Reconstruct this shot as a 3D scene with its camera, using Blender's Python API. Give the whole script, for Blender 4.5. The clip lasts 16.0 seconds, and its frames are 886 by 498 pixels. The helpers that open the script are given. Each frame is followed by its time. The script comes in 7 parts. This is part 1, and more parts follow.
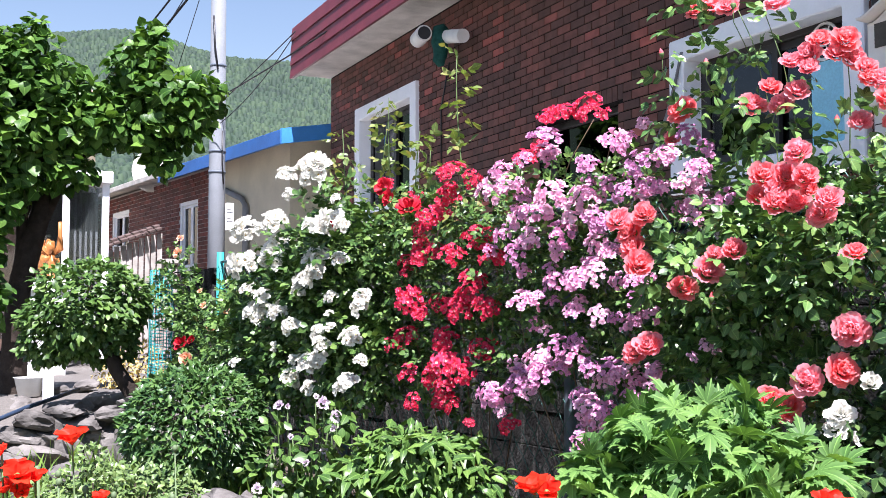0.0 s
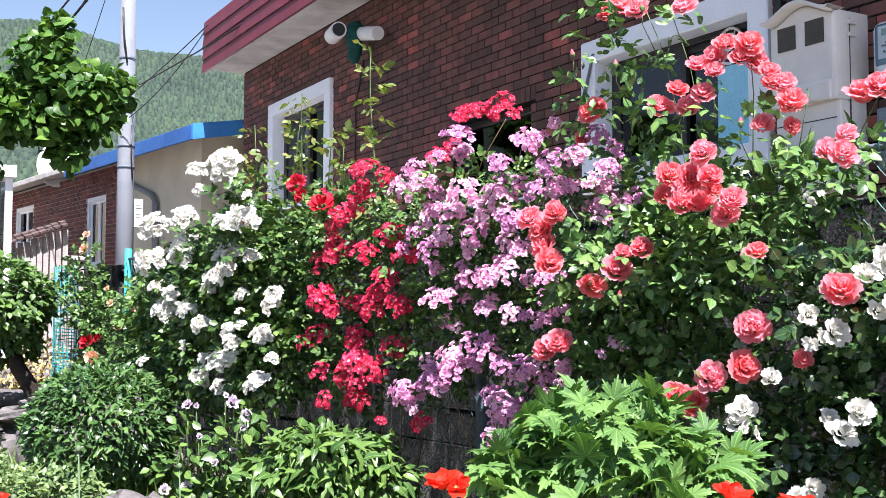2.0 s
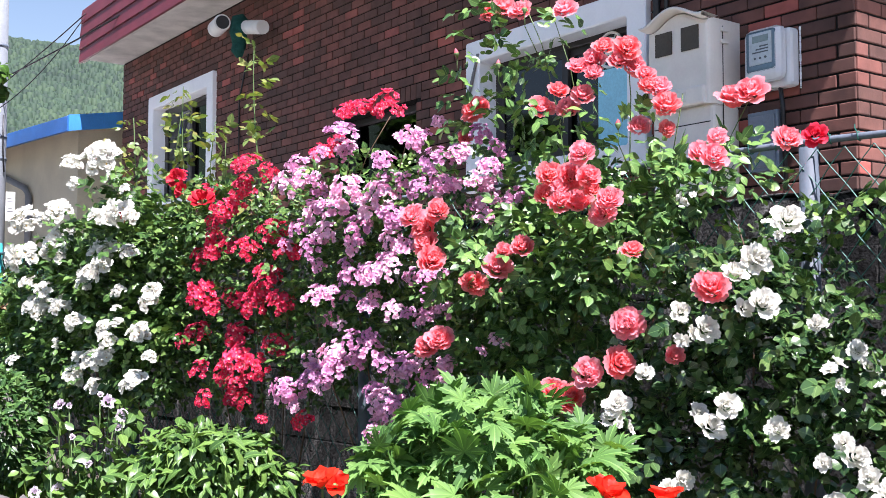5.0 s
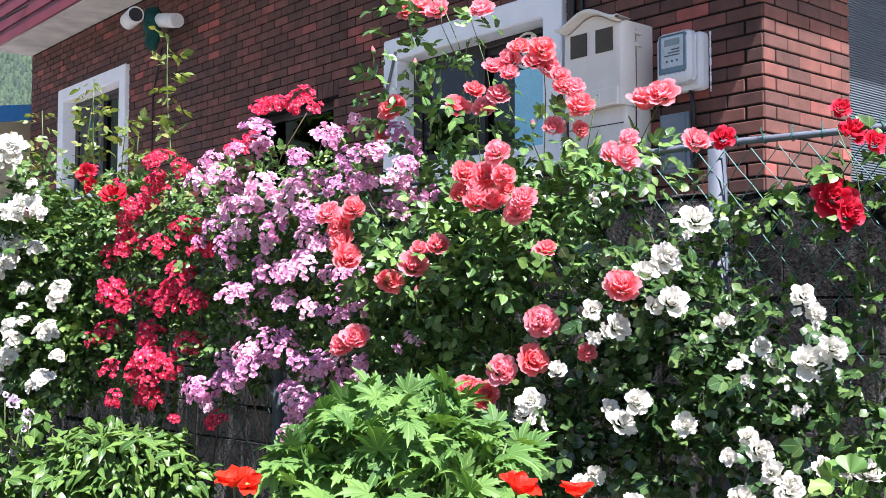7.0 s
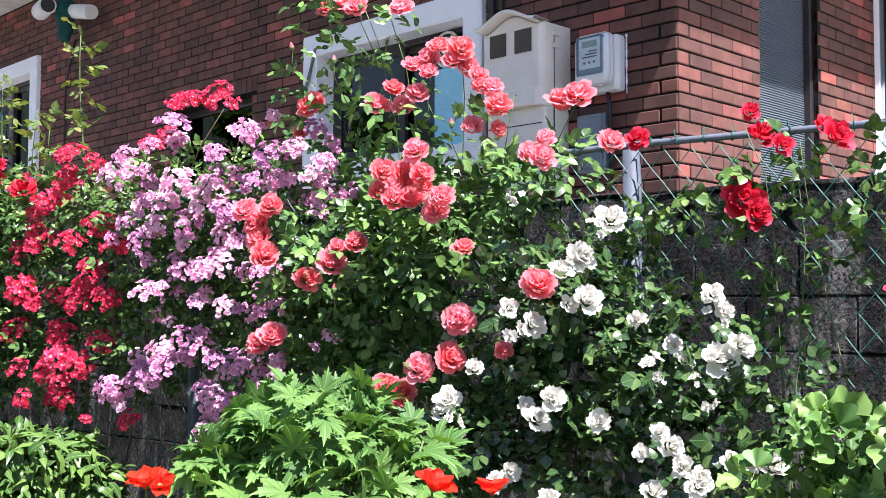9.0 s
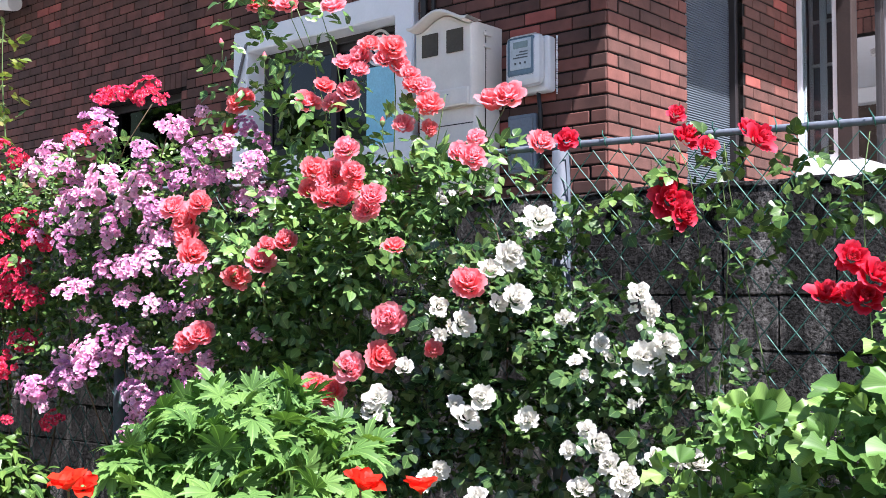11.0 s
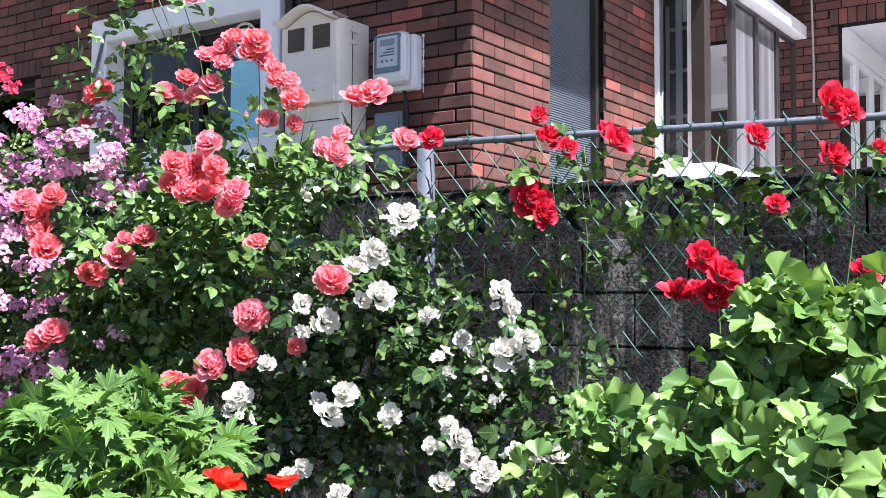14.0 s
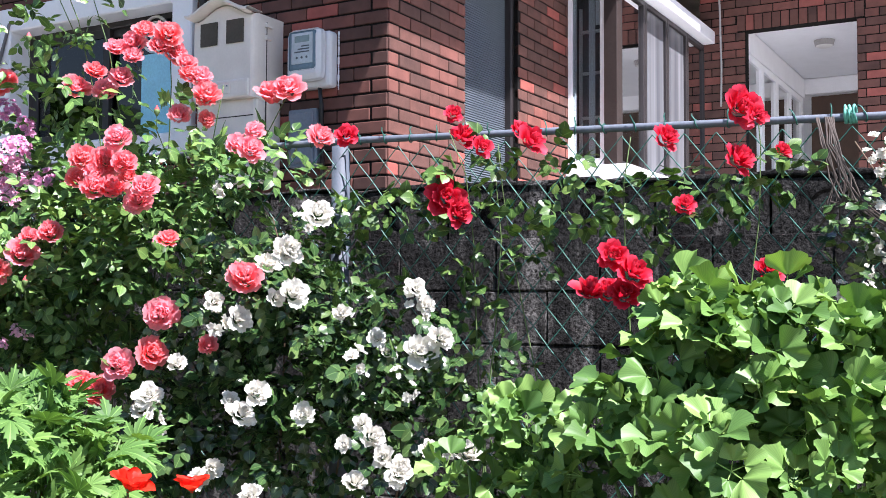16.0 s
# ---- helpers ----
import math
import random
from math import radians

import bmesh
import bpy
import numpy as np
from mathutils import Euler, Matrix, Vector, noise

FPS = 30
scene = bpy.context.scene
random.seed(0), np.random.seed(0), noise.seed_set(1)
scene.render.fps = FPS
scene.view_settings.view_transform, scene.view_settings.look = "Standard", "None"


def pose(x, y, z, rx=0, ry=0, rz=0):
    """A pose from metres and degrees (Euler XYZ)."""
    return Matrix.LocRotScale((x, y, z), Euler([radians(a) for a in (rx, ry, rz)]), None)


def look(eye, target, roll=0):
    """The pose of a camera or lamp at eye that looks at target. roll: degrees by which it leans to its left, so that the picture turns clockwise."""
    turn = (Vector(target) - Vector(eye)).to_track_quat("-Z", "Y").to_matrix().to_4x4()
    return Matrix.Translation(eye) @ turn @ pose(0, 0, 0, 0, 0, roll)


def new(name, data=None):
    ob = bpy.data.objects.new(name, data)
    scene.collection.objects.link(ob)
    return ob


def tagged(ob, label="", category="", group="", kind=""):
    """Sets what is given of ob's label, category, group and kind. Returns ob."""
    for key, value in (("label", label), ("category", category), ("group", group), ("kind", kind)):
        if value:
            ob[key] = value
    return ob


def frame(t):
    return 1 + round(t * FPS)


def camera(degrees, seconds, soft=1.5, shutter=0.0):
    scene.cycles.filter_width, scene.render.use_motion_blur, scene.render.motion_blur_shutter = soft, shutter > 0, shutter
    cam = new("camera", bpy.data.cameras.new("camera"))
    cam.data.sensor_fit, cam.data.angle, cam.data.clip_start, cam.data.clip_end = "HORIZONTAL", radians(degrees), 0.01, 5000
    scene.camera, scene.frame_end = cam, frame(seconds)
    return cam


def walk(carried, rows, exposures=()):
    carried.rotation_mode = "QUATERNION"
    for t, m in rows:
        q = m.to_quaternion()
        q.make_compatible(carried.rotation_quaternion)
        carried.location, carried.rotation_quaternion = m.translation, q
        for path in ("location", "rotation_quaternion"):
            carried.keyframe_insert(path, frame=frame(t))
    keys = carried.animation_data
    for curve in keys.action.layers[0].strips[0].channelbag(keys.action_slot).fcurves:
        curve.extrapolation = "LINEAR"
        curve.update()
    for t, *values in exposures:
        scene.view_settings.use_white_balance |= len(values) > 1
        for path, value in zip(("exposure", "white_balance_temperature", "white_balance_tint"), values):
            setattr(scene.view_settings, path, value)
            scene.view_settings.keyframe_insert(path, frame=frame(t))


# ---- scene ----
cam = camera(45.44, 16.0, soft=0.7)
# seconds, x, y, z, yaw, pitch, roll: a slow pan by a standing person
PATH = [
    (0, 0.0000, 0.0000, 1.5500, -25.17, 3.41, -0.03),
    (0.5, 0.0028, -0.0000, 1.5488, -26.52, 3.36, 0.02),
    (1, 0.0055, -0.0003, 1.5477, -27.64, 3.37, -0.03),
    (1.5, 0.0079, -0.0009, 1.5468, -28.64, 3.33, -0.01),
    (2, 0.0102, -0.0016, 1.5460, -29.79, 3.33, 0.00),
    (2.5, 0.0123, -0.0026, 1.5454, -30.75, 3.31, -0.01),
    (3, 0.0143, -0.0038, 1.5448, -31.81, 3.28, -0.01),
    (3.5, 0.0161, -0.0051, 1.5444, -32.83, 3.28, 0.05),
    (4, 0.0177, -0.0066, 1.5440, -33.85, 3.27, 0.08),
    (6.5, 0.0239, -0.0159, 1.5433, -39.24, 3.14, 0.07),
    (7, 0.0248, -0.0180, 1.5433, -40.39, 3.12, 0.09),
    (7.5, 0.0255, -0.0201, 1.5434, -41.59, 3.09, 0.08),
    (8, 0.0262, -0.0223, 1.5435, -42.67, 3.06, 0.13),
    (8.5, 0.0268, -0.0245, 1.5436, -43.91, 3.03, 0.11),
    (9, 0.0273, -0.0266, 1.5436, -44.70, 3.02, 0.13),
    (11.5, 0.0287, -0.0367, 1.5439, -49.58, 2.95, 0.20),
    (12, 0.0288, -0.0385, 1.5438, -50.78, 2.94, 0.21),
    (12.5, 0.0289, -0.0401, 1.5437, -51.68, 2.90, 0.20),
    (13, 0.0289, -0.0416, 1.5435, -53.13, 2.88, 0.22),
    (13.5, 0.0289, -0.0430, 1.5432, -54.41, 2.86, 0.20),
    (14, 0.0289, -0.0441, 1.5428, -55.57, 2.84, 0.22),
    (14.5, 0.0289, -0.0451, 1.5424, -56.92, 2.82, 0.26),
    (15, 0.0289, -0.0459, 1.5418, -57.98, 2.81, 0.24),
    (15.5, 0.0289, -0.0464, 1.5412, -59.12, 2.80, 0.28),
    (16, 0.0288, -0.0467, 1.5404, -60.17, 2.80, 0.27),
]
walk(cam, [(t, pose(x, y, z, 90 + pitch, 0, yaw) @ pose(0, 0, 0, 0, 0, roll)) for t, x, y, z, yaw, pitch, roll in PATH])

# ---- daylight ----
SUN = Vector((-0.12, -0.47, 0.875)).normalized()
world = bpy.data.worlds.new("daylight")
scene.world = world
world.use_nodes = True
wn, wl = world.node_tree.nodes, world.node_tree.links
sky = wn.new("ShaderNodeTexSky")
sky.sky_type = "NISHITA"
sky.sun_disc = False
sky.sun_elevation = math.asin(SUN.z)
sky.sun_rotation = math.atan2(SUN.x, SUN.y)
sky.air_density, sky.dust_density, sky.ozone_density = 1.25, 0.2, 0.0
wl.new(sky.outputs[0], wn["Background"].inputs[0])
wn["Background"].inputs[1].default_value = 0.050
sun = new("sun", bpy.data.lights.new("sun", "SUN"))
sun.data.energy, sun.data.angle, sun.data.color = 5.0, radians(0.55), (1.0, 0.965, 0.93)
sun.matrix_world = look(SUN * 60, (0, 0, 0))
scene.view_settings.exposure = 1.67
scene.view_settings.use_white_balance = True
scene.view_settings.white_balance_temperature, scene.view_settings.white_balance_tint = 6120, 21.2


# ---- materials ----
def material(name):
    m = bpy.data.materials.new(name)
    m.use_nodes = True
    return m, m.node_tree.nodes, m.node_tree.links, m.node_tree.nodes["Principled BSDF"]


def ramp(n, stops):
    r = n.new("ShaderNodeValToRGB")
    while len(r.color_ramp.elements) < len(stops):
        r.color_ramp.elements.new(0.5)
    for e, (p, c) in zip(r.color_ramp.elements, stops):
        e.position, e.color = p, (*c, 1)
    return r


def noise_node(n, l, scale, detail=4.0, rough=0.55, stretch=None):
    tex = n.new("ShaderNodeTexNoise")
    tex.inputs["Scale"].default_value, tex.inputs["Detail"].default_value = scale, detail
    tex.inputs["Roughness"].default_value = rough
    co = n.new("ShaderNodeNewGeometry")
    if stretch:
        mp = n.new("ShaderNodeMapping")
        mp.inputs["Scale"].default_value = stretch
        l.new(co.outputs["Position"], mp.inputs["Vector"])
        l.new(mp.outputs[0], tex.inputs["Vector"])
    else:
        l.new(co.outputs["Position"], tex.inputs["Vector"])
    return tex


def mixed(n, l, kind, fac, a, b):
    m = n.new("ShaderNodeMix")
    m.data_type, m.blend_type = "RGBA", kind
    for i, v in ((0, fac), (6, a), (7, b)):
        if hasattr(v, "default_value") or hasattr(v, "links"):
            l.new(v, m.inputs[i])
        else:
            m.inputs[i].default_value = v if i == 0 else (*v, 1)
    return m.outputs[2]


def bump(n, l, shader, height, strength, distance=0.01):
    b = n.new("ShaderNodeBump")
    b.inputs["Strength"].default_value, b.inputs["Distance"].default_value = strength, distance
    l.new(height, b.inputs["Height"])
    l.new(b.outputs[0], shader.inputs["Normal"])


def plain(name, color, rough=0.6, metal=0.0, dirt=0.25, scale=6.0, fine=80.0, relief=0.15, dark=None, grain=0.14):
    """Painted, cast or rendered surface: coarse stains, fine grain, slight relief."""
    m, n, l, s = material(name)
    big, small = noise_node(n, l, scale, 5), noise_node(n, l, fine, 3)
    dk = dark or tuple(c * (1 - dirt) for c in color)
    r = ramp(n, [(0.3, dk), (0.62, color)])
    l.new(big.outputs[0], r.inputs[0])
    g = ramp(n, [(0.25, (1 - grain,) * 3), (0.75, (1 + grain * 0.5,) * 3)])
    l.new(small.outputs[0], g.inputs[0])
    l.new(mixed(n, l, "MULTIPLY", 1.0, r.outputs[0], g.outputs[0]), s.inputs["Base Color"])
    s.inputs["Roughness"].default_value, s.inputs["Metallic"].default_value = rough, metal
    s.inputs["Specular IOR Level"].default_value = 0.12 if rough > 0.75 else 0.4
    bump(n, l, s, small.outputs[0], relief)
    return m


def brick_mat(name, stops):
    m, n, l, s = material(name)
    oi = n.new("ShaderNodeObjectInfo")
    ge = n.new("ShaderNodeNewGeometry")
    add = n.new("ShaderNodeMath")
    add.operation = "ADD"
    l.new(oi.outputs["Random"], add.inputs[0])
    l.new(ge.outputs["Random Per Island"], add.inputs[1])
    fr = n.new("ShaderNodeMath")
    fr.operation = "FRACT"
    l.new(add.outputs[0], fr.inputs[0])
    r = ramp(n, stops)
    l.new(fr.outputs[0], r.inputs[0])
    cloud, grain = noise_node(n, l, 9.0, 4), noise_node(n, l, 160.0, 3)
    patch = noise_node(n, l, 0.9, 3)
    c = mixed(n, l, "MULTIPLY", 1.0, r.outputs[0], (1, 1, 1))
    rc = ramp(n, [(0.3, (0.72,) * 3), (0.7, (1.15, 1.1, 1.08))])
    l.new(cloud.outputs[0], rc.inputs[0])
    c = mixed(n, l, "MULTIPLY", 1.0, c, rc.outputs[0])
    rp = ramp(n, [(0.35, (0.90, 0.92, 0.94)), (0.65, (1.12, 1.0, 0.97))])
    l.new(patch.outputs[0], rp.inputs[0])
    c = mixed(n, l, "MULTIPLY", 1.0, c, rp.outputs[0])
    l.new(c, s.inputs["Base Color"])
    s.inputs["Roughness"].default_value = 0.7
    s.inputs["Specular IOR Level"].default_value = 0.2
    bump(n, l, s, grain.outputs[0], 0.35, 0.004)
    return m


def leaf_mat(name, dark, light, rough=0.42, glow=0.28, tip=None, veins="side", patch=3.0, sheen=0.5):
    """Foliage: each leaf its own shade, glossy skin, light coming through."""
    m, n, l, s = material(name)
    ge = n.new("ShaderNodeNewGeometry")
    r = ramp(n, [(0.0, dark), (0.6, light), (1.0, tip or light)])
    l.new(ge.outputs["Random Per Island"], r.inputs[0])
    big = noise_node(n, l, patch, 2)
    g = ramp(n, [(0.3, (0.75, 0.8, 0.8)), (0.7, (1.15, 1.1, 1.0))])
    l.new(big.outputs[0], g.inputs[0])
    c = mixed(n, l, "MULTIPLY", 1.0, r.outputs[0], g.outputs[0])
    if veins:
        at = n.new("ShaderNodeAttribute")
        at.attribute_name = "blade"
        sp = n.new("ShaderNodeSeparateXYZ")
        l.new(at.outputs["Vector"], sp.inputs[0])

        def calc(op, a, b=0.0):
            k = n.new("ShaderNodeMath")
            k.operation = op
            for i, q in ((0, a), (1, b)):
                if hasattr(q, "links"):
                    l.new(q, k.inputs[i])
                else:
                    k.inputs[i].default_value = q
            return k.outputs[0]

        ax = calc("ABSOLUTE", sp.outputs[0])
        if veins == "side":
            wave = calc("SINE", calc("MULTIPLY", calc("SUBTRACT", sp.outputs[1], calc("MULTIPLY", ax, 0.9)), 46.0))
            rib = calc("LESS_THAN", ax, 0.018)
        elif veins == "fan":
            wave = calc("SINE", calc("MULTIPLY", calc("ARCTAN2", sp.outputs[0], calc("SUBTRACT", sp.outputs[1], 0.38)), 95.0))
            rib = calc("LESS_THAN", sp.outputs[1], 0.44)
        else:
            wave = calc("SINE", calc("MULTIPLY", calc("ARCTAN2", sp.outputs[0], sp.outputs[1]), 16.74))
            rib = calc("GREATER_THAN", calc("COSINE", calc("MULTIPLY", calc("ARCTAN2", sp.outputs[0], sp.outputs[1]), 8.37)), 0.97)
        vr = ramp(n, [(0.0, (0.88, 0.90, 0.89)), (0.55, (1.0, 1.0, 1.0)), (1.0, (1.09, 1.07, 1.04))])
        l.new(calc("MULTIPLY_ADD", wave, 0.5), vr.inputs[0])
        vr.inputs[0].links[0].from_node.inputs[2].default_value = 0.5
        c = mixed(n, l, "MULTIPLY", 1.0, c, vr.outputs[0])
        c = mixed(n, l, "MIX", calc("MULTIPLY", rib, 0.4), c, tuple(min(1, q * 1.9) for q in (tip or light)))
    l.new(c, s.inputs["Base Color"])
    s.inputs["Roughness"].default_value = rough
    s.inputs["Specular IOR Level"].default_value = sheen
    t = n.new("ShaderNodeBsdfTranslucent")
    l.new(mixed(n, l, "MULTIPLY", 1.0, c, (1.15, 1.2, 0.55)), t.inputs[0])
    mx = n.new("ShaderNodeMixShader")
    mx.inputs[0].default_value = glow
    l.new(s.outputs[0], mx.inputs[1])
    l.new(t.outputs[0], mx.inputs[2])
    l.new(mx.outputs[0], n["Material Output"].inputs[0])
    return m


def petal_mat(name, stops, rough=0.55, glow=0.4, vary=0.55, tip=None, heart=None, edge=0.5):
    """Petals: each bloom and petal its own shade, paler or darker towards the rim and the heart, light coming through."""
    m, n, l, s = material(name)
    ge, oi = n.new("ShaderNodeNewGeometry"), n.new("ShaderNodeObjectInfo")
    a = n.new("ShaderNodeMath")
    a.operation = "MULTIPLY_ADD"
    a.inputs[1].default_value = vary
    l.new(ge.outputs["Random Per Island"], a.inputs[0])
    b = n.new("ShaderNodeMath")
    b.operation = "MULTIPLY"
    b.inputs[1].default_value = 1 - vary
    l.new(oi.outputs["Random"], b.inputs[0])
    l.new(b.outputs[0], a.inputs[2])
    r = ramp(n, stops)
    l.new(a.outputs[0], r.inputs[0])
    c = r.outputs[0]
    along = n.new("ShaderNodeAttribute")
    along.attribute_name = "petal"
    if tip:
        k = ramp(n, [(0.45, (0, 0, 0)), (1.0, (edge,) * 3)])
        l.new(along.outputs["Fac"], k.inputs[0])
        c = mixed(n, l, "MIX", k.outputs[0], c, tip)
    if heart:
        k = ramp(n, [(0.18, (0.9,) * 3), (0.62, (0, 0, 0))])
        l.new(along.outputs["Fac"], k.inputs[0])
        c = mixed(n, l, "MIX", k.outputs[0], c, heart)
    vein = noise_node(n, l, 150.0, 3)
    g = ramp(n, [(0.3, (0.84,) * 3), (0.7, (1.07,) * 3)])
    l.new(vein.outputs[0], g.inputs[0])
    c = mixed(n, l, "MULTIPLY", 1.0, c, g.outputs[0])
    l.new(c, s.inputs["Base Color"])
    s.inputs["Roughness"].default_value = rough
    s.inputs["Specular IOR Level"].default_value = 0.25
    t = n.new("ShaderNodeBsdfTranslucent")
    l.new(c, t.inputs[0])
    mx = n.new("ShaderNodeMixShader")
    mx.inputs[0].default_value = glow
    l.new(s.outputs[0], mx.inputs[1])
    l.new(t.outputs[0], mx.inputs[2])
    l.new(mx.outputs[0], n["Material Output"].inputs[0])
    return m


def glass_mat(name, tint=(0.8, 0.86, 0.88), rough=0.03):
    m, n, l, s = material(name)
    tr, gl = n.new("ShaderNodeBsdfTransparent"), n.new("ShaderNodeBsdfGlossy")
    tr.inputs[0].default_value, gl.inputs[1].default_value = (*tint, 1), rough
    f = n.new("ShaderNodeFresnel")
    f.inputs[0].default_value = 1.6
    mx = n.new("ShaderNodeMixShader")
    l.new(f.outputs[0], mx.inputs[0])
    l.new(tr.outputs[0], mx.inputs[1])
    l.new(gl.outputs[0], mx.inputs[2])
    l.new(mx.outputs[0], n["Material Output"].inputs[0])
    return m


BRICK = brick_mat("brown_red_brick", [(0.0, (0.094, 0.057, 0.048)), (0.5, (0.142, 0.074, 0.060)), (0.90, (0.195, 0.087, 0.070)), (0.955, (0.30, 0.105, 0.086)), (1.0, (0.36, 0.115, 0.094))])
BRICK_RED = brick_mat("red_brick", [(0.0, (0.085, 0.036, 0.034)), (0.6, (0.145, 0.05, 0.044)), (1.0, (0.23, 0.075, 0.06))])
MORTAR = plain("dark_mortar", (0.016, 0.014, 0.013), 0.9, relief=0.4)
MORTAR_PALE = plain("pale_mortar", (0.52, 0.48, 0.46), 0.9, relief=0.4)
WHITE_PAINT = plain("white_paint", (0.90, 0.91, 0.93), 0.45, dirt=0.06, relief=0.03, grain=0.03)
DARK_FRAME = plain("dark_bronze_frame", (0.035, 0.03, 0.03), 0.4, dirt=0.2, relief=0.03)
DARK_GLASS = glass_mat("window_glass", (0.15, 0.17, 0.18))
CLEAR_GLASS = glass_mat("clear_glass")
PORCH_GLASS = glass_mat("porch_glass", (0.55, 0.58, 0.6))
FROSTED = plain("blue_film_glass", (0.34, 0.72, 0.88), 0.25, dirt=0.1, relief=0.0)
# Near-black colour that stands for an unlit room.
ROOM = plain("unlit_room_tone", (0.06, 0.057, 0.055), 0.9)
CREAM = plain("cream_render", (0.66, 0.59, 0.44), 0.85, dirt=0.22, scale=1.5, relief=0.25)
SOFFIT = plain("weathered_soffit", (0.62, 0.59, 0.54), 0.8, dirt=0.4, scale=3.0, relief=0.3)
MAROON = plain("maroon_board", (0.17, 0.022, 0.034), 0.5, dirt=0.3, scale=4.0)
# Deeper copy of the blue trim, with shade in its colour.
BLUE_SHADED = plain("shaded_blue_trim", (0.03, 0.14, 0.42), 0.4, dirt=0.25, scale=3.0)
GALV = plain("galvanised_pipe", (0.13, 0.155, 0.19), 0.62, 0.1, dirt=0.2, scale=20)
# Darker copy of the galvanised pipe, so posts in full sun stay dim.
POST_DARKENED = plain("darkened_pipe", (0.08, 0.10, 0.125), 0.6, dirt=0.3, scale=18)
GREEN_WIRE = plain("green_coated_wire", (0.020, 0.125, 0.095), 0.55, dirt=0.2, scale=30)
TEAL = plain("teal_net", (0.03, 0.36, 0.36), 0.6, dirt=0.2)
PVC = plain("white_pvc", (0.78, 0.77, 0.74), 0.4, dirt=0.12, scale=8, grain=0.03)
BEIGE = plain("beige_plastic", (0.82, 0.77, 0.70), 0.42, dirt=0.12, scale=5, relief=0.03, grain=0.03)
GREY_PLASTIC = plain("grey_plastic", (0.78, 0.79, 0.80), 0.4, dirt=0.1, scale=5, relief=0.03, grain=0.03)
BLACK = plain("black_plastic", (0.02, 0.02, 0.022), 0.45, dirt=0.2)
CONCRETE = plain("pale_concrete", (0.50, 0.50, 0.49), 0.85, dirt=0.2, scale=5, relief=0.35)
# Near-black block: blotches, grainy pores and pale vertical streaks.
BLOCK, bn, bl, bs = material("near_black_block")
blotches, pores = noise_node(bn, bl, 7.0, 6, 0.65), noise_node(bn, bl, 75.0, 4, 0.7)
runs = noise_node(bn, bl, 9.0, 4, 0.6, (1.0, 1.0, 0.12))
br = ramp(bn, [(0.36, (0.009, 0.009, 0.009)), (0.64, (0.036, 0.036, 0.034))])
bl.new(blotches.outputs[0], br.inputs[0])
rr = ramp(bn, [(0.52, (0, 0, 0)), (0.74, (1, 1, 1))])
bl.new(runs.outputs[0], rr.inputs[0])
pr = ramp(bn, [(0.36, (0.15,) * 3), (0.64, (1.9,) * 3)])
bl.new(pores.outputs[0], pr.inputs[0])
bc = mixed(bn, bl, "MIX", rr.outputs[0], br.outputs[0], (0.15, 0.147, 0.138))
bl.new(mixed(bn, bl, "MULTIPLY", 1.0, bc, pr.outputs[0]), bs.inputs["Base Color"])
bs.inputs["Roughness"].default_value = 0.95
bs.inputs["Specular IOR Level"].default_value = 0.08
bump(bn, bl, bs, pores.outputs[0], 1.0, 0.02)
YARD, yn, yl, ys = material("soil_and_bounce_yard")
yp = yn.new("ShaderNodeNewGeometry")
yx = yn.new("ShaderNodeSeparateXYZ")
yl.new(yp.outputs["Position"], yx.inputs[0])
yw, yf = noise_node(yn, yl, 1.1, 4), noise_node(yn, yl, 45.0, 4)
ye = yn.new("ShaderNodeMath")
ye.operation = "MULTIPLY_ADD"
ye.inputs[1].default_value = 0.9
yl.new(yw.outputs[0], ye.inputs[0])
yl.new(yx.outputs[0], ye.inputs[2])
# Pale end: an unseen yard that bounces sun, and the stony ground behind.
yr = ramp(yn, [(0.0, (0.12, 0.11, 0.098)), (1.0, (0.085, 0.066, 0.048))])
ym = yn.new("ShaderNodeMapRange")
ym.inputs[1].default_value, ym.inputs[2].default_value = 0.15, 0.45
yl.new(ye.outputs[0], ym.inputs[0])
yk = yn.new("ShaderNodeMapRange")
yk.inputs[1].default_value, yk.inputs[2].default_value = 8.6, 9.3
yk.inputs[3].default_value, yk.inputs[4].default_value = 1.0, 0.0
yl.new(yx.outputs[1], yk.inputs[0])
yq = yn.new("ShaderNodeMath")
yq.operation = "MULTIPLY"
yl.new(ym.outputs[0], yq.inputs[0])
yl.new(yk.outputs[0], yq.inputs[1])
yl.new(yq.outputs[0], yr.inputs[0])
yg = ramp(yn, [(0.3, (0.75,) * 3), (0.7, (1.1,) * 3)])
yl.new(yf.outputs[0], yg.inputs[0])
yl.new(mixed(yn, yl, "MULTIPLY", 1.0, yr.outputs[0], yg.outputs[0]), ys.inputs["Base Color"])
ys.inputs["Roughness"].default_value = 0.9
bump(yn, yl, ys, yf.outputs[0], 0.6)
STONE = plain("grey_rock", (0.20, 0.187, 0.174), 0.85, dirt=0.7, scale=5, fine=35, relief=0.8)
BARK = plain("grey_brown_bark", (0.052, 0.041, 0.034), 0.9, dirt=0.5, scale=12, fine=60, relief=0.9)
STEM = plain("green_stem", (0.10, 0.17, 0.05), 0.6, dirt=0.35, scale=10)
CANE = plain("brown_cane", (0.15, 0.10, 0.06), 0.7, dirt=0.4, scale=10)
WOOD = plain("weathered_plank", (0.46, 0.43, 0.39), 0.85, dirt=0.4, scale=6, relief=0.4)
TILE = plain("red_roof_tile", (0.115, 0.080, 0.070), 0.7, dirt=0.4, scale=6)
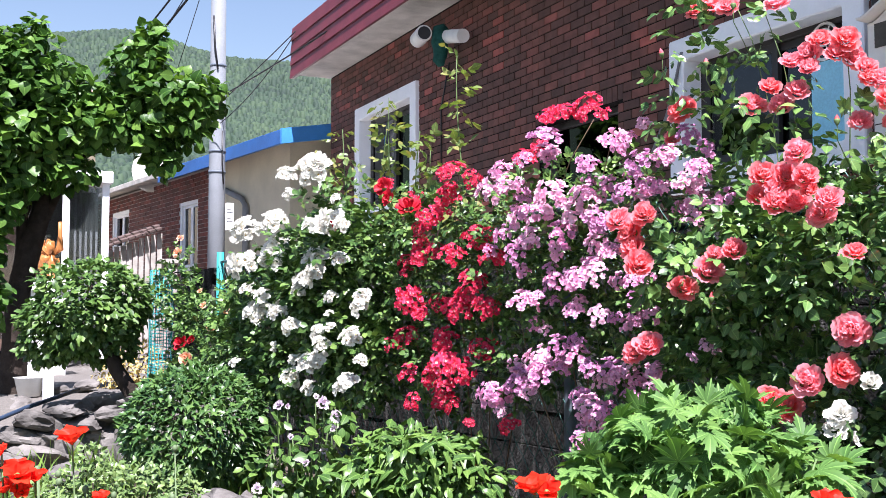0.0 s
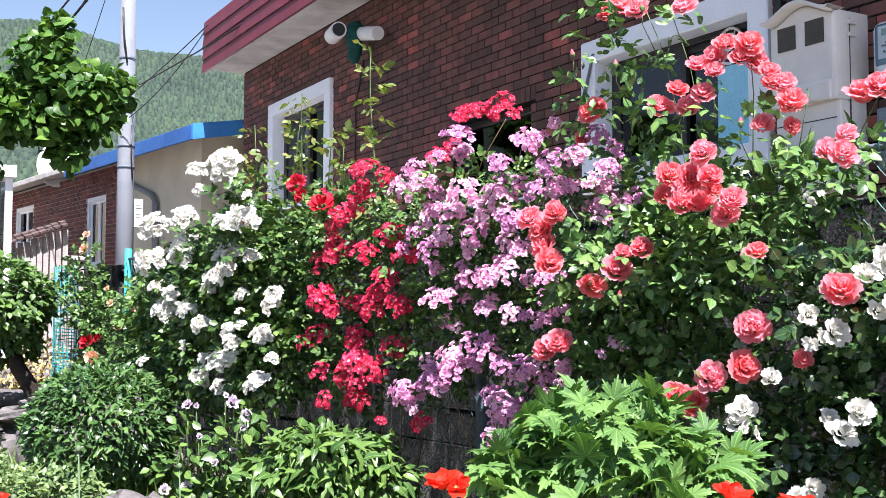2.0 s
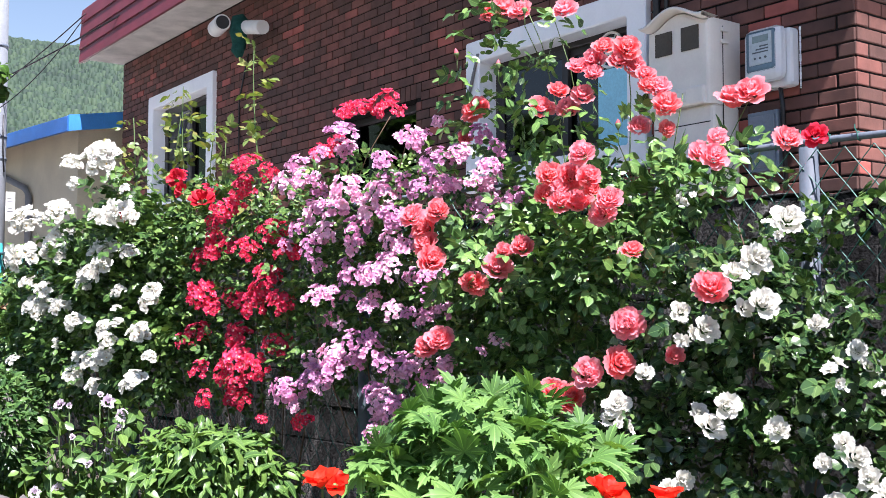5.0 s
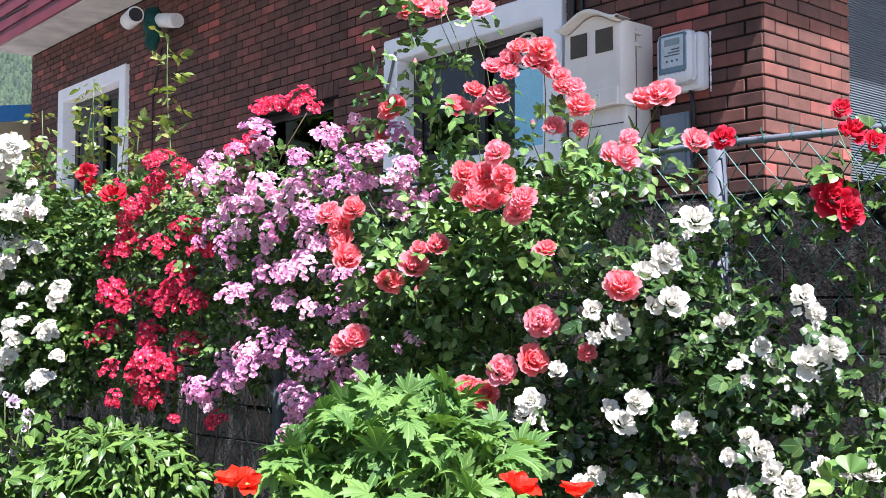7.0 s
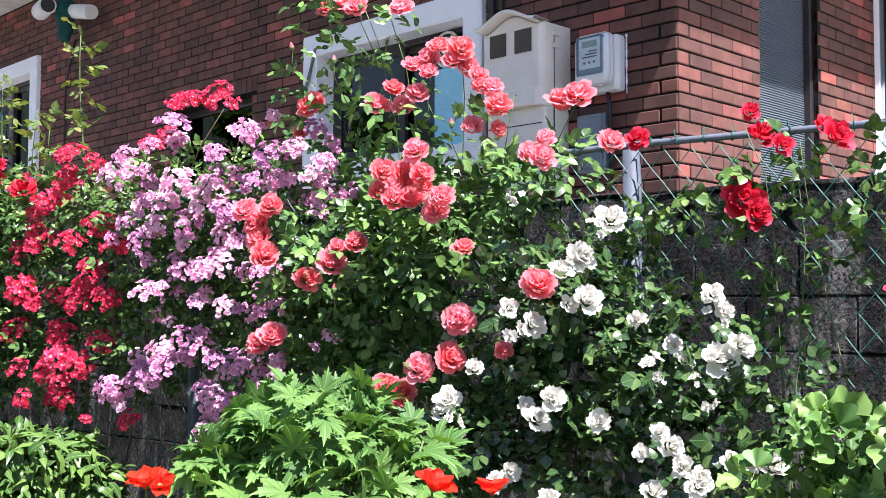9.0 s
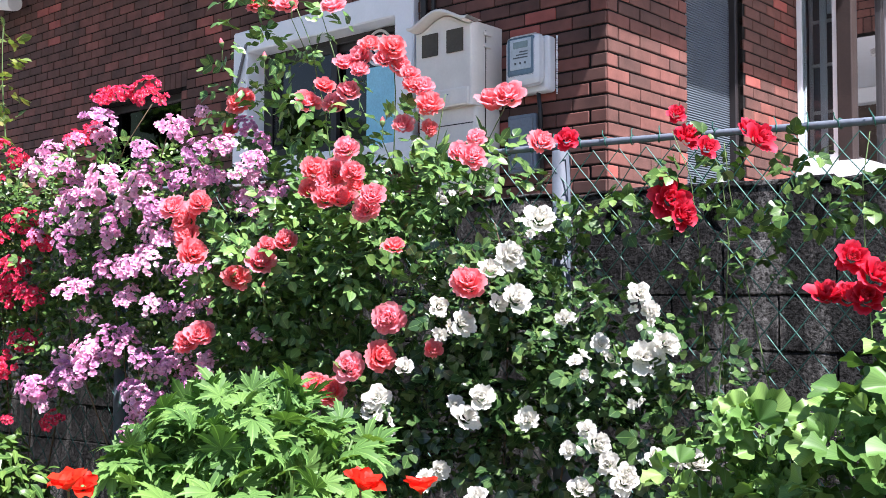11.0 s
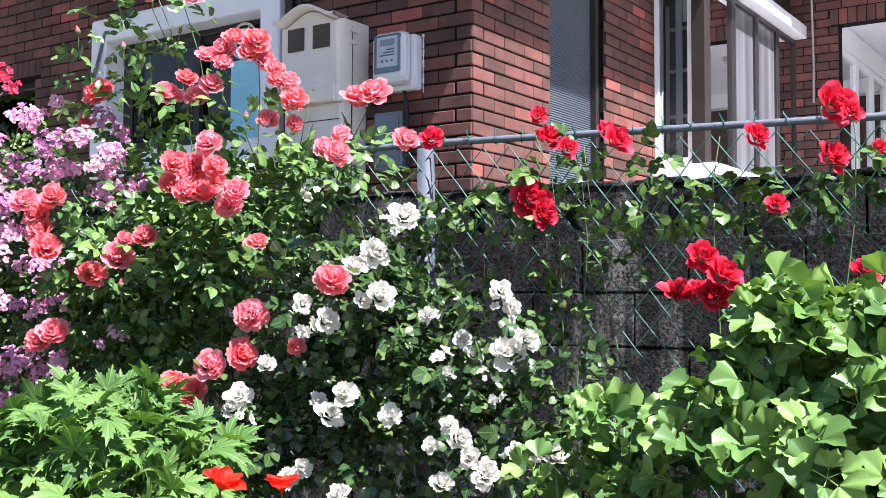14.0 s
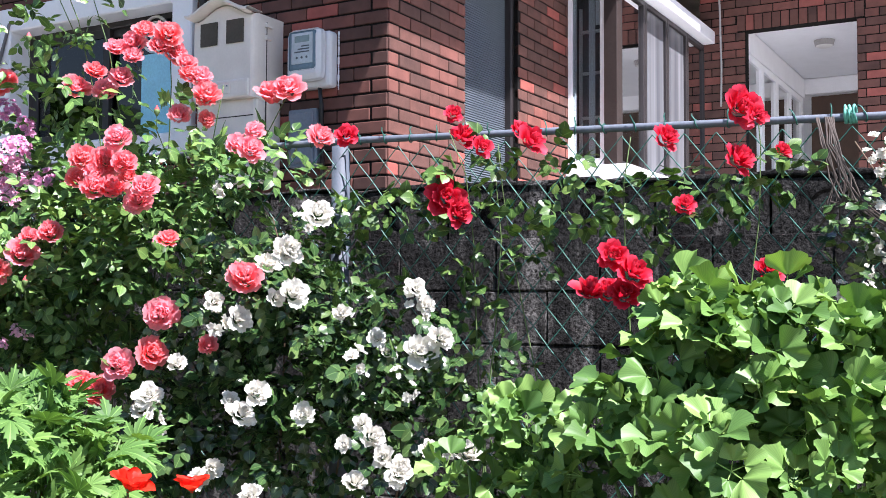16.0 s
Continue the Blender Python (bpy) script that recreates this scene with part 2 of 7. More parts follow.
CARVED = plain("orange_varnished_wood", (0.46, 0.18, 0.05), 0.4, dirt=0.35, scale=12)

ROSE_LEAF = leaf_mat("rose_leaf", (0.019, 0.050, 0.013), (0.065, 0.138, 0.034), 0.34, 0.10, (0.138, 0.224, 0.060), sheen=0.28)
ROSE_BROAD = leaf_mat("broad_rose_leaf", (0.028, 0.071, 0.021), (0.093, 0.191, 0.054), 0.34, 0.10, (0.169, 0.282, 0.078), sheen=0.28)
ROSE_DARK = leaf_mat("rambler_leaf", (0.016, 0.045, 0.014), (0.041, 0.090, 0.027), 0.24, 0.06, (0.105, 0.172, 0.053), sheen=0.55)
ROSE_YOUNG = leaf_mat("young_rose_leaf", (0.10, 0.16, 0.04), (0.19, 0.27, 0.075), 0.45, 0.35, (0.25, 0.22, 0.075))
TREE_LEAF = leaf_mat("broad_tree_leaf", (0.029, 0.079, 0.016), (0.068, 0.153, 0.029), 0.40, 0.24, (0.135, 0.252, 0.047), sheen=0.2)
SHRUB_LEAF = leaf_mat("clipped_shrub_leaf", (0.027, 0.069, 0.016), (0.068, 0.139, 0.032), 0.42, 0.16, (0.119, 0.206, 0.048), sheen=0.32)
BUSH_LEAF = leaf_mat("round_bush_leaf", (0.023, 0.064, 0.020), (0.052, 0.118, 0.034), 0.32, 0.12, (0.100, 0.182, 0.050), sheen=0.36)
PEONY_LEAF = leaf_mat("peony_leaf", (0.033, 0.083, 0.020), (0.075, 0.152, 0.035), 0.36, 0.14, (0.129, 0.221, 0.051), sheen=0.32)
LOBED_LEAF = leaf_mat("lobed_leaf", (0.055, 0.138, 0.031), (0.094, 0.197, 0.048), 0.55, 0.26, (0.143, 0.265, 0.064), "palm", sheen=0.32)
GINKGO_LEAF = leaf_mat("ginkgo_leaf", (0.066, 0.150, 0.036), (0.142, 0.275, 0.068), 0.48, 0.18, (0.240, 0.390, 0.105), "fan", sheen=0.35)
BOX_LEAF = leaf_mat("box_hedge_leaf", (0.065, 0.12, 0.035), (0.12, 0.195, 0.06), 0.42, 0.16, (0.19, 0.27, 0.09))
GRASS = leaf_mat("grass_blade", (0.06, 0.13, 0.02), (0.14, 0.24, 0.04), 0.5, 0.3, None, "")
GOLD_LEAF = leaf_mat("golden_shrub_leaf", (0.42, 0.30, 0.10), (0.58, 0.44, 0.18), 0.6, 0.25)
# Bluish greens: the blue of distant haze is mixed into the leaf colour.
FOREST = leaf_mat("haze_tinted_forest", (0.012, 0.031, 0.021), (0.023, 0.050, 0.028), 0.8, 0.05, (0.035, 0.066, 0.033), "", 0.03)

CORAL = petal_mat("coral_pink_petal", [(0.0, (0.98, 0.17, 0.15)), (0.35, (0.98, 0.22, 0.25)), (0.7, (0.98, 0.30, 0.36)), (1.0, (0.98, 0.40, 0.48))], 0.6, 0.6, 0.2, (0.98, 0.54, 0.57), None, 0.5)
RED = petal_mat("bright_red_petal", [(0.0, (0.46, 0.004, 0.018)), (0.6, (0.68, 0.010, 0.036)), (1.0, (0.80, 0.04, 0.09))], glow=0.36, tip=(0.90, 0.12, 0.20), edge=0.4)
DEEP_RED = petal_mat("deep_red_petal", [(0.0, (0.26, 0.003, 0.010)), (0.6, (0.46, 0.007, 0.020)), (1.0, (0.60, 0.02, 0.04))], glow=0.3)
CRIMSON = petal_mat("crimson_petal", [(0.0, (0.40, 0.003, 0.034)), (0.4, (0.74, 0.008, 0.062)), (0.8, (0.88, 0.022, 0.10)), (1.0, (0.93, 0.11, 0.23))], glow=0.36, vary=0.45, tip=(0.94, 0.16, 0.28), heart=(0.96, 0.80, 0.80), edge=0.3)
LILAC = petal_mat("lilac_pink_petal", [(0.0, (0.48, 0.11, 0.38)), (0.3, (0.78, 0.27, 0.53)), (0.65, (0.92, 0.46, 0.66)), (1.0, (0.96, 0.68, 0.80))], glow=0.32, vary=0.15, tip=(0.95, 0.72, 0.85), heart=(0.94, 0.80, 0.84), edge=0.4)
WHITE = petal_mat("white_petal", [(0.0, (0.79, 0.775, 0.69)), (1.0, (0.87, 0.86, 0.80))], glow=0.38)
POPPY = petal_mat("poppy_petal", [(0.0, (0.80, 0.02, 0.008)), (1.0, (0.90, 0.06, 0.02))], glow=0.45)
PEACH = petal_mat("peach_petal", [(0.0, (0.88, 0.34, 0.20)), (0.6, (0.92, 0.52, 0.30)), (1.0, (0.92, 0.62, 0.42))], tip=(0.95, 0.70, 0.55))
MAUVE = petal_mat("pale_mauve_petal", [(0.0, (0.70, 0.54, 0.70)), (1.0, (0.85, 0.74, 0.82))], tip=(0.9, 0.82, 0.87))
EYE_WHITE = plain("pale_flower_eye", (0.85, 0.75, 0.6), 0.6)
EYE_YELLOW = plain("yellow_stamens", (0.75, 0.5, 0.1), 0.6)


# ---- building blocks ----
def thing(name, label, category, at=(0, 0, 0), group="", kind=""):
    ob = new(name)
    ob.location = at
    return tagged(ob, label, category, group, kind)


def mesh_of(name, bm, mats, smooth=False):
    me = bpy.data.meshes.new(name)
    bm.to_mesh(me)
    bm.free()
    for m in (mats if isinstance(mats, (list, tuple)) else [mats]):
        me.materials.append(m)
    if smooth:
        me.shade_smooth()
    return me


def part(name, bm, mats, parent, label="", smooth=False, kind=""):
    """One mesh object under a thing or a part; bm is given in the world's coordinates."""
    ob = new(name, mesh_of(name, bm, mats, smooth))
    if parent:
        ob.parent = parent
        bpy_inverse(ob, parent)
    return tagged(ob, label, kind=kind)


def bpy_inverse(ob, parent):
    m = Matrix.Identity(4)
    p = parent
    while p:
        m = Matrix.LocRotScale(p.location, p.rotation_euler, p.scale) @ m if not p.parent else Matrix.LocRotScale(p.location, p.rotation_euler, p.scale) @ m
        m = p.matrix_parent_inverse @ m if p.parent else m
        p = p.parent
    ob.matrix_parent_inverse = m.inverted()


def solo(name, bm, mats, label, category, smooth=False, group="", kind=""):
    ob = new(name, mesh_of(name, bm, mats, smooth))
    return tagged(ob, label, category, group, kind)


def raw(name, verts, faces, mats, smooth=False):
    me = bpy.data.meshes.new(name)
    me.from_pydata(verts, [], faces)
    for m in (mats if isinstance(mats, (list, tuple)) else [mats]):
        me.materials.append(m)
    if smooth:
        me.shade_smooth()
    return me


def box(bm, lo, hi, m=None, bevel=0.0, mat=0):
    """A box between two corners in the frame m."""
    c = [(a + b) / 2 for a, b in zip(lo, hi)]
    d = [abs(b - a) for a, b in zip(lo, hi)]
    mm = (m or Matrix.Identity(4)) @ Matrix.Translation(c) @ Matrix.Diagonal((*d, 1))
    r = bmesh.ops.create_cube(bm, size=1.0, matrix=mm)
    faces = {f for v in r["verts"] for f in v.link_faces}
    for f in faces:
        f.material_index = mat
    if bevel:
        edges = list({e for v in r["verts"] for e in v.link_edges})
        bmesh.ops.bevel(bm, geom=edges, offset=bevel, segments=2, affect="EDGES", profile=0.5)
    return bm


def tube(bm, pts, radii, sides=8, caps=True, mat=0):
    """A round bar along points, with a radius at each."""
    pts = [Vector(p) for p in pts]
    if not isinstance(radii, (list, tuple)):
        radii = [radii] * len(pts)
    rings, up = [], Vector((0.31, 0.17, 0.93))
    for i, p in enumerate(pts):
        d = (pts[min(i + 1, len(pts) - 1)] - pts[max(i - 1, 0)]).normalized()
        a = d.cross(up)
        if a.length < 0.05:
            a = d.cross(Vector((1, 0, 0)))
        a.normalize()
        b = d.cross(a)
        rings.append([bm.verts.new(p + (a * math.cos(k * math.tau / sides) + b * math.sin(k * math.tau / sides)) * radii[i]) for k in range(sides)])
    for r0, r1 in zip(rings, rings[1:]):
        for k in range(sides):
            f = bm.faces.new((r0[k], r0[(k + 1) % sides], r1[(k + 1) % sides], r1[k]))
            f.material_index, f.smooth = mat, True
    if caps:
        for r in (rings[0][::-1], rings[-1]):
            bm.faces.new(r).material_index = mat
    return bm


def sag(a, b, drop, n=14):
    a, b = Vector(a), Vector(b)
    return [a.lerp(b, i / n) - Vector((0, 0, drop * 4 * (i / n) * (1 - i / n))) for i in range(n + 1)]


def wall_frame(origin, u):
    """Local x along the wall, y outwards (towards the viewer), z up."""
    ux, uy = Vector(u).normalized()
    n = (uy, -ux) if (uy * -origin[0] + -ux * -origin[1]) > 0 else (-uy, ux)
    return Matrix(((ux, n[0], 0, origin[0]), (uy, n[1], 0, origin[1]), (0, 0, 1, 0), (0, 0, 0, 1)))


def pierced(bm, m, u0, u1, z0, z1, y0, y1, holes):
    """A thick wall with openings right through it."""
    us = sorted({u0, u1, *(h[0] for h in holes), *(h[1] for h in holes)})
    zs = sorted({z0, z1, *(h[2] for h in holes), *(h[3] for h in holes)})
    us, zs = [u for u in us if u0 <= u <= u1], [z for z in zs if z0 <= z <= z1]
    for a, b in zip(us, us[1:]):
        for c, d in zip(zs, zs[1:]):
            if not any(h[0] <= (a + b) / 2 <= h[1] and h[2] <= (c + d) / 2 <= h[3] for h in holes):
                box(bm, (a, y0, c), (b, y1, d), m)
    bmesh.ops.remove_doubles(bm, verts=bm.verts, dist=1e-4)
    inner = [f for f in bm.faces if sum(1 for g in bm.faces if g is not f and (g.calc_center_median() - f.calc_center_median()).length < 1e-4)]
    bmesh.ops.delete(bm, geom=inner, context="FACES")
    return bm


COURSE, BL, BH, JOINT = 0.0674, 0.186, 0.0582, 0.0088


def next_course(z0, z):
    """Where the first full course over a soldier lintel at z begins."""
    return z0 + math.ceil((z + 0.095 - z0) / COURSE) * COURSE


def brick_list(u0, u1, z0, z1, holes, shift=0, lintels=()):
    """Courses of a running bond: (u, length, z, height) of each brick, cut at ends and openings; soldiers over the openings."""
    out = []
    k = 0
    z = z0
    while z + BH < z1:
        off = 0.0 if (k + shift) % 2 == 0 else -(BL + JOINT) / 2
        u = u0 + off
        while u < u1:
            spans = [(max(u, u0 - 0.006), min(u + BL, u1))]
            for h in list(holes) + [(q[0], q[1], q[2], next_course(z0, q[2])) for q in lintels]:
                if z + BH > h[2] + 0.012 and z < h[3] - 0.012:
                    cut = []
                    for a, b in spans:
                        if b <= h[0] or a >= h[1]:
                            cut.append((a, b))
                        else:
                            cut += [(a, h[0])] if a < h[0] else []
                            cut += [(h[1], b)] if b > h[1] else []
                    spans = cut
            out += [(a, b - a, z, BH) for a, b in spans if b - a > 0.025]
            u += BL + JOINT
        z += COURSE
        k += 1
    for a, b, zz in lintels:
        n = max(1, round((b - a) / COURSE))
        w = (b - a) / n
        out += [(a + i * w, w - JOINT, zz + 0.004, next_course(z0, zz) - zz - 0.004 - JOINT) for i in range(n)]
    return out


def brick_wall(name, parent, m, u0, u1, z0, z1, holes=(), shift=0, near=None, lintels=(), thick=0.2, brick=None, mortar=None, label=""):
    """Mortar core with openings; every brick stands 8 mm proud. Bricks inside 'near' are parts of their own."""
    brick, mortar = brick or BRICK, mortar or MORTAR
    core = part(name, pierced(bmesh.new(), m, u0 + 0.012, u1, z0 - 0.02, z1, -thick, -0.008, holes), mortar, parent, label)
    rng = random.Random(len(name) + int(u1 * 100))
    shared, verts, faces = {}, [], []
    for u, ln, z, h in brick_list(u0 + 0.010, u1, z0, z1, holes, shift, lintels):
        out = rng.uniform(-0.0015, 0.0015)
        if near and near[0] <= u + ln / 2 <= near[1] and near[2] <= z <= near[3]:
            key = (round(ln, 2), round(h, 3))
            if key not in shared:
                b = bmesh.new()
                box(b, (0, -0.03, 0), (key[0], 0, h), bevel=0.0045)
                shared[key] = mesh_of("brick", b, brick)
            ob = new("brick", shared[key])
            ob.parent = core
            bpy_inverse(ob, core)
            ob.matrix_basis = m @ pose(u, out, z + rng.uniform(-0.001, 0.001))
        else:
            i = len(verts)
            for dy in (-0.03, out):
                for dz in (0, h):
                    for du in (0, ln):
                        verts.append(m @ Vector((u + du, dy, z + dz)))
            faces += [(i + 4, i + 5, i + 7, i + 6), (i, i + 1, i + 5, i + 4), (i + 2, i + 6, i + 7, i + 3), (i, i + 4, i + 6, i + 2), (i + 1, i + 3, i + 7, i + 5)]
    if verts:
        ob = new("brickwork", raw("brickwork", verts, faces, brick))
        ob.parent = core
        bpy_inverse(ob, core)
        tagged(ob, kind="stuff")
    return core


def ring_frame(bm, m, u0, u1, z0, z1, w, y0, y1, bevel=0.006, wb=None):
    """A rectangular frame of width w: one closed ring with softened edges."""
    wb = wb or w
    loops = []
    for y in (y0, y1):
        for q in (((u0, z0), (u1, z0), (u1, z1), (u0, z1)), ((u0 + w, z0 + wb), (u1 - w, z0 + wb), (u1 - w, z1 - w), (u0 + w, z1 - w))):
            loops.append([bm.verts.new(m @ Vector((u, y, z))) for u, z in q])
    ob, ib, of, inf = loops
    for k in range(4):
        n = (k + 1) % 4
        for f in ((of[k], of[n], inf[n], inf[k]), (ob[n], ob[k], ib[k], ib[n]), (ob[k], ob[n], of[n], of[k]), (ib[n], ib[k], inf[k], inf[n])):
            bm.faces.new(f)
    bmesh.ops.recalc_face_normals(bm, faces=bm.faces)
    bmesh.ops.bevel(bm, geom=list(bm.edges), offset=bevel, segments=1, affect="EDGES")
    return bm


def pane(parent, m, u0, u1, z0, z1, y, mat, name="pane"):
    b = bmesh.new()
    box(b, (u0, y - 0.003, z0), (u1, y + 0.003, z1), m)
    ob = part(name, b, mat, parent)
    ob.visible_shadow = False
    return ob


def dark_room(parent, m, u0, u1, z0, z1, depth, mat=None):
    """Added box for the room behind a window; the default colour carries its darkness."""
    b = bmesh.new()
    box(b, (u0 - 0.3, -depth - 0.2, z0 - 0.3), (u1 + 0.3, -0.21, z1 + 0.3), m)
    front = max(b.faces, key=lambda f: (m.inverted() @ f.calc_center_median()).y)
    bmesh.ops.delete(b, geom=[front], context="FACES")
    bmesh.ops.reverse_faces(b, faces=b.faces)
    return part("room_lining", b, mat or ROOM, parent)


# ---- ground ----
def ground_height(x, y):
    s, q = min(1, max(0, (y - 5.0) / 3.0)), min(1, max(0, (y - 8.7) / 1.5))
    h = 0.25 * s * s * (3 - 2 * s) + 0.55 * q * q * (3 - 2 * q)
    return h + 0.03 * noise.noise((x * 1.3, y * 1.3, 0.0))


def build_ground():
    xs = [-4000, -800, -200, -60, -20, -8] + [-4 + 0.35 * i for i in range(40)] + [12, 20, 60, 200, 800, 4000]
    ys = [-4000, -800, -200, -60, -20, -8] + [-4 + 0.4 * i for i in range(60)] + [24, 40, 60, 120, 300, 900, 4000]
    verts = [(x, y, ground_height(x, y)) for y in ys for x in xs]
    w = len(xs)
    faces = [(j * w + i, j * w + i + 1, (j + 1) * w + i + 1, (j + 1) * w + i) for j in range(len(ys) - 1) for i in range(w - 1)]
    tagged(new("ground", raw("ground", verts, faces, YARD, True)), "brown garden soil sloping up to a stony terrace", "ground", kind="structure")


build_ground()

# ---- brick house ----
house = thing("house", "single-storey brown-red brick house with maroon eaves and white window surrounds", "house", (4.265, 2.69, 0))
FAC = wall_frame((4.265, 2.69), (0, 1))
SIDE = wall_frame((4.265, 2.69), (1, 0))
W1 = (6.95, 8.69, 2.55, 3.88)
W2 = (1.23, 2.84, 2.30, 3.30)
W3 = (3.48, 4.58, 2.30, 3.04)
inset = lambda w, d: (w[0] + d, w[1] - d, w[2] + d, w[3] - d)
brick_wall("facade_wall", house, FAC, 0, 9.65, 1.27, 4.47, [inset(W1, 0.12), inset(W2, 0.12), W3], near=(0, 0.95, 2.0, 3.4), lintels=[(3.42, 4.64, 3.04)], label="long shaded wall of brown-red brick")
SW = (0.77, 1.442, 1.9, 3.95)
VER = (2.26, 4.1, 2.2, 3.62)
brick_wall("side_wall", house, SIDE, 0, 4.18, 1.27, 4.47, [SW, VER], shift=0, near=(0, 2.2, 2.0, 3.4), label="sunlit end wall of red-brown brick")
b = bmesh.new()
box(b, (0.2, -9.6, 0.6), (4.1, -9.4, 4.47), SIDE)
box(b, (6.6, -9.6, 0.6), (6.8, 0.0, 4.47), SIDE)
part("rear_wall", b, CREAM, house)

b = bmesh.new()
box(b, (3.765, 1.89, 4.45), (12.2, 12.38, 4.50))
# Unseen roof over the porch wing, added to keep its wall shaded.
box(b, (7.92, -2.7, 4.45), (12.2, 1.89, 4.50))
part("soffit", b, SOFFIT, house, "stained pale concrete soffit")
b = bmesh.new()
box(b, (3.80, 1.93, 4.5), (12.2, 12.37, 5.02))
# Slab above that added roof, also out of view.
box(b, (7.95, -2.68, 4.5), (12.2, 1.93, 5.02))
part("roof_slab", b, CONCRETE, house)
for i in range(4):
    z = 4.40 + 0.155 * i
    for k in (0, 1):
        b = bmesh.new()
        if k == 0:
            box(b, (-0.83, 0.49 - 0.004 * i, z), (9.70, 0.52 - 0.004 * i, z + 0.165), FAC, 0.004)
        else:
            box(b, (-0.49, 0.79 - 0.004 * i, z), (7.9, 0.82 - 0.004 * i, z + 0.165), SIDE, 0.004)
        for v in b.verts:
            mm = FAC if k == 0 else SIDE
            lp = mm.inverted() @ v.co
            lp.y -= (lp.z - z) * 0.12
            v.co = mm @ lp
        part("fascia_board", b, MAROON, house, "faded maroon lapped fascia board")
b = bmesh.new()
box(b, (-0.5, 0.455, 4.405), (9.69, 0.487, 4.455), FAC)
part("drip_edge", b, SOFFIT, house, "crumbling pale drip edge under the fascia")


def facade_window(w):
    win = thing("window", "", "")
    win.parent = house
    win.matrix_parent_inverse = Matrix.Translation(house.location).inverted()
    tagged(win, "window with a broad white painted surround and dark sliding sashes")
    u0, u1, z0, z1 = w
    part("surround", ring_frame(bmesh.new(), FAC, u0, u1, z0, z1, 0.145, -0.14, 0.045, 0.008), WHITE_PAINT, win, "white painted surround")
    a, c, d, e = inset(w, 0.145)
    part("outer_frame", ring_frame(bmesh.new(), FAC, a - 0.01, c + 0.01, d - 0.01, e + 0.01, 0.045, -0.18, -0.10, 0.004), DARK_FRAME, win)
    mid = (a + c) / 2
    for s0, s1, y in ((a + 0.03, mid + 0.03, -0.145), (mid - 0.03, c - 0.03, -0.115)):
        sash = part("sash", ring_frame(bmesh.new(), FAC, s0, s1, d + 0.03, e - 0.03, 0.05, y - 0.015, y + 0.015, 0.003), DARK_FRAME, win)
        pane(sash, FAC, s0 + 0.04, s1 - 0.04, d + 0.07, e - 0.07, y, DARK_GLASS)
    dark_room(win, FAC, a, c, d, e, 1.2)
    return win


facade_window(W1)
w2 = facade_window(W2)
b = bmesh.new()
box(b, (1.395, -0.098, 2.46), (1.73, -0.090, 2.93), FAC)
part("blue_film_panel", b, FROSTED, w2, "light blue frosted panel behind the glass")
b = bmesh.new()
for r, y in ((0.10, -0.24), (0.065, -0.235), (0.025, -0.23)):
    tube(b, [FAC @ Vector((1.63 + r * math.cos(k * math.tau / 24), y + 0.15, 3.04 + r * math.sin(k * math.tau / 24))) for k in range(25)], 0.009, 6)
for k in range(6):
    tube(b, [FAC @ Vector((1.63 + r * math.cos(k * math.tau / 6), -0.087, 3.04 + r * math.sin(k * math.tau / 6))) for r in (0.025, 0.10)], 0.004, 5)
solo("electric_fan", b, PVC, "round white wire fan guard behind the window glass", "fan")

win3 = thing("window", "small recessed window with a brick soldier lintel", "")
win3.parent = house
win3.matrix_parent_inverse = Matrix.Translation(house.location).inverted()
part("outer_frame", ring_frame(bmesh.new(), FAC, W3[0], W3[1], W3[2], W3[3], 0.05, -0.19, -0.11, 0.004), DARK_FRAME, win3)
pane(win3, FAC, W3[0] + 0.04, W3[1] - 0.04, W3[2] + 0.04, W3[3] - 0.04, -0.15, DARK_GLASS)
b = bmesh.new()
box(b, (3.53, -0.20, 2.35), (3.85, -0.19, 2.99), FAC)
part("blue_film_panel", b, plain("slate_blue_film", (0.06, 0.12, 0.2), 0.3), win3)
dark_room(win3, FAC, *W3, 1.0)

# end window with a slatted screen
win4 = thing("window", "tall recessed window behind a fine grey slatted screen", "")
win4.parent = house
win4.matrix_parent_inverse = Matrix.Translation(house.location).inverted()
part("outer_frame", ring_frame(bmesh.new(), SIDE, SW[0], SW[1], SW[2], SW[3], 0.035, -0.14, -0.035, 0.004), DARK_FRAME, win4)
SLAT = plain("grey_slat", (0.13, 0.16, 0.18), 0.5, 0.1, dirt=0.15)
b = bmesh.new()
z = SW[2] + 0.06
while z < SW[3] - 0.06:
    box(b, (SW[0] + 0.035, -0.095, z), (SW[1] - 0.035, -0.075, z + 0.007), SIDE)
    z += 0.0135
part("slatted_screen", b, SLAT, win4, "grey metal slatted screen", kind="stuff")
b = bmesh.new()
box(b, (SW[0] + 0.03, -0.13, SW[2]), (SW[1] - 0.03, -0.11, SW[3]), SIDE)
part("backing", b, plain("dim_grey", (0.09, 0.12, 0.135), 0.5), win4)

# ---- glazed veranda ----
veranda = thing("veranda", "glazed veranda bay with dark frames and a white roof edge", "veranda", (6.45, 2.36, 2.2))
VF = wall_frame((6.45, 2.36), (1, 0))
VL = wall_frame((6.45, 2.36), (0, 1))
b = bmesh.new()
box(b, (-0.05, -0.33, 2.26), (2.0, 0.10, 2.42), VF, 0.01)
part("sill", b, WHITE_PAINT, veranda, "thick white sill")
b = bmesh.new()
box(b, (-0.03, -0.33, 1.3), (2.0, 0.05, 2.26), VF)
part("base_wall", b, CONCRETE, veranda)
b = bmesh.new()
box(b, (-0.02, -0.07, 2.42), (0.07, 0.02, 3.62), VF, 0.004)
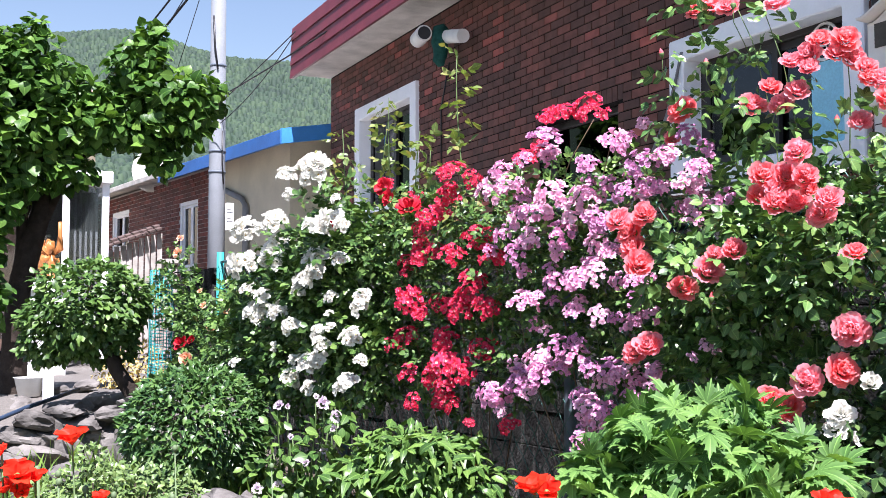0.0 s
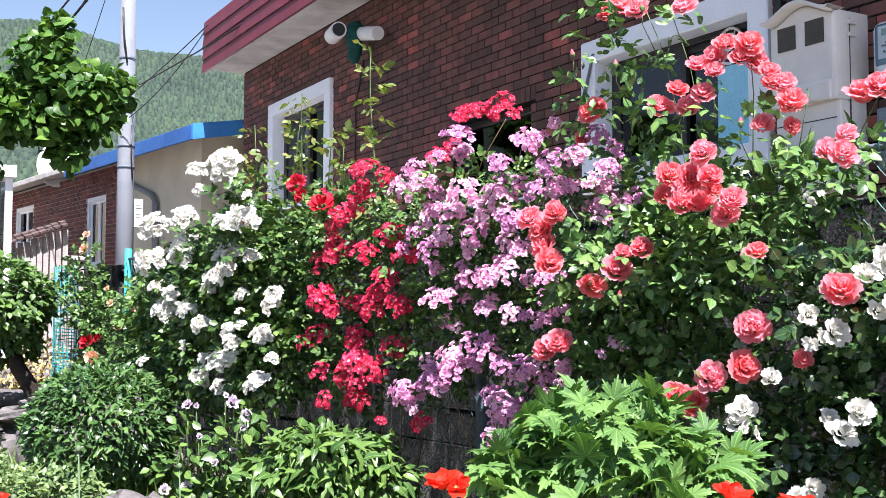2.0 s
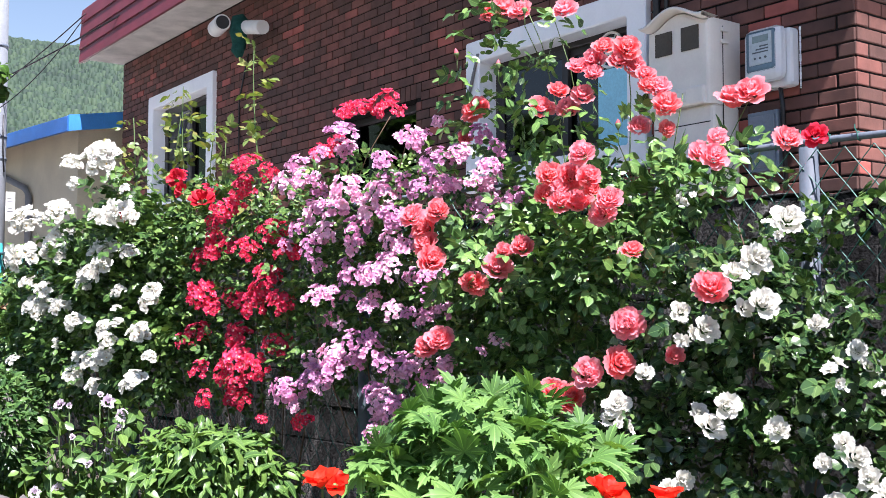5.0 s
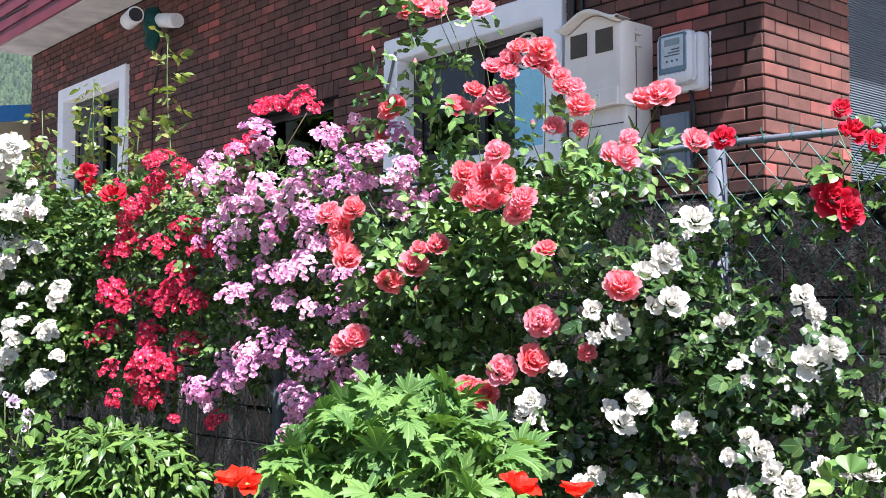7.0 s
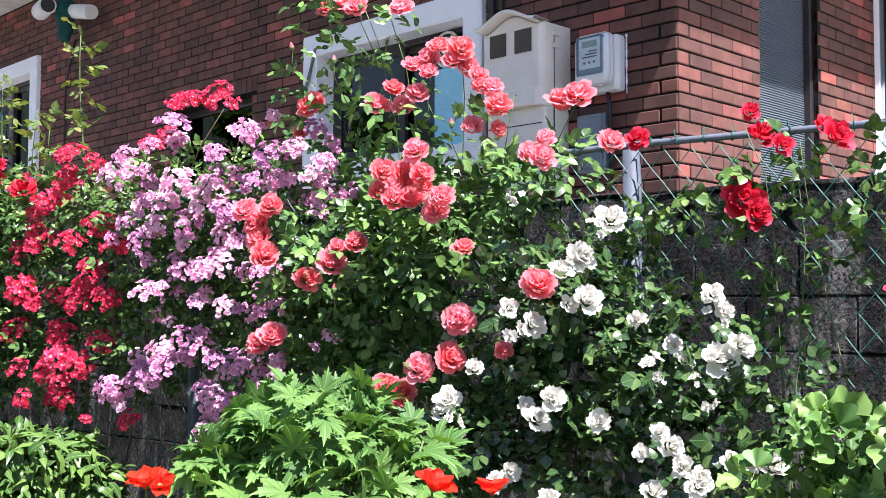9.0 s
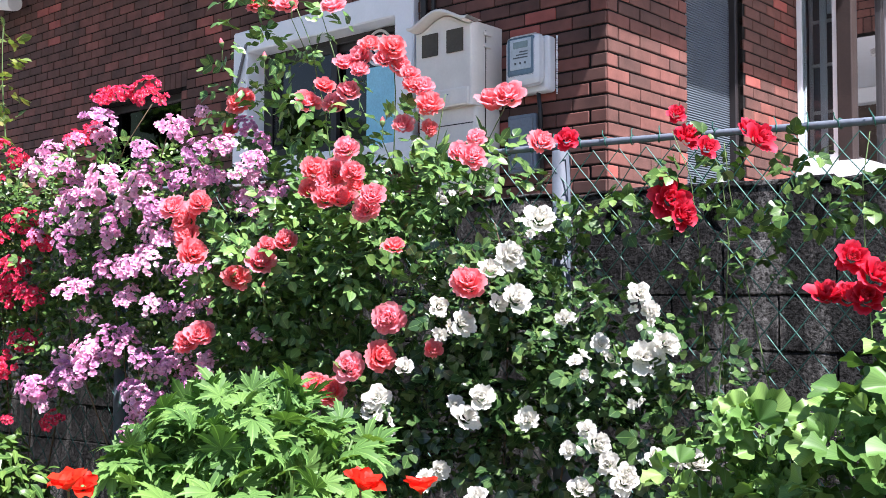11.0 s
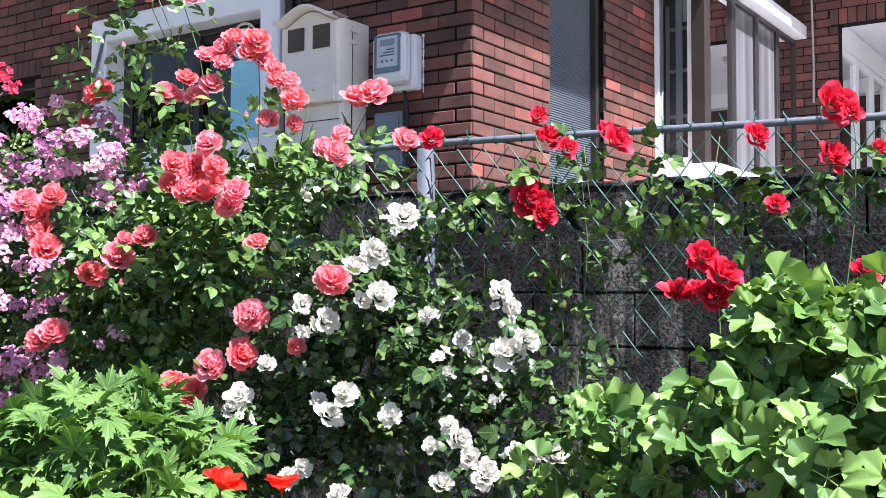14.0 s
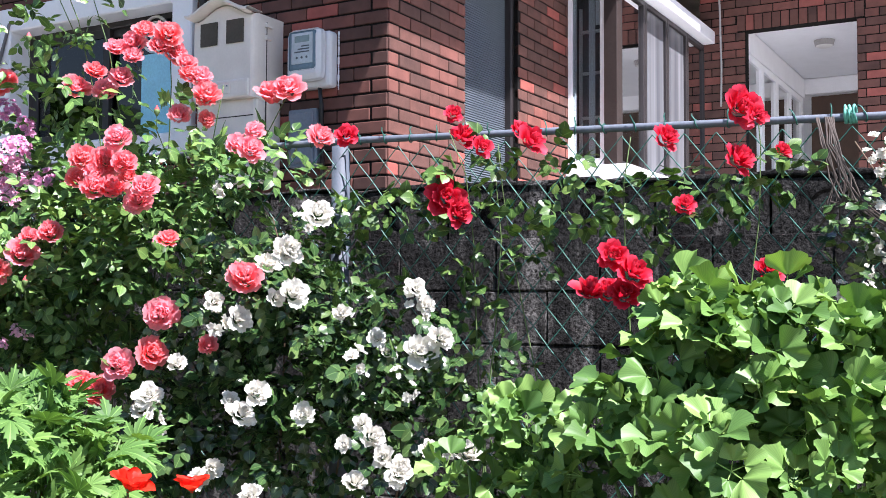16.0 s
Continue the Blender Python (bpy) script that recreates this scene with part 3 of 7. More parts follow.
part("corner_post", b, plain("dark_brown_post", (0.045, 0.032, 0.028), 0.5), veranda, "dark brown corner post")
b = bmesh.new()
box(b, (-0.10, -0.33, 3.625), (2.05, 0.10, 3.725), VF, 0.008)
part("roof_edge", b, WHITE_PAINT, veranda, "white roof edge board")
# Opaque grey: light and shade of curtain folds are painted as streaks.
HAZY, hn, hl, hs = material("painted_fold_grey")
folds = noise_node(hn, hl, 6.0, 3, 0.5, (1.6, 1.6, 0.05))
hr = ramp(hn, [(0.3, (0.10, 0.105, 0.115)), (0.5, (0.16, 0.165, 0.175)), (0.7, (0.25, 0.255, 0.27))])
hl.new(folds.outputs[0], hr.inputs[0])
hl.new(hr.outputs[0], hs.inputs["Base Color"])
hs.inputs["Roughness"].default_value = 0.22
for i in range(4):
    a = 0.07 + i * 0.49
    fr = part("glazing_frame", ring_frame(bmesh.new(), VF, a, a + 0.485, 2.42, 3.62, 0.035, -0.03, 0.012, 0.003), DARK_FRAME, veranda)
    pane(fr, VF, a + 0.03, a + 0.455, 2.45, 3.59, -0.01, (CLEAR_GLASS, HAZY, HAZY, DARK_GLASS)[i])
fr = part("glazing_frame", ring_frame(bmesh.new(), VL, 0.075, 0.33, 2.42, 3.62, 0.03, -0.025, 0.0, 0.002, 0.05), WHITE_PAINT, veranda, "white painted side frame")
# Added panel: its grey stands for the dim inside behind the side glass.
b = bmesh.new()
box(b, (0.08, -0.15, 2.43), (0.325, -0.14, 3.6), VL)
part("inner_blind", b, HAZY, veranda, "added grey backing behind the side glass")
part("white_sash", ring_frame(bmesh.new(), VL, 0.155, 0.325, 2.45, 3.61, 0.04, -0.05, -0.03, 0.003), WHITE_PAINT, veranda, "white inner sash")
b = bmesh.new()
box(b, (0.078, -0.06, 3.36), (0.153, -0.045, 3.615), VL, 0.003)
part("white_panel", b, WHITE_PAINT, veranda, "white panel beside the sash")
pane(fr, VL, 0.09, 0.31, 2.46, 3.6, -0.02, CLEAR_GLASS)
SHEER = plain("grey_sheer_curtain", (0.40, 0.40, 0.41), 0.8, dirt=0.2, scale=5, grain=0.05)
b = bmesh.new()
n = 80
for i in range(n):
    x0, x1 = 0.58 + 1.35 * i / n, 0.58 + 1.35 * (i + 1) / n
    y = [-0.09 + 0.02 * math.sin(q * 42) + 0.012 * math.sin(q * 97) for q in (x0, x1)]
    vs = [b.verts.new(VF @ Vector(q)) for q in ((x0, y[0], 2.43), (x1, y[1], 2.43), (x1, y[1], 3.6), (x0, y[0], 3.6))]
    b.faces.new(vs)
bmesh.ops.remove_doubles(b, verts=b.verts, dist=1e-4)
ob = solo("curtain", b, SHEER, "pale grey pleated curtain inside the veranda glass", "curtain", True)
sm = ob.modifiers.new("thickness", "SOLIDIFY")
sm.thickness = 0.002
b = bmesh.new()
for z in (2.75, 3.05, 3.33):
    box(b, (0.12, -0.30, z), (0.55, -0.08, z + 0.02), VF, 0.003)
for u in (0.12, 0.53):
    box(b, (u, -0.30, 2.42), (u + 0.02, -0.28, 3.5), VF)
solo("shelf", b, PVC, "pale shelf rack standing inside the veranda", "shelf")

# Added backing whose dim grey stands for the inside of the veranda.
b = bmesh.new()
box(b, (0.09, -0.325, 2.43), (0.57, -0.315, 3.6), VF)
part("inner_screen", b, plain("dim_inside_grey", (0.20, 0.205, 0.21), 0.7), veranda, "added dim grey backing behind the shelf")
dark_room(veranda, SIDE, 2.5, 3.9, 2.4, 3.4, 1.6, plain("grey_inner_room", (0.48, 0.48, 0.48), 0.8))

# ---- porch wing ----
PW = wall_frame((8.45, 2.36), (0, -1))
OPEN = (0.34, 1.18, 1.6, 3.70)
wing = thing("porch_wing", "brick porch wing with a rectangular opening and white ceiling", "house", (8.45, 0, 0))
# The wall stops at 1.75, out of view, to let daylight into the porch.
brick_wall("porch_wall", wing, PW, -0.03, 1.75, 1.27, 4.47, [OPEN], near=(5.5, 6, 0, 0), lintels=[(0.28, 1.24, 3.70)], thick=0.12, label="shaded brown-red brick wall with an opening")
b = bmesh.new()
box(b, (-0.3, -2.6, 3.76), (1.9, -0.13, 3.84), PW)
part("porch_ceiling", b, WHITE_PAINT, wing, "white boarded porch ceiling")
b = bmesh.new()
box(b, (0.331, -2.43, 3.60), (1.9, -2.40, 3.755), PW, 0.006)
box(b, (0.28, -2.40, 3.56), (0.335, -0.125, 3.755), PW, 0.006)
part("cornice", b, WHITE_PAINT, wing)
b = bmesh.new()
box(b, (-0.3, -2.6, 1.3), (1.9, -2.44, 3.76), PW)
part("porch_back_wall", b, WHITE_PAINT, wing)
# Unseen floor, added to bounce daylight up to the ceiling.
b = bmesh.new()
box(b, (-0.3, -2.44, 1.25), (2.4, -0.13, 1.58), PW)
part("porch_floor", b, CONCRETE, wing)
b = bmesh.new()
box(b, (-0.3, -2.44, 1.3), (-0.2, -0.13, 3.76), PW)
part("porch_side_wall", b, WHITE_PAINT, wing)
b = bmesh.new()
box(b, (0.40, -2.436, 1.58), (1.6, -2.38, 3.57), PW, 0.006)
for q in range(2):
    for zz in (1.8, 2.6):
        box(b, (0.5 + 0.5 * q, -2.38, zz), (0.92 + 0.5 * q, -2.365, zz + 0.7), PW, 0.01)
tagged(part("porch_door", b, plain("dark_brown_door", (0.09, 0.05, 0.032), 0.45), wing, "dark brown panelled front door"))
for i in range(4):
    a = -2.35 + i * 0.55
    g = wall_frame((8.45, 2.36), (0, -1))
    b = bmesh.new()
    box(b, (0.285, a, 1.58), (0.33, a + 0.10, 3.555), PW, 0.003)
    box(b, (0.285, a + 0.10, 3.50), (0.33, a + 0.55, 3.555), PW, 0.003)
    box(b, (0.285, a + 0.10, 1.58), (0.33, a + 0.55, 2.3), PW, 0.003)
    fr = part("glazed_screen", b, WHITE_PAINT, wing, "white framed glazed screen")
    b = bmesh.new()
    box(b, (0.30, a + 0.10, 2.3), (0.306, a + 0.55, 3.5), PW)
    part("pane", b, DARK_GLASS, fr)
b = bmesh.new()
bmesh.ops.create_cone(b, cap_ends=True, segments=28, radius1=0.075, radius2=0.085, depth=0.045, matrix=pose(9.33, 1.57, 3.737))
lampth = thing("ceiling_lamp", "round flush ceiling lamp with a grey rim", "ceiling lamp", (9.33, 1.57, 3.76))
part("rim", b, plain("lamp_rim_grey", (0.35, 0.34, 0.33), 0.4), lampth)
b = bmesh.new()
bmesh.ops.create_uvsphere(b, u_segments=24, v_segments=10, radius=0.07, matrix=pose(9.33, 1.57, 3.716) @ Matrix.Diagonal((1, 1, 0.3, 1)))
part("diffuser", b, PVC, lampth, "milky diffuser", True)

# Unseen slab, added pale so that sun bounces onto the facade.
b = bmesh.new()
vs = [b.verts.new((x, y, z)) for z in (1.0, 1.72) for x, y in ((4.35, -3.0), (12.0, -3.0), (12.0, 12.3), (2.3, 12.3))]
for f in ((3, 2, 1, 0), (4, 5, 6, 7), (0, 1, 5, 4), (1, 2, 6, 5), (2, 3, 7, 6), (3, 0, 4, 7)):
    b.faces.new([vs[i] for i in f])
solo("terrace", b, CONCRETE, "unseen pale slab behind the retaining wall that bounces sun to the facade", "terrace", kind="structure")

# ---- block retaining wall ----
FU, FN = Vector((-0.1366, 0.9906)), Vector((-0.9906, -0.1366))
FENCE = Matrix(((FU.x, FN.x, 0, 3.05), (FU.y, FN.y, 0, 2.10), (0, 0, 1, 0), (0, 0, 0, 1)))
wall = thing("retaining_wall", "near-black concrete block retaining wall topped by pierced blocks", "wall", FENCE @ Vector((0, -0.5, 0)), kind="structure")
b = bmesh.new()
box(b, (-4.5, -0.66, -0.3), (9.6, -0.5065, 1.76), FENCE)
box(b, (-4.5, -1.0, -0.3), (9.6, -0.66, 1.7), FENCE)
# Added dark skin behind the pierced row, so its holes look shaded.
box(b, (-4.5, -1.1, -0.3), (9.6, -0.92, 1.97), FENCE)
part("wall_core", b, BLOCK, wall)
rng = random.Random(5)
shared = []
for k in range(4):
    b = bmesh.new()
    box(b, (0, -0.15, 0), (0.396, 0, 0.195), bevel=0.004)
    bmesh.ops.subdivide_edges(b, edges=[e for e in b.edges if e.calc_length() > 0.12], cuts=2, use_grid_fill=True)
    for v in b.verts:
        v.co += Vector((0, 0.007 * noise.noise(v.co * 22 + Vector((k * 7, 0, 0))), 0))
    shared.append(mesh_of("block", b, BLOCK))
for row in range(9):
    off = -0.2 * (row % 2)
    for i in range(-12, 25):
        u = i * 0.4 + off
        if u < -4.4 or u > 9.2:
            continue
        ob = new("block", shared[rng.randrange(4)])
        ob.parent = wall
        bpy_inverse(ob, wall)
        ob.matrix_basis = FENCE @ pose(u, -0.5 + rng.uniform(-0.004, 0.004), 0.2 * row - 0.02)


def pierced_block():
    b = bmesh.new()
    w, h, r = 0.195, 0.1, 0.062
    c = math.atan2(h, w)
    angles = sorted([k * math.tau / 20 for k in range(20)] + [c, math.pi - c, math.pi + c, math.tau - c])
    n = len(angles)
    rings = []
    for y in (-0.075, 0.075):
        outer, inner = [], []
        for a in angles:
            ca, sa = math.cos(a), math.sin(a)
            q = min(w / max(abs(ca), 1e-6), h / max(abs(sa), 1e-6))
            outer.append(b.verts.new((ca * q, y, sa * q)))
            inner.append(b.verts.new((ca * r * 1.25, y, sa * r)))
        rings += [outer, inner]
    for k in range(n):
        m = (k + 1) % n
        for p, q in ((0, 1), (2, 3), (0, 2), (1, 3)):
            b.faces.new((rings[p][k], rings[p][m], rings[q][m], rings[q][k]))
    bmesh.ops.recalc_face_normals(b, faces=b.faces)
    return mesh_of("pierced_block", b, BLOCK)


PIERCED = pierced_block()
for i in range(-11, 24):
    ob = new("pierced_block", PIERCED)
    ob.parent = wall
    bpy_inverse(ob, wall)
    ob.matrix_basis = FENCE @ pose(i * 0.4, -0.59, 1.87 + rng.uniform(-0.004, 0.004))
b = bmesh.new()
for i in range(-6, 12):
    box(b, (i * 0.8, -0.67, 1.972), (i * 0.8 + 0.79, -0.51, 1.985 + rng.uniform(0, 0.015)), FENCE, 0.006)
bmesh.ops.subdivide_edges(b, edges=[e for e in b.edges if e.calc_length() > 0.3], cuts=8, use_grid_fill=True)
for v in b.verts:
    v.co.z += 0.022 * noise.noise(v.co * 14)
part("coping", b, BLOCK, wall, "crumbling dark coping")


# ---- chain-link fence ----
fence = thing("fence", "chain-link fence of green coated wire on galvanised posts and rail", "fence", FENCE @ Vector((0, 0, 0)))
RAIL_Z = 2.098


def rail_z(s):
    return RAIL_Z - 0.018 * max(0, s) + 0.010 * min(0, s)


b = bmesh.new()
tube(b, [FENCE @ Vector((s, 0, rail_z(s))) for s in (-3.6, -1.8, -0.9, 0, 0.25, 2.2, 4.4, 6.9)], 0.0118, 12)
part("top_rail", b, GALV, fence, "grey painted top rail")
for s in (-2.25, 0.0, 2.3, 4.6, 6.9):
    b = bmesh.new()
    g = FENCE @ Vector((s, 0.0, 0))
    r = 0.032 if s < 6 else 0.03
    tube(b, [(g.x, g.y, -0.2), (g.x, g.y, rail_z(s) - 0.02 if s < 6 else 2.06)], r, 14)
    part("post", b, POST_DARKENED if s < 6 else TEAL, fence, "galvanised steel post, dimmed in its colour" if s < 6 else "bright teal painted post")
verts, faces = [], []
PITCH = 0.048


def wire(pts, r, sides=4):
    base = len(verts)
    for i, p in enumerate(pts):
        for k in range(sides):
            a = k * math.tau / sides
            verts.append(FENCE @ Vector((p[0] + r * math.cos(a), p[1] + r * math.sin(a), p[2])))
    for i in range(len(pts) - 1):
        for k in range(sides):
            q = base + i * sides
            faces.append((q + k, q + (k + 1) % sides, q + sides + (k + 1) % sides, q + sides + k))


k = 0
s = -3.4
while s < 6.88:
    top = rail_z(s) - 0.03
    pts = []
    i = 0
    z = top
    while z > 0.1:
        side = (i + k) % 2
        pts.append((s + PITCH * side + 0.004 * noise.noise((s * 3, z * 3, 1)), 0.028 + 0.004 * (1 if (i % 2) else -1) + 0.012 * noise.noise((s * 1.7, z * 1.7, 0)), z))
        z -= 0.060
        i += 1
    wire(pts, 0.0023)
    s += PITCH
    k += 1
ob = new("chain_link", raw("chain_link", verts, faces, GREEN_WIRE))
ob.parent = fence
bpy_inverse(ob, fence)
tagged(ob, "green coated woven wire", kind="stuff")
tie = bmesh.new()
tube(tie, [(0, 0.0155 * math.cos(a), 0.0155 * math.sin(a)) for a in [i * 0.5 for i in range(14)]] + [(0.004, 0.028, 0.012), (0.008, 0.026, 0.032)], 0.0022, 5)
TIE = mesh_of("wire_tie", tie, GREEN_WIRE)
rng = random.Random(3)
for i in range(-35, 9):
    s = i * 0.096 + 0.02
    ob = new("wire_tie", TIE)
    ob.parent = fence
    bpy_inverse(ob, fence)
    ob.matrix_basis = FENCE @ pose(s, 0, rail_z(s), rng.uniform(0, 60), rng.uniform(-20, 20), rng.uniform(-15, 15))

# ---- neighbour's house ----
NB = Matrix(((FU.x, -0.9906, 0, 3.66), (FU.y, -0.1366, 0, 15.55), (0, 0, 1, 0), (0, 0, 0, 1)))  # x away along the brick side, y towards the left
neigh = thing("neighbour_house", "low red brick and cream rendered house with blue roof edge", "house", (3.66, 15.55, 0))
NW1, NW2 = (0.95, 1.83, 2.2, 3.33), (4.6, 5.7, 2.7, 3.45)


def nb_brick():
    brick_wall("brick_side", neigh, NB, 0, 9.2, 1.3, 3.75, [NW1, NW2], brick=BRICK_RED, mortar=MORTAR_PALE, label="sunlit red brick side wall with pale joints")


nb_brick()
for w in (NW1, NW2):
    win = thing("window", "white framed sliding window", "")
    win.parent = neigh
    win.matrix_parent_inverse = Matrix.Translation(neigh.location).inverted()
    part("window_frame", ring_frame(bmesh.new(), NB, w[0], w[1], w[2], w[3], 0.07, -0.12, -0.02, 0.004), WHITE_PAINT, win)
    mid = (w[0] + w[1]) / 2
    for a, c in ((w[0] + 0.06, mid), (mid, w[1] - 0.06)):
        sash = part("sash", ring_frame(bmesh.new(), NB, a, c, w[2] + 0.06, w[3] - 0.06, 0.05, -0.10, -0.06, 0.003), WHITE_PAINT, win)
        pane(sash, NB, a + 0.04, c - 0.04, w[2] + 0.1, w[3] - 0.1, -0.08, DARK_GLASS)
    dark_room(win, NB, w[0], w[1], w[2], w[3], 0.6)
b = bmesh.new()
vs = [b.verts.new(NB @ Vector((u, v, z))) for u in (-2.42, -2.22) for v, z in ((-0.205, 0.5), (-6.0, 0.5), (-6.0, 4.8), (-0.205, 3.79))]
for f in ((0, 1, 2, 3), (7, 6, 5, 4), (0, 4, 5, 1), (1, 5, 6, 2), (2, 6, 7, 3), (3, 7, 4, 0)):
    b.faces.new([vs[i] for i in f])
box(b, (-2.42, -0.204, 0.5), (-0.012, -0.004, 3.79), NB)
part("cream_end_wall", b, CREAM, neigh, "cream rendered end wall")
b = bmesh.new()
box(b, (9.0, -6.0, 0.5), (9.2, -0.205, 3.75), NB)
box(b, (0.2, -6.0, 0.5), (9.0, -5.8, 4.75), NB)
part("far_wall", b, CREAM, neigh)


def slope_quad(b, u0, u1, v0, v1, z0, z1, th):
    """A roof sheet rising from v0 to v1."""
    lo = [NB @ Vector(q) for q in ((u0, v0, z0), (u1, v0, z0), (u1, v1, z1), (u0, v1, z1))]
    up = [q + Vector((0, 0, th)) for q in lo]
    vs = [b.verts.new(q) for q in lo + up]
    for f in ((3, 2, 1, 0), (4, 5, 6, 7), (0, 1, 5, 4), (1, 2, 6, 5), (2, 3, 7, 6), (3, 0, 4, 7)):
        b.faces.new([vs[i] for i in f])


b = bmesh.new()
slope_quad(b, -2.95, 9.5, 0.35, -6.2, 3.72, 4.9, 0.05)
part("roof", b, SOFFIT, neigh, "pale low-pitched roof sheet")
b = bmesh.new()
box(b, (-2.98, 0.35, 3.62), (1.75, 0.39, 3.80), NB, 0.005)
part("blue_fascia", b, BLUE_SHADED, neigh, "blue metal eaves fascia with shade in its colour")
# Same trim as the fascia, painted brighter for the sunlit side.
b = bmesh.new()
slope_quad(b, -3.0, -2.955, 0.38, -6.2, 3.62, 4.80, 0.19)
part("blue_barge", b, plain("sunlit_blue_trim", (0.06, 0.27, 0.66), 0.4, dirt=0.2, scale=3), neigh, "blue barge board with sunlight in its colour")
b = bmesh.new()
box(b, (1.76, 0.30, 3.70), (9.5, 0.42, 3.79), NB, 0.01)
part("gutter", b, SOFFIT, neigh, "pale eaves gutter")
b = bmesh.new()
tube(b, [NB @ Vector(q) for q in ((-0.02, 0.05, 3.42), (-0.1, 0.05, 3.38), (-0.95, 0.05, 3.14), (-1.08, 0.05, 3.02), (-1.10, 0.05, 1.2))], 0.045, 10)
part("drain_pipe", b, plain("grey_drain_pipe", (0.25, 0.25, 0.25), 0.5), neigh, "grey bent drain pipe")

b = bmesh.new()
prof = [(0.0, 0.0), (0.12, 0.008), (0.22, 0.03), (0.30, 0.06), (0.33, 0.08)]
n = 28
cen = [b.verts.new((0, 0, 0))]
prev = None
for r, h in prof[1:]:
    ring = [b.verts.new((r * math.cos(k * math.tau / n), -h, r * 1.1 * math.sin(k * math.tau / n))) for k in range(n)]
    for k in range(n):
        b.faces.new((prev[k], ring[k], ring[(k + 1) % n], prev[(k + 1) % n]) if prev else (cen[0], ring[k], ring[(k + 1) % n]))
    prev = ring
for v in b.verts:
    v.co = pose(3.2, 18.7, 4.0, 8, 0, -25) @ v.co
dish = thing("satellite_dish", "white satellite dish on the neighbouring roof edge", "satellite dish", (3.2, 18.7, 3.6))
d = part("reflector", b, PVC, dish, "", True)
sm = d.modifiers.new("thickness", "SOLIDIFY")
sm.thickness = 0.012
b = bmesh.new()
tube(b, [(3.2, 18.75, 3.98), (3.25, 18.85, 3.85), (3.3, 18.95, 3.7)], 0.025, 8)
part("bracket", b, GALV, dish)

# ---- utility pole and wires ----
pole = thing("utility_pole", "grey concrete utility pole with steel bands and a paper notice", "utility pole", (3.16, 13.64, 0.7))
b = bmesh.new()
tube(b, [(3.16, 13.64, 0.4), (3.16, 13.64, 3.3), (3.15, 13.64, 9.0)], [0.118, 0.106, 0.085], 24)
part("shaft", b, plain("pole_concrete", (0.23, 0.25, 0.27), 0.7, dirt=0.15, scale=4, relief=0.2), pole, "pale grey concrete shaft")
for z, r in ((3.35, 0.108), (3.62, 0.107), (4.75, 0.103)):
    b = bmesh.new()
    tube(b, [(3.16, 13.64, z), (3.16, 13.64, z + 0.035)], r + 0.004, 24)
    part("band", b, GALV, pole)
b = bmesh.new()
box(b, (3.29, 13.70, 2.62), (3.40, 13.708, 2.98), None, 0.002)
part("paper_notice", b, plain("paper_white", (0.8, 0.8, 0.78), 0.7), pole, "white paper notice")
b = bmesh.new()
for i, z in enumerate((2.74, 2.78, 2.86, 2.9)):
    box(b, (3.305, 13.694, z), (3.385 - 0.02 * (i % 2), 13.699, z + 0.012))
part("notice_lines", b, plain("faint_print", (0.5, 0.5, 0.52), 0.7), pole)
b = bmesh.new()
tube(b, [(3.07, 13.53, 5.4), (3.09, 13.53, 5.0), (3.13, 13.53, 4.7)], 0.012, 6)
part("cable_drop", b, BLACK, pole)
part("cable_drop", tube(bmesh.new(), [(3.2, 13.53, 3.9), (3.2, 13.53, 3.5), (3.22, 13.53, 3.2)], 0.010, 6), BLACK, pole)
WIRE = plain("black_cable", (0.02, 0.02, 0.022), 0.5)


def cable(a, c, drop, r):
    solo("overhead_cable", tube(bmesh.new(), sag(a, c, drop), r, 5), WIRE, "thin black overhead cable", "cable", group="overhead cables")


cable((3.1, 13.6, 4.3), (4.3, 9.0, 5.05), 0.05, 0.010)
cable((3.1, 13.6, 4.55), (1.4, 20.0, 4.9), 0.1, 0.010)
cable((3.1, 13.6, 4.2), (3.76, 12.2, 4.95), 0.02, 0.007)
cable((3.05, 13.5, 3.9), (3.77, 12.3, 4.92), 0.12, 0.006)
cable((1.0, 13.0, 3.4), (2.6, 9.0, 5.6), 0.05, 0.010)
cable((1.35, 13.0, 3.6), (2.75, 9.0, 5.6), 0.02, 0.013)
cable((2.0, 13.0, 4.4), (2.9, 11.0, 6.2), 0.05, 0.006)
cable((2.5, 13.0, 4.5), (2.7, 11.0, 6.2), 0.05, 0.005)

# ---- glazed porch of the far neighbour ----
hut = thing("glazed_porch", "white framed glazed porch with a flat tiled roof edge", "porch", (1.4, 15.0, 0.8))
b = bmesh.new()
box(b, (-0.6, 14.85, 3.30), (2.03, 17.0, 3.46), None, 0.01)
part("roof_edge", b, WHITE_PAINT, hut, "white tiled roof edge")
for x in (0.55, 1.44, 1.95):
    b = bmesh.new()
    box(b, (x - 0.045, 14.95, 0.8), (x + 0.045, 15.04, 3.30), None, 0.006)
    part("column", b, WHITE_PAINT, hut)
for a, c in ((0.6, 1.39), (1.49, 1.90)):
    pane(hut, Matrix.Identity(4), a, c, 1.2, 3.25, 15.0, PORCH_GLASS)
b = bmesh.new()
box(b, (-0.6, 15.1, 0.8), (1.2, 15.15, 3.3))
part("inner_screen", b, plain("brown_screen", (0.12, 0.075, 0.055), 0.7), hut)
b = bmesh.new()
box(b, (1.2, 16.2, 0.8), (2.0, 16.25, 3.3))
part("back_wall", b, plain("grey_inner_wall", (0.30, 0.30, 0.30), 0.8), hut)
b = bmesh.new()
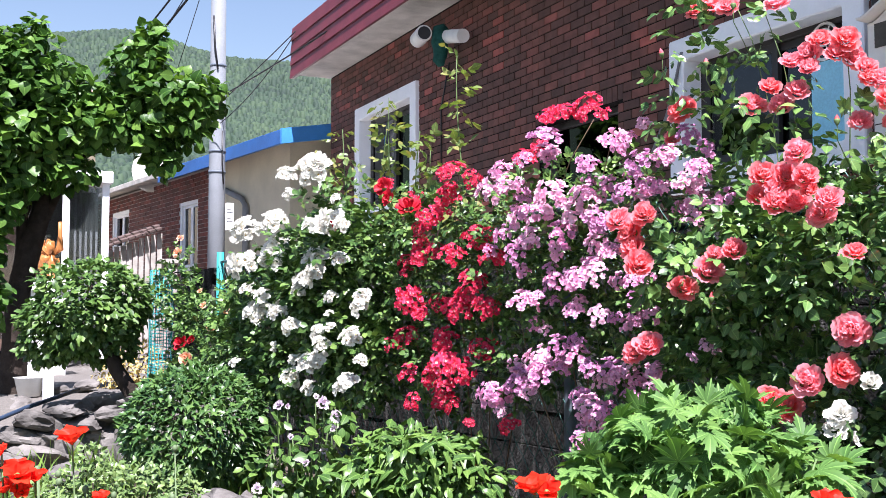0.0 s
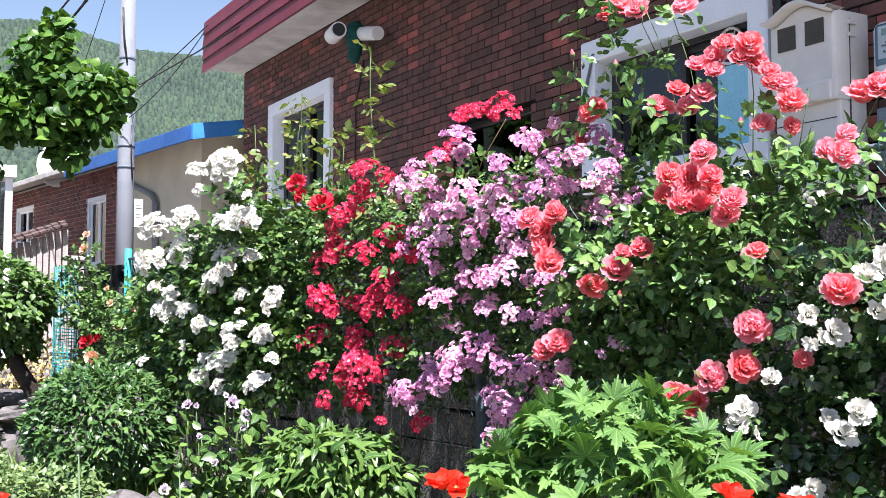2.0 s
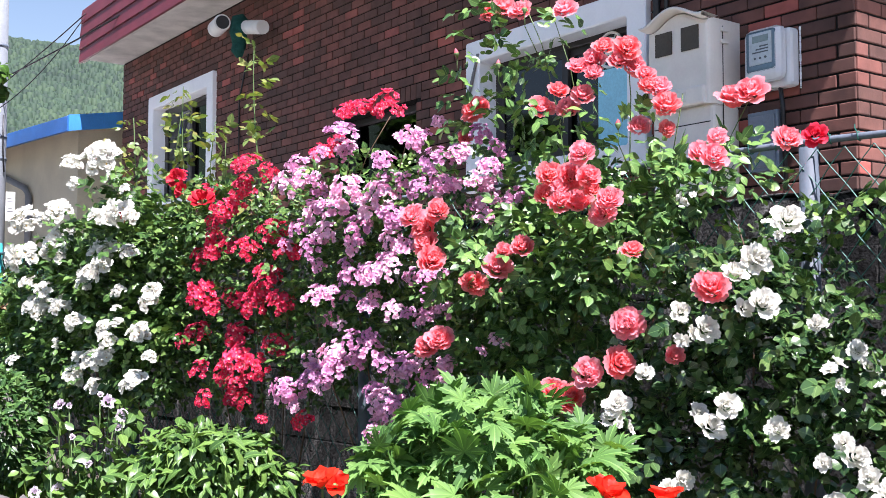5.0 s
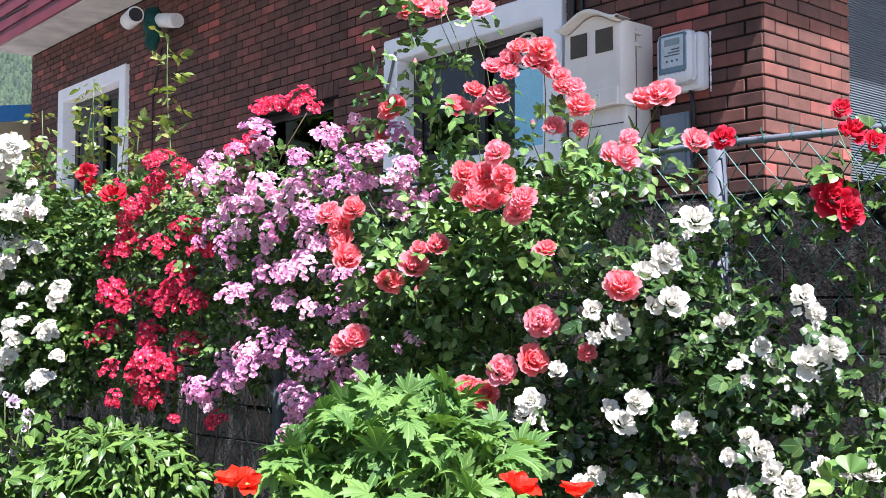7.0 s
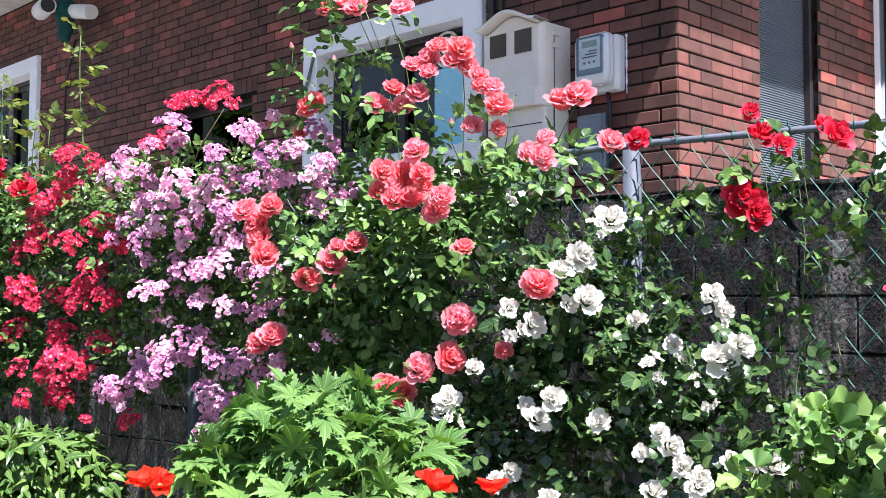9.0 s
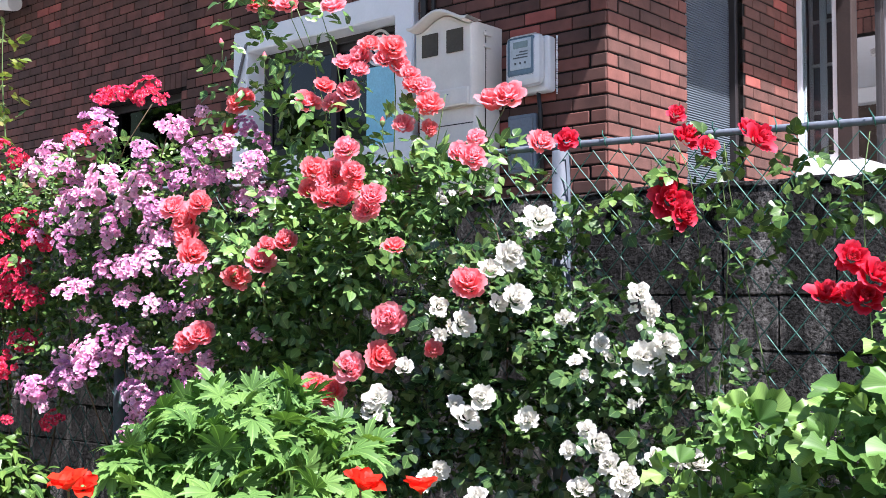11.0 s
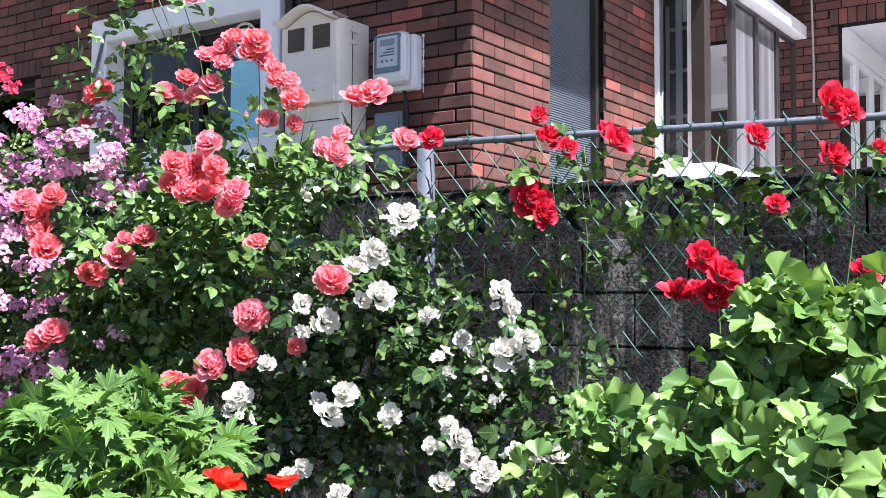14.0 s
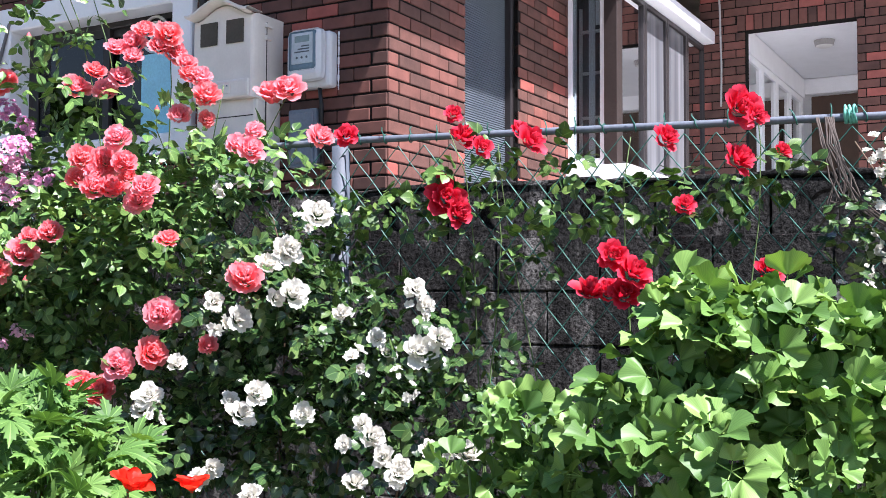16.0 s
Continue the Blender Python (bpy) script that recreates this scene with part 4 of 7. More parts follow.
for i in range(6):
    box(b, (1.5 + 0.07 * i, 15.2, 1.2), (1.53 + 0.07 * i, 15.23, 3.25))
part("curtain_folds", b, SHEER, hut)
b = bmesh.new()
box(b, (0.75, 13.2, 0.6), (1.3, 13.75, 1.80), None, 0.01)
box(b, (0.72, 13.15, 1.80), (1.35, 13.8, 1.95), None, 0.01)
solo("tiled_ledge", b, WHITE_PAINT, "white tiled ledge carrying a wooden carving", "ledge")

# carved figure, one plain shape
b = bmesh.new()
for c, r in (((1.13, 13.45, 2.08), (0.09, 0.08, 0.17)), ((1.10, 13.45, 2.26), (0.065, 0.06, 0.15)), ((1.03, 13.44, 2.33), (0.035, 0.04, 0.11)), ((1.06, 13.44, 2.14), (0.06, 0.06, 0.14))):
    bmesh.ops.create_icosphere(b, subdivisions=3, radius=1, matrix=Matrix.Translation(c) @ Matrix.Diagonal((*r, 1)))
for v in b.verts:
    v.co += Vector((noise.noise(v.co * 13), noise.noise(v.co * 13 + Vector((9, 0, 0))), noise.noise(v.co * 13 + Vector((0, 9, 0))))) * 0.045
tube(b, [(1.16, 13.44, 2.25), (1.22, 13.42, 2.32), (1.23, 13.42, 2.5), (1.22, 13.42, 2.62)], [0.03, 0.03, 0.025, 0.02], 10)
for v in b.verts:
    v.co += Vector([noise.noise(v.co * 16 + Vector((k * 7, 0, 0))) for k in range(3)]) * 0.045 + Vector([noise.noise(v.co * 41 + Vector((k * 5, 3, 0))) for k in range(3)]) * 0.016
solo("wooden_carving", b, CARVED, "orange varnished wooden carving on a white ledge", "carving", True)

# plank shed and tiled coping
shed = thing("plank_shed", "weathered grey plank shed with a red tiled coping", "shed", (2.6, 16.9, 0.9))
PLANK_RNG = random.Random(12)
for i in range(11):
    b = bmesh.new()
    x = 2.06 + i * 0.092
    box(b, (x, 16.85 + 0.012 * (i % 2), 0.9), (x + PLANK_RNG.uniform(0.07, 0.088), 16.875 + 0.012 * (i % 2), 2.44 + 0.035 * i + PLANK_RNG.uniform(-0.03, 0.02)), None, 0.003)
    part("plank", b, WOOD, shed)
for i in range(10):
    x, z = 2.0 + i * 0.105, 2.47 + 0.038 * i
    b = bmesh.new()
    for y0, y1, dz in ((16.70, 16.86, 0.0), (16.84, 17.0, 0.035)):
        box(b, (x, y0, z + dz), (x + PLANK_RNG.uniform(0.085, 0.108), y1, z + dz + PLANK_RNG.uniform(0.03, 0.05)), pose(0, 0, 0) @ Matrix.Translation((x, 16.8, z)) @ pose(0, 0, 0, 9, PLANK_RNG.uniform(-24, -16), 0) @ Matrix.Translation((-x, -16.8, -z)), 0.006)
    part("roof_tile", b, TILE, shed)
b = bmesh.new()
box(b, (3.02, 16.6, 0.9), (3.25, 16.7, 2.30), None, 0.01)
box(b, (2.98, 16.55, 2.30), (3.30, 16.75, 2.37), None, 0.01)
part("gate_pier", b, WOOD, shed)
far = thing("far_house", "distant house with a pink tiled roof between the trees", "house", (2.3, 22, 1))
b = bmesh.new()
box(b, (0.9, 21.6, 1.0), (2.6, 24.5, 4.7))
part("wall", b, CREAM, far)
b = bmesh.new()
for i in range(14):
    x = 0.7 + i * 0.16
    tube(b, [(x, 21.2, 4.75), (x, 22.8, 6.1)], 0.085, 8)
part("roof", b, plain("pink_roof", (0.52, 0.33, 0.31), 0.7), far, "faded pink ribbed roof")
b = bmesh.new()
box(b, (2.9, 26, 1.0), (4.2, 26.4, 3.9))
box(b, (2.8, 25.8, 3.9), (4.3, 26.6, 4.0))
solo("far_brick_wall", b, BRICK_RED, "distant red brick wall beyond the houses", "wall")


# ---- wooded mountain ----
def ridge(x):
    """Height of the skyline against bearing."""
    return 182 + 5 * math.exp(-((x - 84) / 26) ** 2) + math.exp(-((x - 20) / 30) ** 2) - 4 * math.exp(-((x - 180) / 20) ** 2) + 4 * math.exp(-((x - 240) / 40) ** 2) + 1.5 * math.sin(x * 0.11)


def hill_height(x, y):
    t = min(1, max(0, (y - 120) / 660))
    return 4 + ridge(x) * t ** 0.92 + 4 * noise.noise((x * 0.012, y * 0.012, 3)) * t + (24 * noise.noise((x * 0.008, y * 0.008, 8)) * t * (1 - t) * 4)


def build_mountain():
    xs = [-700 + 18 * i for i in range(110)]
    ys = [110 + 17 * i for i in range(44)]
    vs = [(x, y, hill_height(x, y)) for y in ys for x in xs]
    w = len(xs)
    fs = [(j * w + i, j * w + i + 1, (j + 1) * w + i + 1, (j + 1) * w + i) for j in range(len(ys) - 1) for i in range(w - 1)]
    tagged(new("mountain", raw("mountain", vs, fs, FOREST, True)), "steep green wooded mountainside with haze tinted into its colour", "mountain", kind="structure")
    rng = np.random.default_rng(11)
    bv = np.array([(0, 0, 0.85)] + [(0.62 * math.cos(k * math.tau / 5), 0.62 * math.sin(k * math.tau / 5), 0.6) for k in range(5)] + [(math.cos((k + 0.5) * math.tau / 5), math.sin((k + 0.5) * math.tau / 5), -1.3) for k in range(5)])
    bf = np.array([(0, 1 + k, 1 + (k + 1) % 5) for k in range(5)] + [(1 + k, 6 + k, 1 + (k + 1) % 5) for k in range(5)] + [(6 + k, 6 + (k + 1) % 5, 1 + (k + 1) % 5) for k in range(5)])
    n = 34000
    y = 118 + 640 * rng.random(n) ** 1.0
    x = y * rng.uniform(-0.02, 0.42, n)
    z = np.array([hill_height(a, c) for a, c in zip(x, y)])
    r = rng.uniform(0.5, 1.9, n) * (0.42 + y / 700)
    jit = rng.uniform(0.75, 1.25, (n, len(bv), 1))
    V = bv[None] * jit * np.stack([r, r, r * 1.15], 1)[:, None] + np.stack([x, y, z + r * 0.3], 1)[:, None]
    F = bf[None] + (np.arange(n) * len(bv))[:, None, None]
    tagged(new("far_woods", raw("far_woods", V.reshape(-1, 3).tolist(), F.reshape(-1, 3).tolist(), FOREST, True)), "dense broadleaf woods covering the mountainside", "woods", kind="stuff")


build_mountain()


# ---- plant kit ----
NPR = np.random.default_rng(7)
TO_SUN = np.array(SUN)


def unit(a):
    return a / np.maximum(np.linalg.norm(a, axis=-1, keepdims=True), 1e-9)


def scatter(tv, tf, origin, along, normal, size, bend=0.0):
    """Copies of a leaf template (x across, y along, z out of the blade) at many places, as arrays of corners and faces."""
    n = len(origin)
    along = unit(along)
    normal = unit(normal - along * (normal * along).sum(1, keepdims=True))
    across = np.cross(along, normal)
    tv = np.asarray(tv)
    z = tv[None, :, 2] - bend * NPR.uniform(0.3, 1.6, (n, 1)) * tv[None, :, 1] ** 2
    V = origin[:, None] + size[:, None, None] * (tv[None, :, 0:1] * across[:, None] + tv[None, :, 1:2] * along[:, None] + z[..., None] * normal[:, None])
    out = []
    for f in tf:
        out.append((np.array(f)[None] + (np.arange(n) * len(tv))[:, None]))
    return V.reshape(-1, 3), out, np.tile(tv, (n, 1))


def join_leaves(name, chunks, mat, parent, label="", kind="stuff", smooth=True):
    verts, faces, local, base = [], [], [], 0
    for V, F, T in chunks:
        verts.append(V)
        local.append(T)
        for f in F:
            faces.extend((f + base).tolist())
        base += len(V)
    ob = new(name, raw(name, np.concatenate(verts).tolist(), faces, mat, smooth))
    at = ob.data.attributes.new("blade", "FLOAT_VECTOR", "POINT")
    at.data.foreach_set("vector", np.concatenate(local).astype(np.float32).ravel())
    ob.parent = parent
    bpy_inverse(ob, parent)
    return tagged(ob, label, kind=kind)


def blade(widths, fold=0.18, wave=0.0):
    """A folded leaf blade: half widths at even steps from base to tip."""
    n = len(widths)
    v = []
    for i, w in enumerate(widths):
        y = i / (n - 1)
        v += [(-w, y, fold * w + wave * math.sin(i * 2.1)), (0, y, 0), (w, y, fold * w - wave * math.sin(i * 2.1))]
    f = []
    for i in range(n - 1):
        a = 3 * i
        f += [(a, a + 1, a + 4, a + 3), (a + 1, a + 2, a + 5, a + 4)]
    return v, f


OVATE = blade([0.05, 0.29, 0.34, 0.22, 0.0], 0.18, 0.014)
CUPPED = blade([0.10, 0.38, 0.44, 0.30, 0.03], 0.13, 0.03)
ROUND = blade([0.20, 0.47, 0.50, 0.33, 0.04], 0.14, 0.05)
PEONY = blade([0.03, 0.17, 0.235, 0.20, 0.10, 0.0], 0.2, 0.03)
LAUREL = blade([0.03, 0.21, 0.25, 0.14, 0.0], 0.2, 0.02)
SMALL = blade([0.02, 0.26, 0.22, 0.0], 0.2)


def fan_leaf(turn=0.0, n=20):
    """Ginkgo: a wide fan on a thin stalk, pleated towards a scalloped, wavy rim with one cleft."""
    v = [(-0.014, 0.0, 0), (0.014, 0, 0), (-0.010, 0.42, 0.02), (0.010, 0.42, 0.02)]
    f = [(0, 1, 3, 2)]
    for i in range(n + 1):
        u = 2 * i / n - 1
        a = radians(66 * u)
        notch = 1 - 0.24 * math.exp(-((u - 0.06 * math.sin(turn)) / 0.05) ** 2) + 0.035 * math.sin(u * 17 + turn) + 0.02 * math.sin(u * 31 + turn * 2)
        r = 0.62 * notch * (1.03 - 0.05 * u * u - 0.20 * u ** 10)
        for q in (0.06, 0.6, 1.0):
            z = 0.24 * q * math.sin(a) ** 2 + 0.11 * q * q * math.sin(u * 7.5 + turn) + 0.012 * q * (-1) ** i - 0.10 * q * q
            v.append((math.sin(a) * r * q, 0.42 + math.cos(a) * r * q * (1 - 0.06 * q), z + 0.02))
    for i in range(n):
        k = 4 + 3 * i
        f += [(k, k + 3, k + 4, k + 1), (k + 1, k + 4, k + 5, k + 2)]
    return v, f


def lobed_leaf():
    """Palmate leaf: seven pointed, toothed lobes, joined to two fifths of their length, each folded along its rib."""
    def at(deg, r, z):
        return (math.sin(radians(deg)) * r, math.cos(radians(deg)) * r, z)

    v, f = [(0, 0.0, 0)], []
    lobes = ((-128, 0.50), (-86, 0.74), (-43, 0.93), (0, 1.06), (43, 0.93), (86, 0.74), (128, 0.50))
    for k, (deg, ln) in enumerate(lobes):
        q = len(v)
        v += [at(deg, 0.5 * ln, -0.015), at(deg, 0.77 * ln, -0.03), at(deg, ln * 1.03, -0.12)]
        for sg in (-1, 1):
            v += [at(deg + sg * 21.5, 0.42 * ln, 0.035), at(deg + sg * 18.5, 0.66 * ln, 0.02), at(deg + sg * 12.5, 0.63 * ln, 0.02), at(deg + sg * 11, 0.83 * ln, -0.02), at(deg + sg * 5.5, 0.80 * ln, -0.02)]
        for w in (q + 3, q + 8):
            side = [(0, q, w), (q, w + 1, w), (q, q + 1, w + 2, w + 1), (q + 1, w + 3, w + 2), (q + 1, w + 4, w + 3), (q + 1, q + 2, w + 4)]
            f += side if w == q + 3 else [tuple(reversed(t)) for t in side]
    return v, f


FANS, LOBED = [fan_leaf(0.4), fan_leaf(2.3), fan_leaf(4.4)], lobed_leaf()


def rosettes(P, D, leaves, size, count=5, open_=0.9, up=0.75):
    """Whorls of long-stalked leaves spreading from short spurs at P, blades facing the light."""
    out = []
    n = len(P)
    axis = unit(D * 0.6 + np.array([0, 0, up]) + NPR.normal(size=(n, 3)) * 0.25)
    side = unit(np.cross(axis, NPR.normal(size=(n, 3))))
    third = np.cross(axis, side)
    for k in range(count):
        a = k * math.tau / count + NPR.uniform(-0.4, 0.4, (n, 1))
        ring = side * np.cos(a) + third * np.sin(a)
        along = unit(axis * NPR.uniform(0.6, 1.2, (n, 1)) + ring * open_)
        normal = unit(D * np.array([0.8, 0.8, 0.2]) - ring * 0.3 + TO_SUN * 0.45 + NPR.normal(size=(n, 3)) * 0.4)
        out.append(scatter(*leaves[k % len(leaves)], P, along, normal, size * NPR.uniform(0.5, 1.25, n), 0.12))
    return out


def in_mass(masses, per_m2, shell=(0.55, 1.0), frame=None, face=None, lumps=0.16):
    """Points in the outer shells of soft egg-shaped masses (x, y, z, rx, ry, rz), with outward directions."""
    P, D = [], []
    for x, y, z, rx, ry, rz in masses:
        n = max(6, int(per_m2 * math.pi * rx * rz * 2.2))
        d = unit(NPR.normal(size=(n, 3)))
        if face is not None:
            d = unit(d + np.array(face) * 0.35)
        r = NPR.uniform(shell[0] ** 2, shell[1] ** 2, (n, 1)) ** 0.5
        lump = 1 + lumps * np.sin(d[:, :1] * 5 + x * 9) * np.cos(d[:, 2:] * 6 + z * 7)
        P.append(np.array([[x, y, z]]) + d * r * lump * np.array([[rx, ry, rz]]))
        D.append(d)
    P, D = np.concatenate(P), np.concatenate(D)
    if frame is not None:
        m = np.array(frame)
        P = P @ m[:3, :3].T + m[:3, 3]
        D = D @ m[:3, :3].T
    return P, D


def pinnate(P, D, leaf, size, up=0.5, spread=0.75, tumble=0.45):
    """Rose-like compound leaves: two pairs of leaflets and one at the tip."""
    n = len(P)
    along = unit(D * 0.8 + NPR.normal(size=(n, 3)) * 0.55 + np.array([0, 0, -0.15]))
    normal = unit(D * 0.45 + np.array([0, 0, up * 0.5]) + TO_SUN * 0.6 + NPR.normal(size=(n, 3)) * tumble)
    normal = unit(normal - along * (normal * along).sum(1, keepdims=True))
    across = np.cross(along, normal)
    ln = size * NPR.uniform(1.9, 2.9, n)
    out = []
    for t, s, k in ((0.3, -1, 0.8), (0.3, 1, 0.8), (0.62, -1, 0.95), (0.62, 1, 0.95), (0.72, 0, 1.1)):
        o = P + along * (t * ln)[:, None]
        a = along * (1.0 if s == 0 else 0.5) + across * (s * spread) + NPR.normal(size=(n, 3)) * 0.13
        nn = normal + NPR.normal(size=(n, 3)) * (0.2 + 0.35 * tumble)
        out.append(scatter(*leaf, o, a, nn, size * k * NPR.uniform(0.65, 1.2, n), 0.18))
    return out


def single(P, D, leaf, size, up=0.5, droop=0.2, spread=0.6, bend=0.2, tumble=0.35, sunny=0.7):
    n = len(P)
    along = unit(D * 0.9 + NPR.normal(size=(n, 3)) * spread + np.array([0, 0, -droop]))
    normal = D * 0.45 + np.array([0, 0, up * 0.5]) + TO_SUN * sunny + NPR.normal(size=(n, 3)) * tumble
    return [scatter(*leaf, P, along, normal, size * NPR.uniform(0.65, 1.25, n), bend)]


def petal_patch(b, phi, base, length, width, tilt0, curl, cup, h0=0.0, nu=4, nv=4, mat=0, wob=0.0, rng=random, m=None):
    """One curved petal with a frilled rim, of a bloom whose axis is z; its "petal" value runs from heart to rim."""
    run = b.verts.layers.float.get("petal") or b.verts.layers.float.new("petal")
    grid = []
    ph = rng.uniform(0, 6)
    lean = rng.uniform(-0.12, 0.12)
    rad, hgt = base, h0
    for j in range(nv + 1):
        v = j / nv
        if j:
            th = tilt0 + curl * (v - 0.5 / nv) ** 2
            rad, hgt = rad + length / nv * math.sin(th), hgt + length / nv * math.cos(th)
        w = width * (math.sqrt(max(0.05, 1 - 0.8 * (1 - v / 0.6) ** 2)) if v < 0.6 else math.sqrt(max(0.3, 1 - ((v - 0.6) / 0.46) ** 2)))
        row = []
        for i in range(nu + 1):
            u = 2 * i / nu - 1
            a = phi + lean * v + u * w / max(rad + 0.12, 0.22)
            frill = wob * v * v
            rr = rad - cup * u * u * w + frill * math.sin(u * 6.5 + ph)
            hh = hgt + 0.10 * u * u * w + frill * math.cos(u * 5 + ph * 1.7)
            co = Vector((rr * math.cos(a), rr * math.sin(a), hh))
            q = b.verts.new(m @ co if m else co)
            q[run] = v
            row.append(q)
        grid.append(row)
    for j in range(nv):
        for i in range(nu):
            f = b.faces.new((grid[j][i], grid[j][i + 1], grid[j + 1][i + 1], grid[j + 1][i]))
            f.material_index, f.smooth = mat, True


def unit_size(b, top=0.35):
    """Scales a bloom to unit radius, its middle at the origin."""
    r = max((v.co.x ** 2 + v.co.y ** 2) ** 0.5 for v in b.verts)
    for v in b.verts:
        v.co = v.co / r * 1.06
    z = max(v.co.z for v in b.verts)
    for v in b.verts:
        v.co.z += top - z


def full_rose(name, mat, seed, rings, open_=1.0, frill=0.034):
    """A very double rose: a crowded dome of short, crinkled, incurved petals that opens into rolled guard petals."""
    rng = random.Random(seed)
    b = bmesh.new()
    hearts = [Vector((rng.uniform(-0.10, 0.10), rng.uniform(-0.10, 0.10), 0)) for _ in range(3)]
    last = len(rings) - 1
    for k, n in enumerate(rings):
        f = k / last
        for i in range(n):
            off = hearts[i % 3] * (1 - f)
            petal_patch(b, (i + rng.uniform(-0.35, 0.35)) * math.tau / n + k * 1.1, 0.02 + 0.26 * f * open_, (0.40 + 0.16 * f) * rng.uniform(0.82, 1.12), (0.19 + 0.26 * f) * rng.uniform(0.9, 1.2),
                        radians(-12 + 62 * f ** 1.1 * open_ + rng.uniform(-9, 9)), radians(-34 + 70 * f * f + rng.uniform(-14, 14)), 0.34 - 0.26 * f, 0.14 - 0.28 * f * f + rng.uniform(-0.04, 0.04), 5, 3, 0, frill * rng.uniform(0.4, 1.4), rng, Matrix.Translation(off))
    unit_size(b)
    return mesh_of(name, b, [mat], True)


def floret(b, m, rng, petals=5, mat=0, eye=1, cup=30, rows=2, nu=3, nv=2, frill=0.12):
    """A small ruffled flower of rounded, overlapping petals round a tuft of stamens, placed by m."""
    for ring in range(rows):
        for i in range(petals):
            petal_patch(b, (i + 0.5 * ring + rng.uniform(-0.2, 0.2)) * math.tau / petals, 0.06, rng.uniform(0.78, 1.02) * (1 if ring == 0 else 0.70), 0.62 * rng.uniform(0.85, 1.15), radians(66 - cup * ring - rng.uniform(0, 20)), radians(20), -0.05, 0.05 * ring, nu, nv, mat, frill * rng.uniform(0.4, 1.3), rng, m)
    r = bmesh.ops.create_icosphere(b, subdivisions=1, radius=0.12, matrix=m @ pose(0, 0, 0.12))
    for f in {f for v in r["verts"] for f in v.link_faces}:
        f.material_index = eye


def truss_mesh(name, mats, seed, count, size, petals=5, cup=30, rows=2, gap=0.0, dome=0.55, nu=3, nv=2, frill=0.12):
    """A domed head of small flowers, unit radius, opening along z."""
    rng = random.Random(seed)
    b = bmesh.new()
    b.verts.layers.float.new("petal")
    for i in range(count):
        if rng.random() < gap:
            continue
        a = i * 2.399 + rng.uniform(-0.35, 0.35)
        r = math.sqrt((i + 0.4) / count) * 0.84 * rng.uniform(0.88, 1.12)
        p = Vector((r * math.cos(a), r * math.sin(a), dome * math.sqrt(max(0, 1 - min(1, r * r))) + rng.uniform(-0.14, 0.14)))
        tilt = Vector((p.x * 0.9 + rng.uniform(-0.35, 0.35), p.y * 0.9 + rng.uniform(-0.35, 0.35), 0.7)).normalized()
        q = tilt.to_track_quat("Z", "Y").to_matrix().to_4x4()
        floret(b, Matrix.Translation(p) @ q @ pose(0, 0, 0, 0, 0, rng.uniform(0, 360)) @ Matrix.Scale(size * rng.uniform(0.75, 1.2), 4), rng, petals, 0, 1, cup, rows, nu, nv, frill)
    return mesh_of(name, b, mats, True)


def place_blooms(name, parent, meshes, spots, rng, frame=None, label="", jitter=0.06, lift=0.5, grow=1.0):
    """Blooms (along, height, radius, distance off) on the fence's face, turned towards the light and the path."""
    fr = frame or FENCE
    for s, z, r, depth in spots:
        d = Vector((-0.62 + rng.uniform(-0.35, 0.35), -0.70 + rng.uniform(-0.35, 0.35), lift + rng.uniform(-0.35, 0.35))).normalized()
        q = d.to_track_quat("Z", "Y").to_matrix().to_4x4()
        at = fr @ Vector((s, depth + rng.uniform(-jitter, jitter), z))
        ob = new(name, meshes[rng.randrange(len(meshes))])
        ob.parent = parent
        bpy_inverse(ob, parent)
        ob.matrix_basis = Matrix.Translation(at) @ q @ pose(0, 0, 0, 0, 0, rng.uniform(0, 360)) @ Matrix.Diagonal((r * grow * rng.uniform(0.94, 1.08), r * grow * rng.uniform(0.94, 1.06), r * grow * rng.uniform(0.85, 1.05), 1))
        if label:
            tagged(ob, label)


def canes(parent, ends, frame=None, r=0.0055, mat=None, name="cane"):
    """Woody canes: (foot along, foot depth, tip along, tip depth, tip height)."""
    fr = frame or FENCE
    for s0, d0, s1, d1, z1 in ends:
        g = fr @ Vector((s0, d0, 0))
        z0 = ground_height(g.x, g.y) - 0.05
        pts = []
        for i in range(9):
            t = i / 8
            pts.append(fr @ Vector((s0 + (s1 - s0) * t ** 1.4 + 0.09 * t * math.sin(5 * t + s0 * 9), d0 + (d1 - d0) * t + 0.04 * math.sin(7 * t + s1), z0 + (z1 - z0) * (1 - (1 - t) ** 1.3))))
        part(name, tube(bmesh.new(), pts, [r * (1 - 0.65 * i / 8) for i in range(9)], 6), mat or CANE, parent)


def shoots(parent, spots, leaf_size, mat, frame=None, name="shoot_leaves", every=0.03):
    """Upright leafy shoots: (along, depth, foot height, tip height, lean)."""
    fr = frame or FENCE
    P, D = [], []
    for s, d, z0, z1, lean in spots:
        pts = [fr @ Vector((s + lean * t + 0.02 * math.sin(6 * t + s), d, z0 + (z1 - z0) * t)) for t in [i / 8 for i in range(9)]]
        part("shoot", tube(bmesh.new(), pts, [0.006 * (1 - 0.6 * i / 8) for i in range(9)], 6), STEM, parent)
        k = int((z1 - z0) / every)
        for i in range(k):
            t = (i + 0.5) / k
            a = i * 2.4 + s * 7
            P.append(fr @ Vector((s + lean * t, d, z0 + (z1 - z0) * t)))
            D.append((math.cos(a), math.sin(a), 0.35))
    return join_leaves(name, pinnate(np.array(P), np.array(D), OVATE, leaf_size, 0.8), mat, parent)


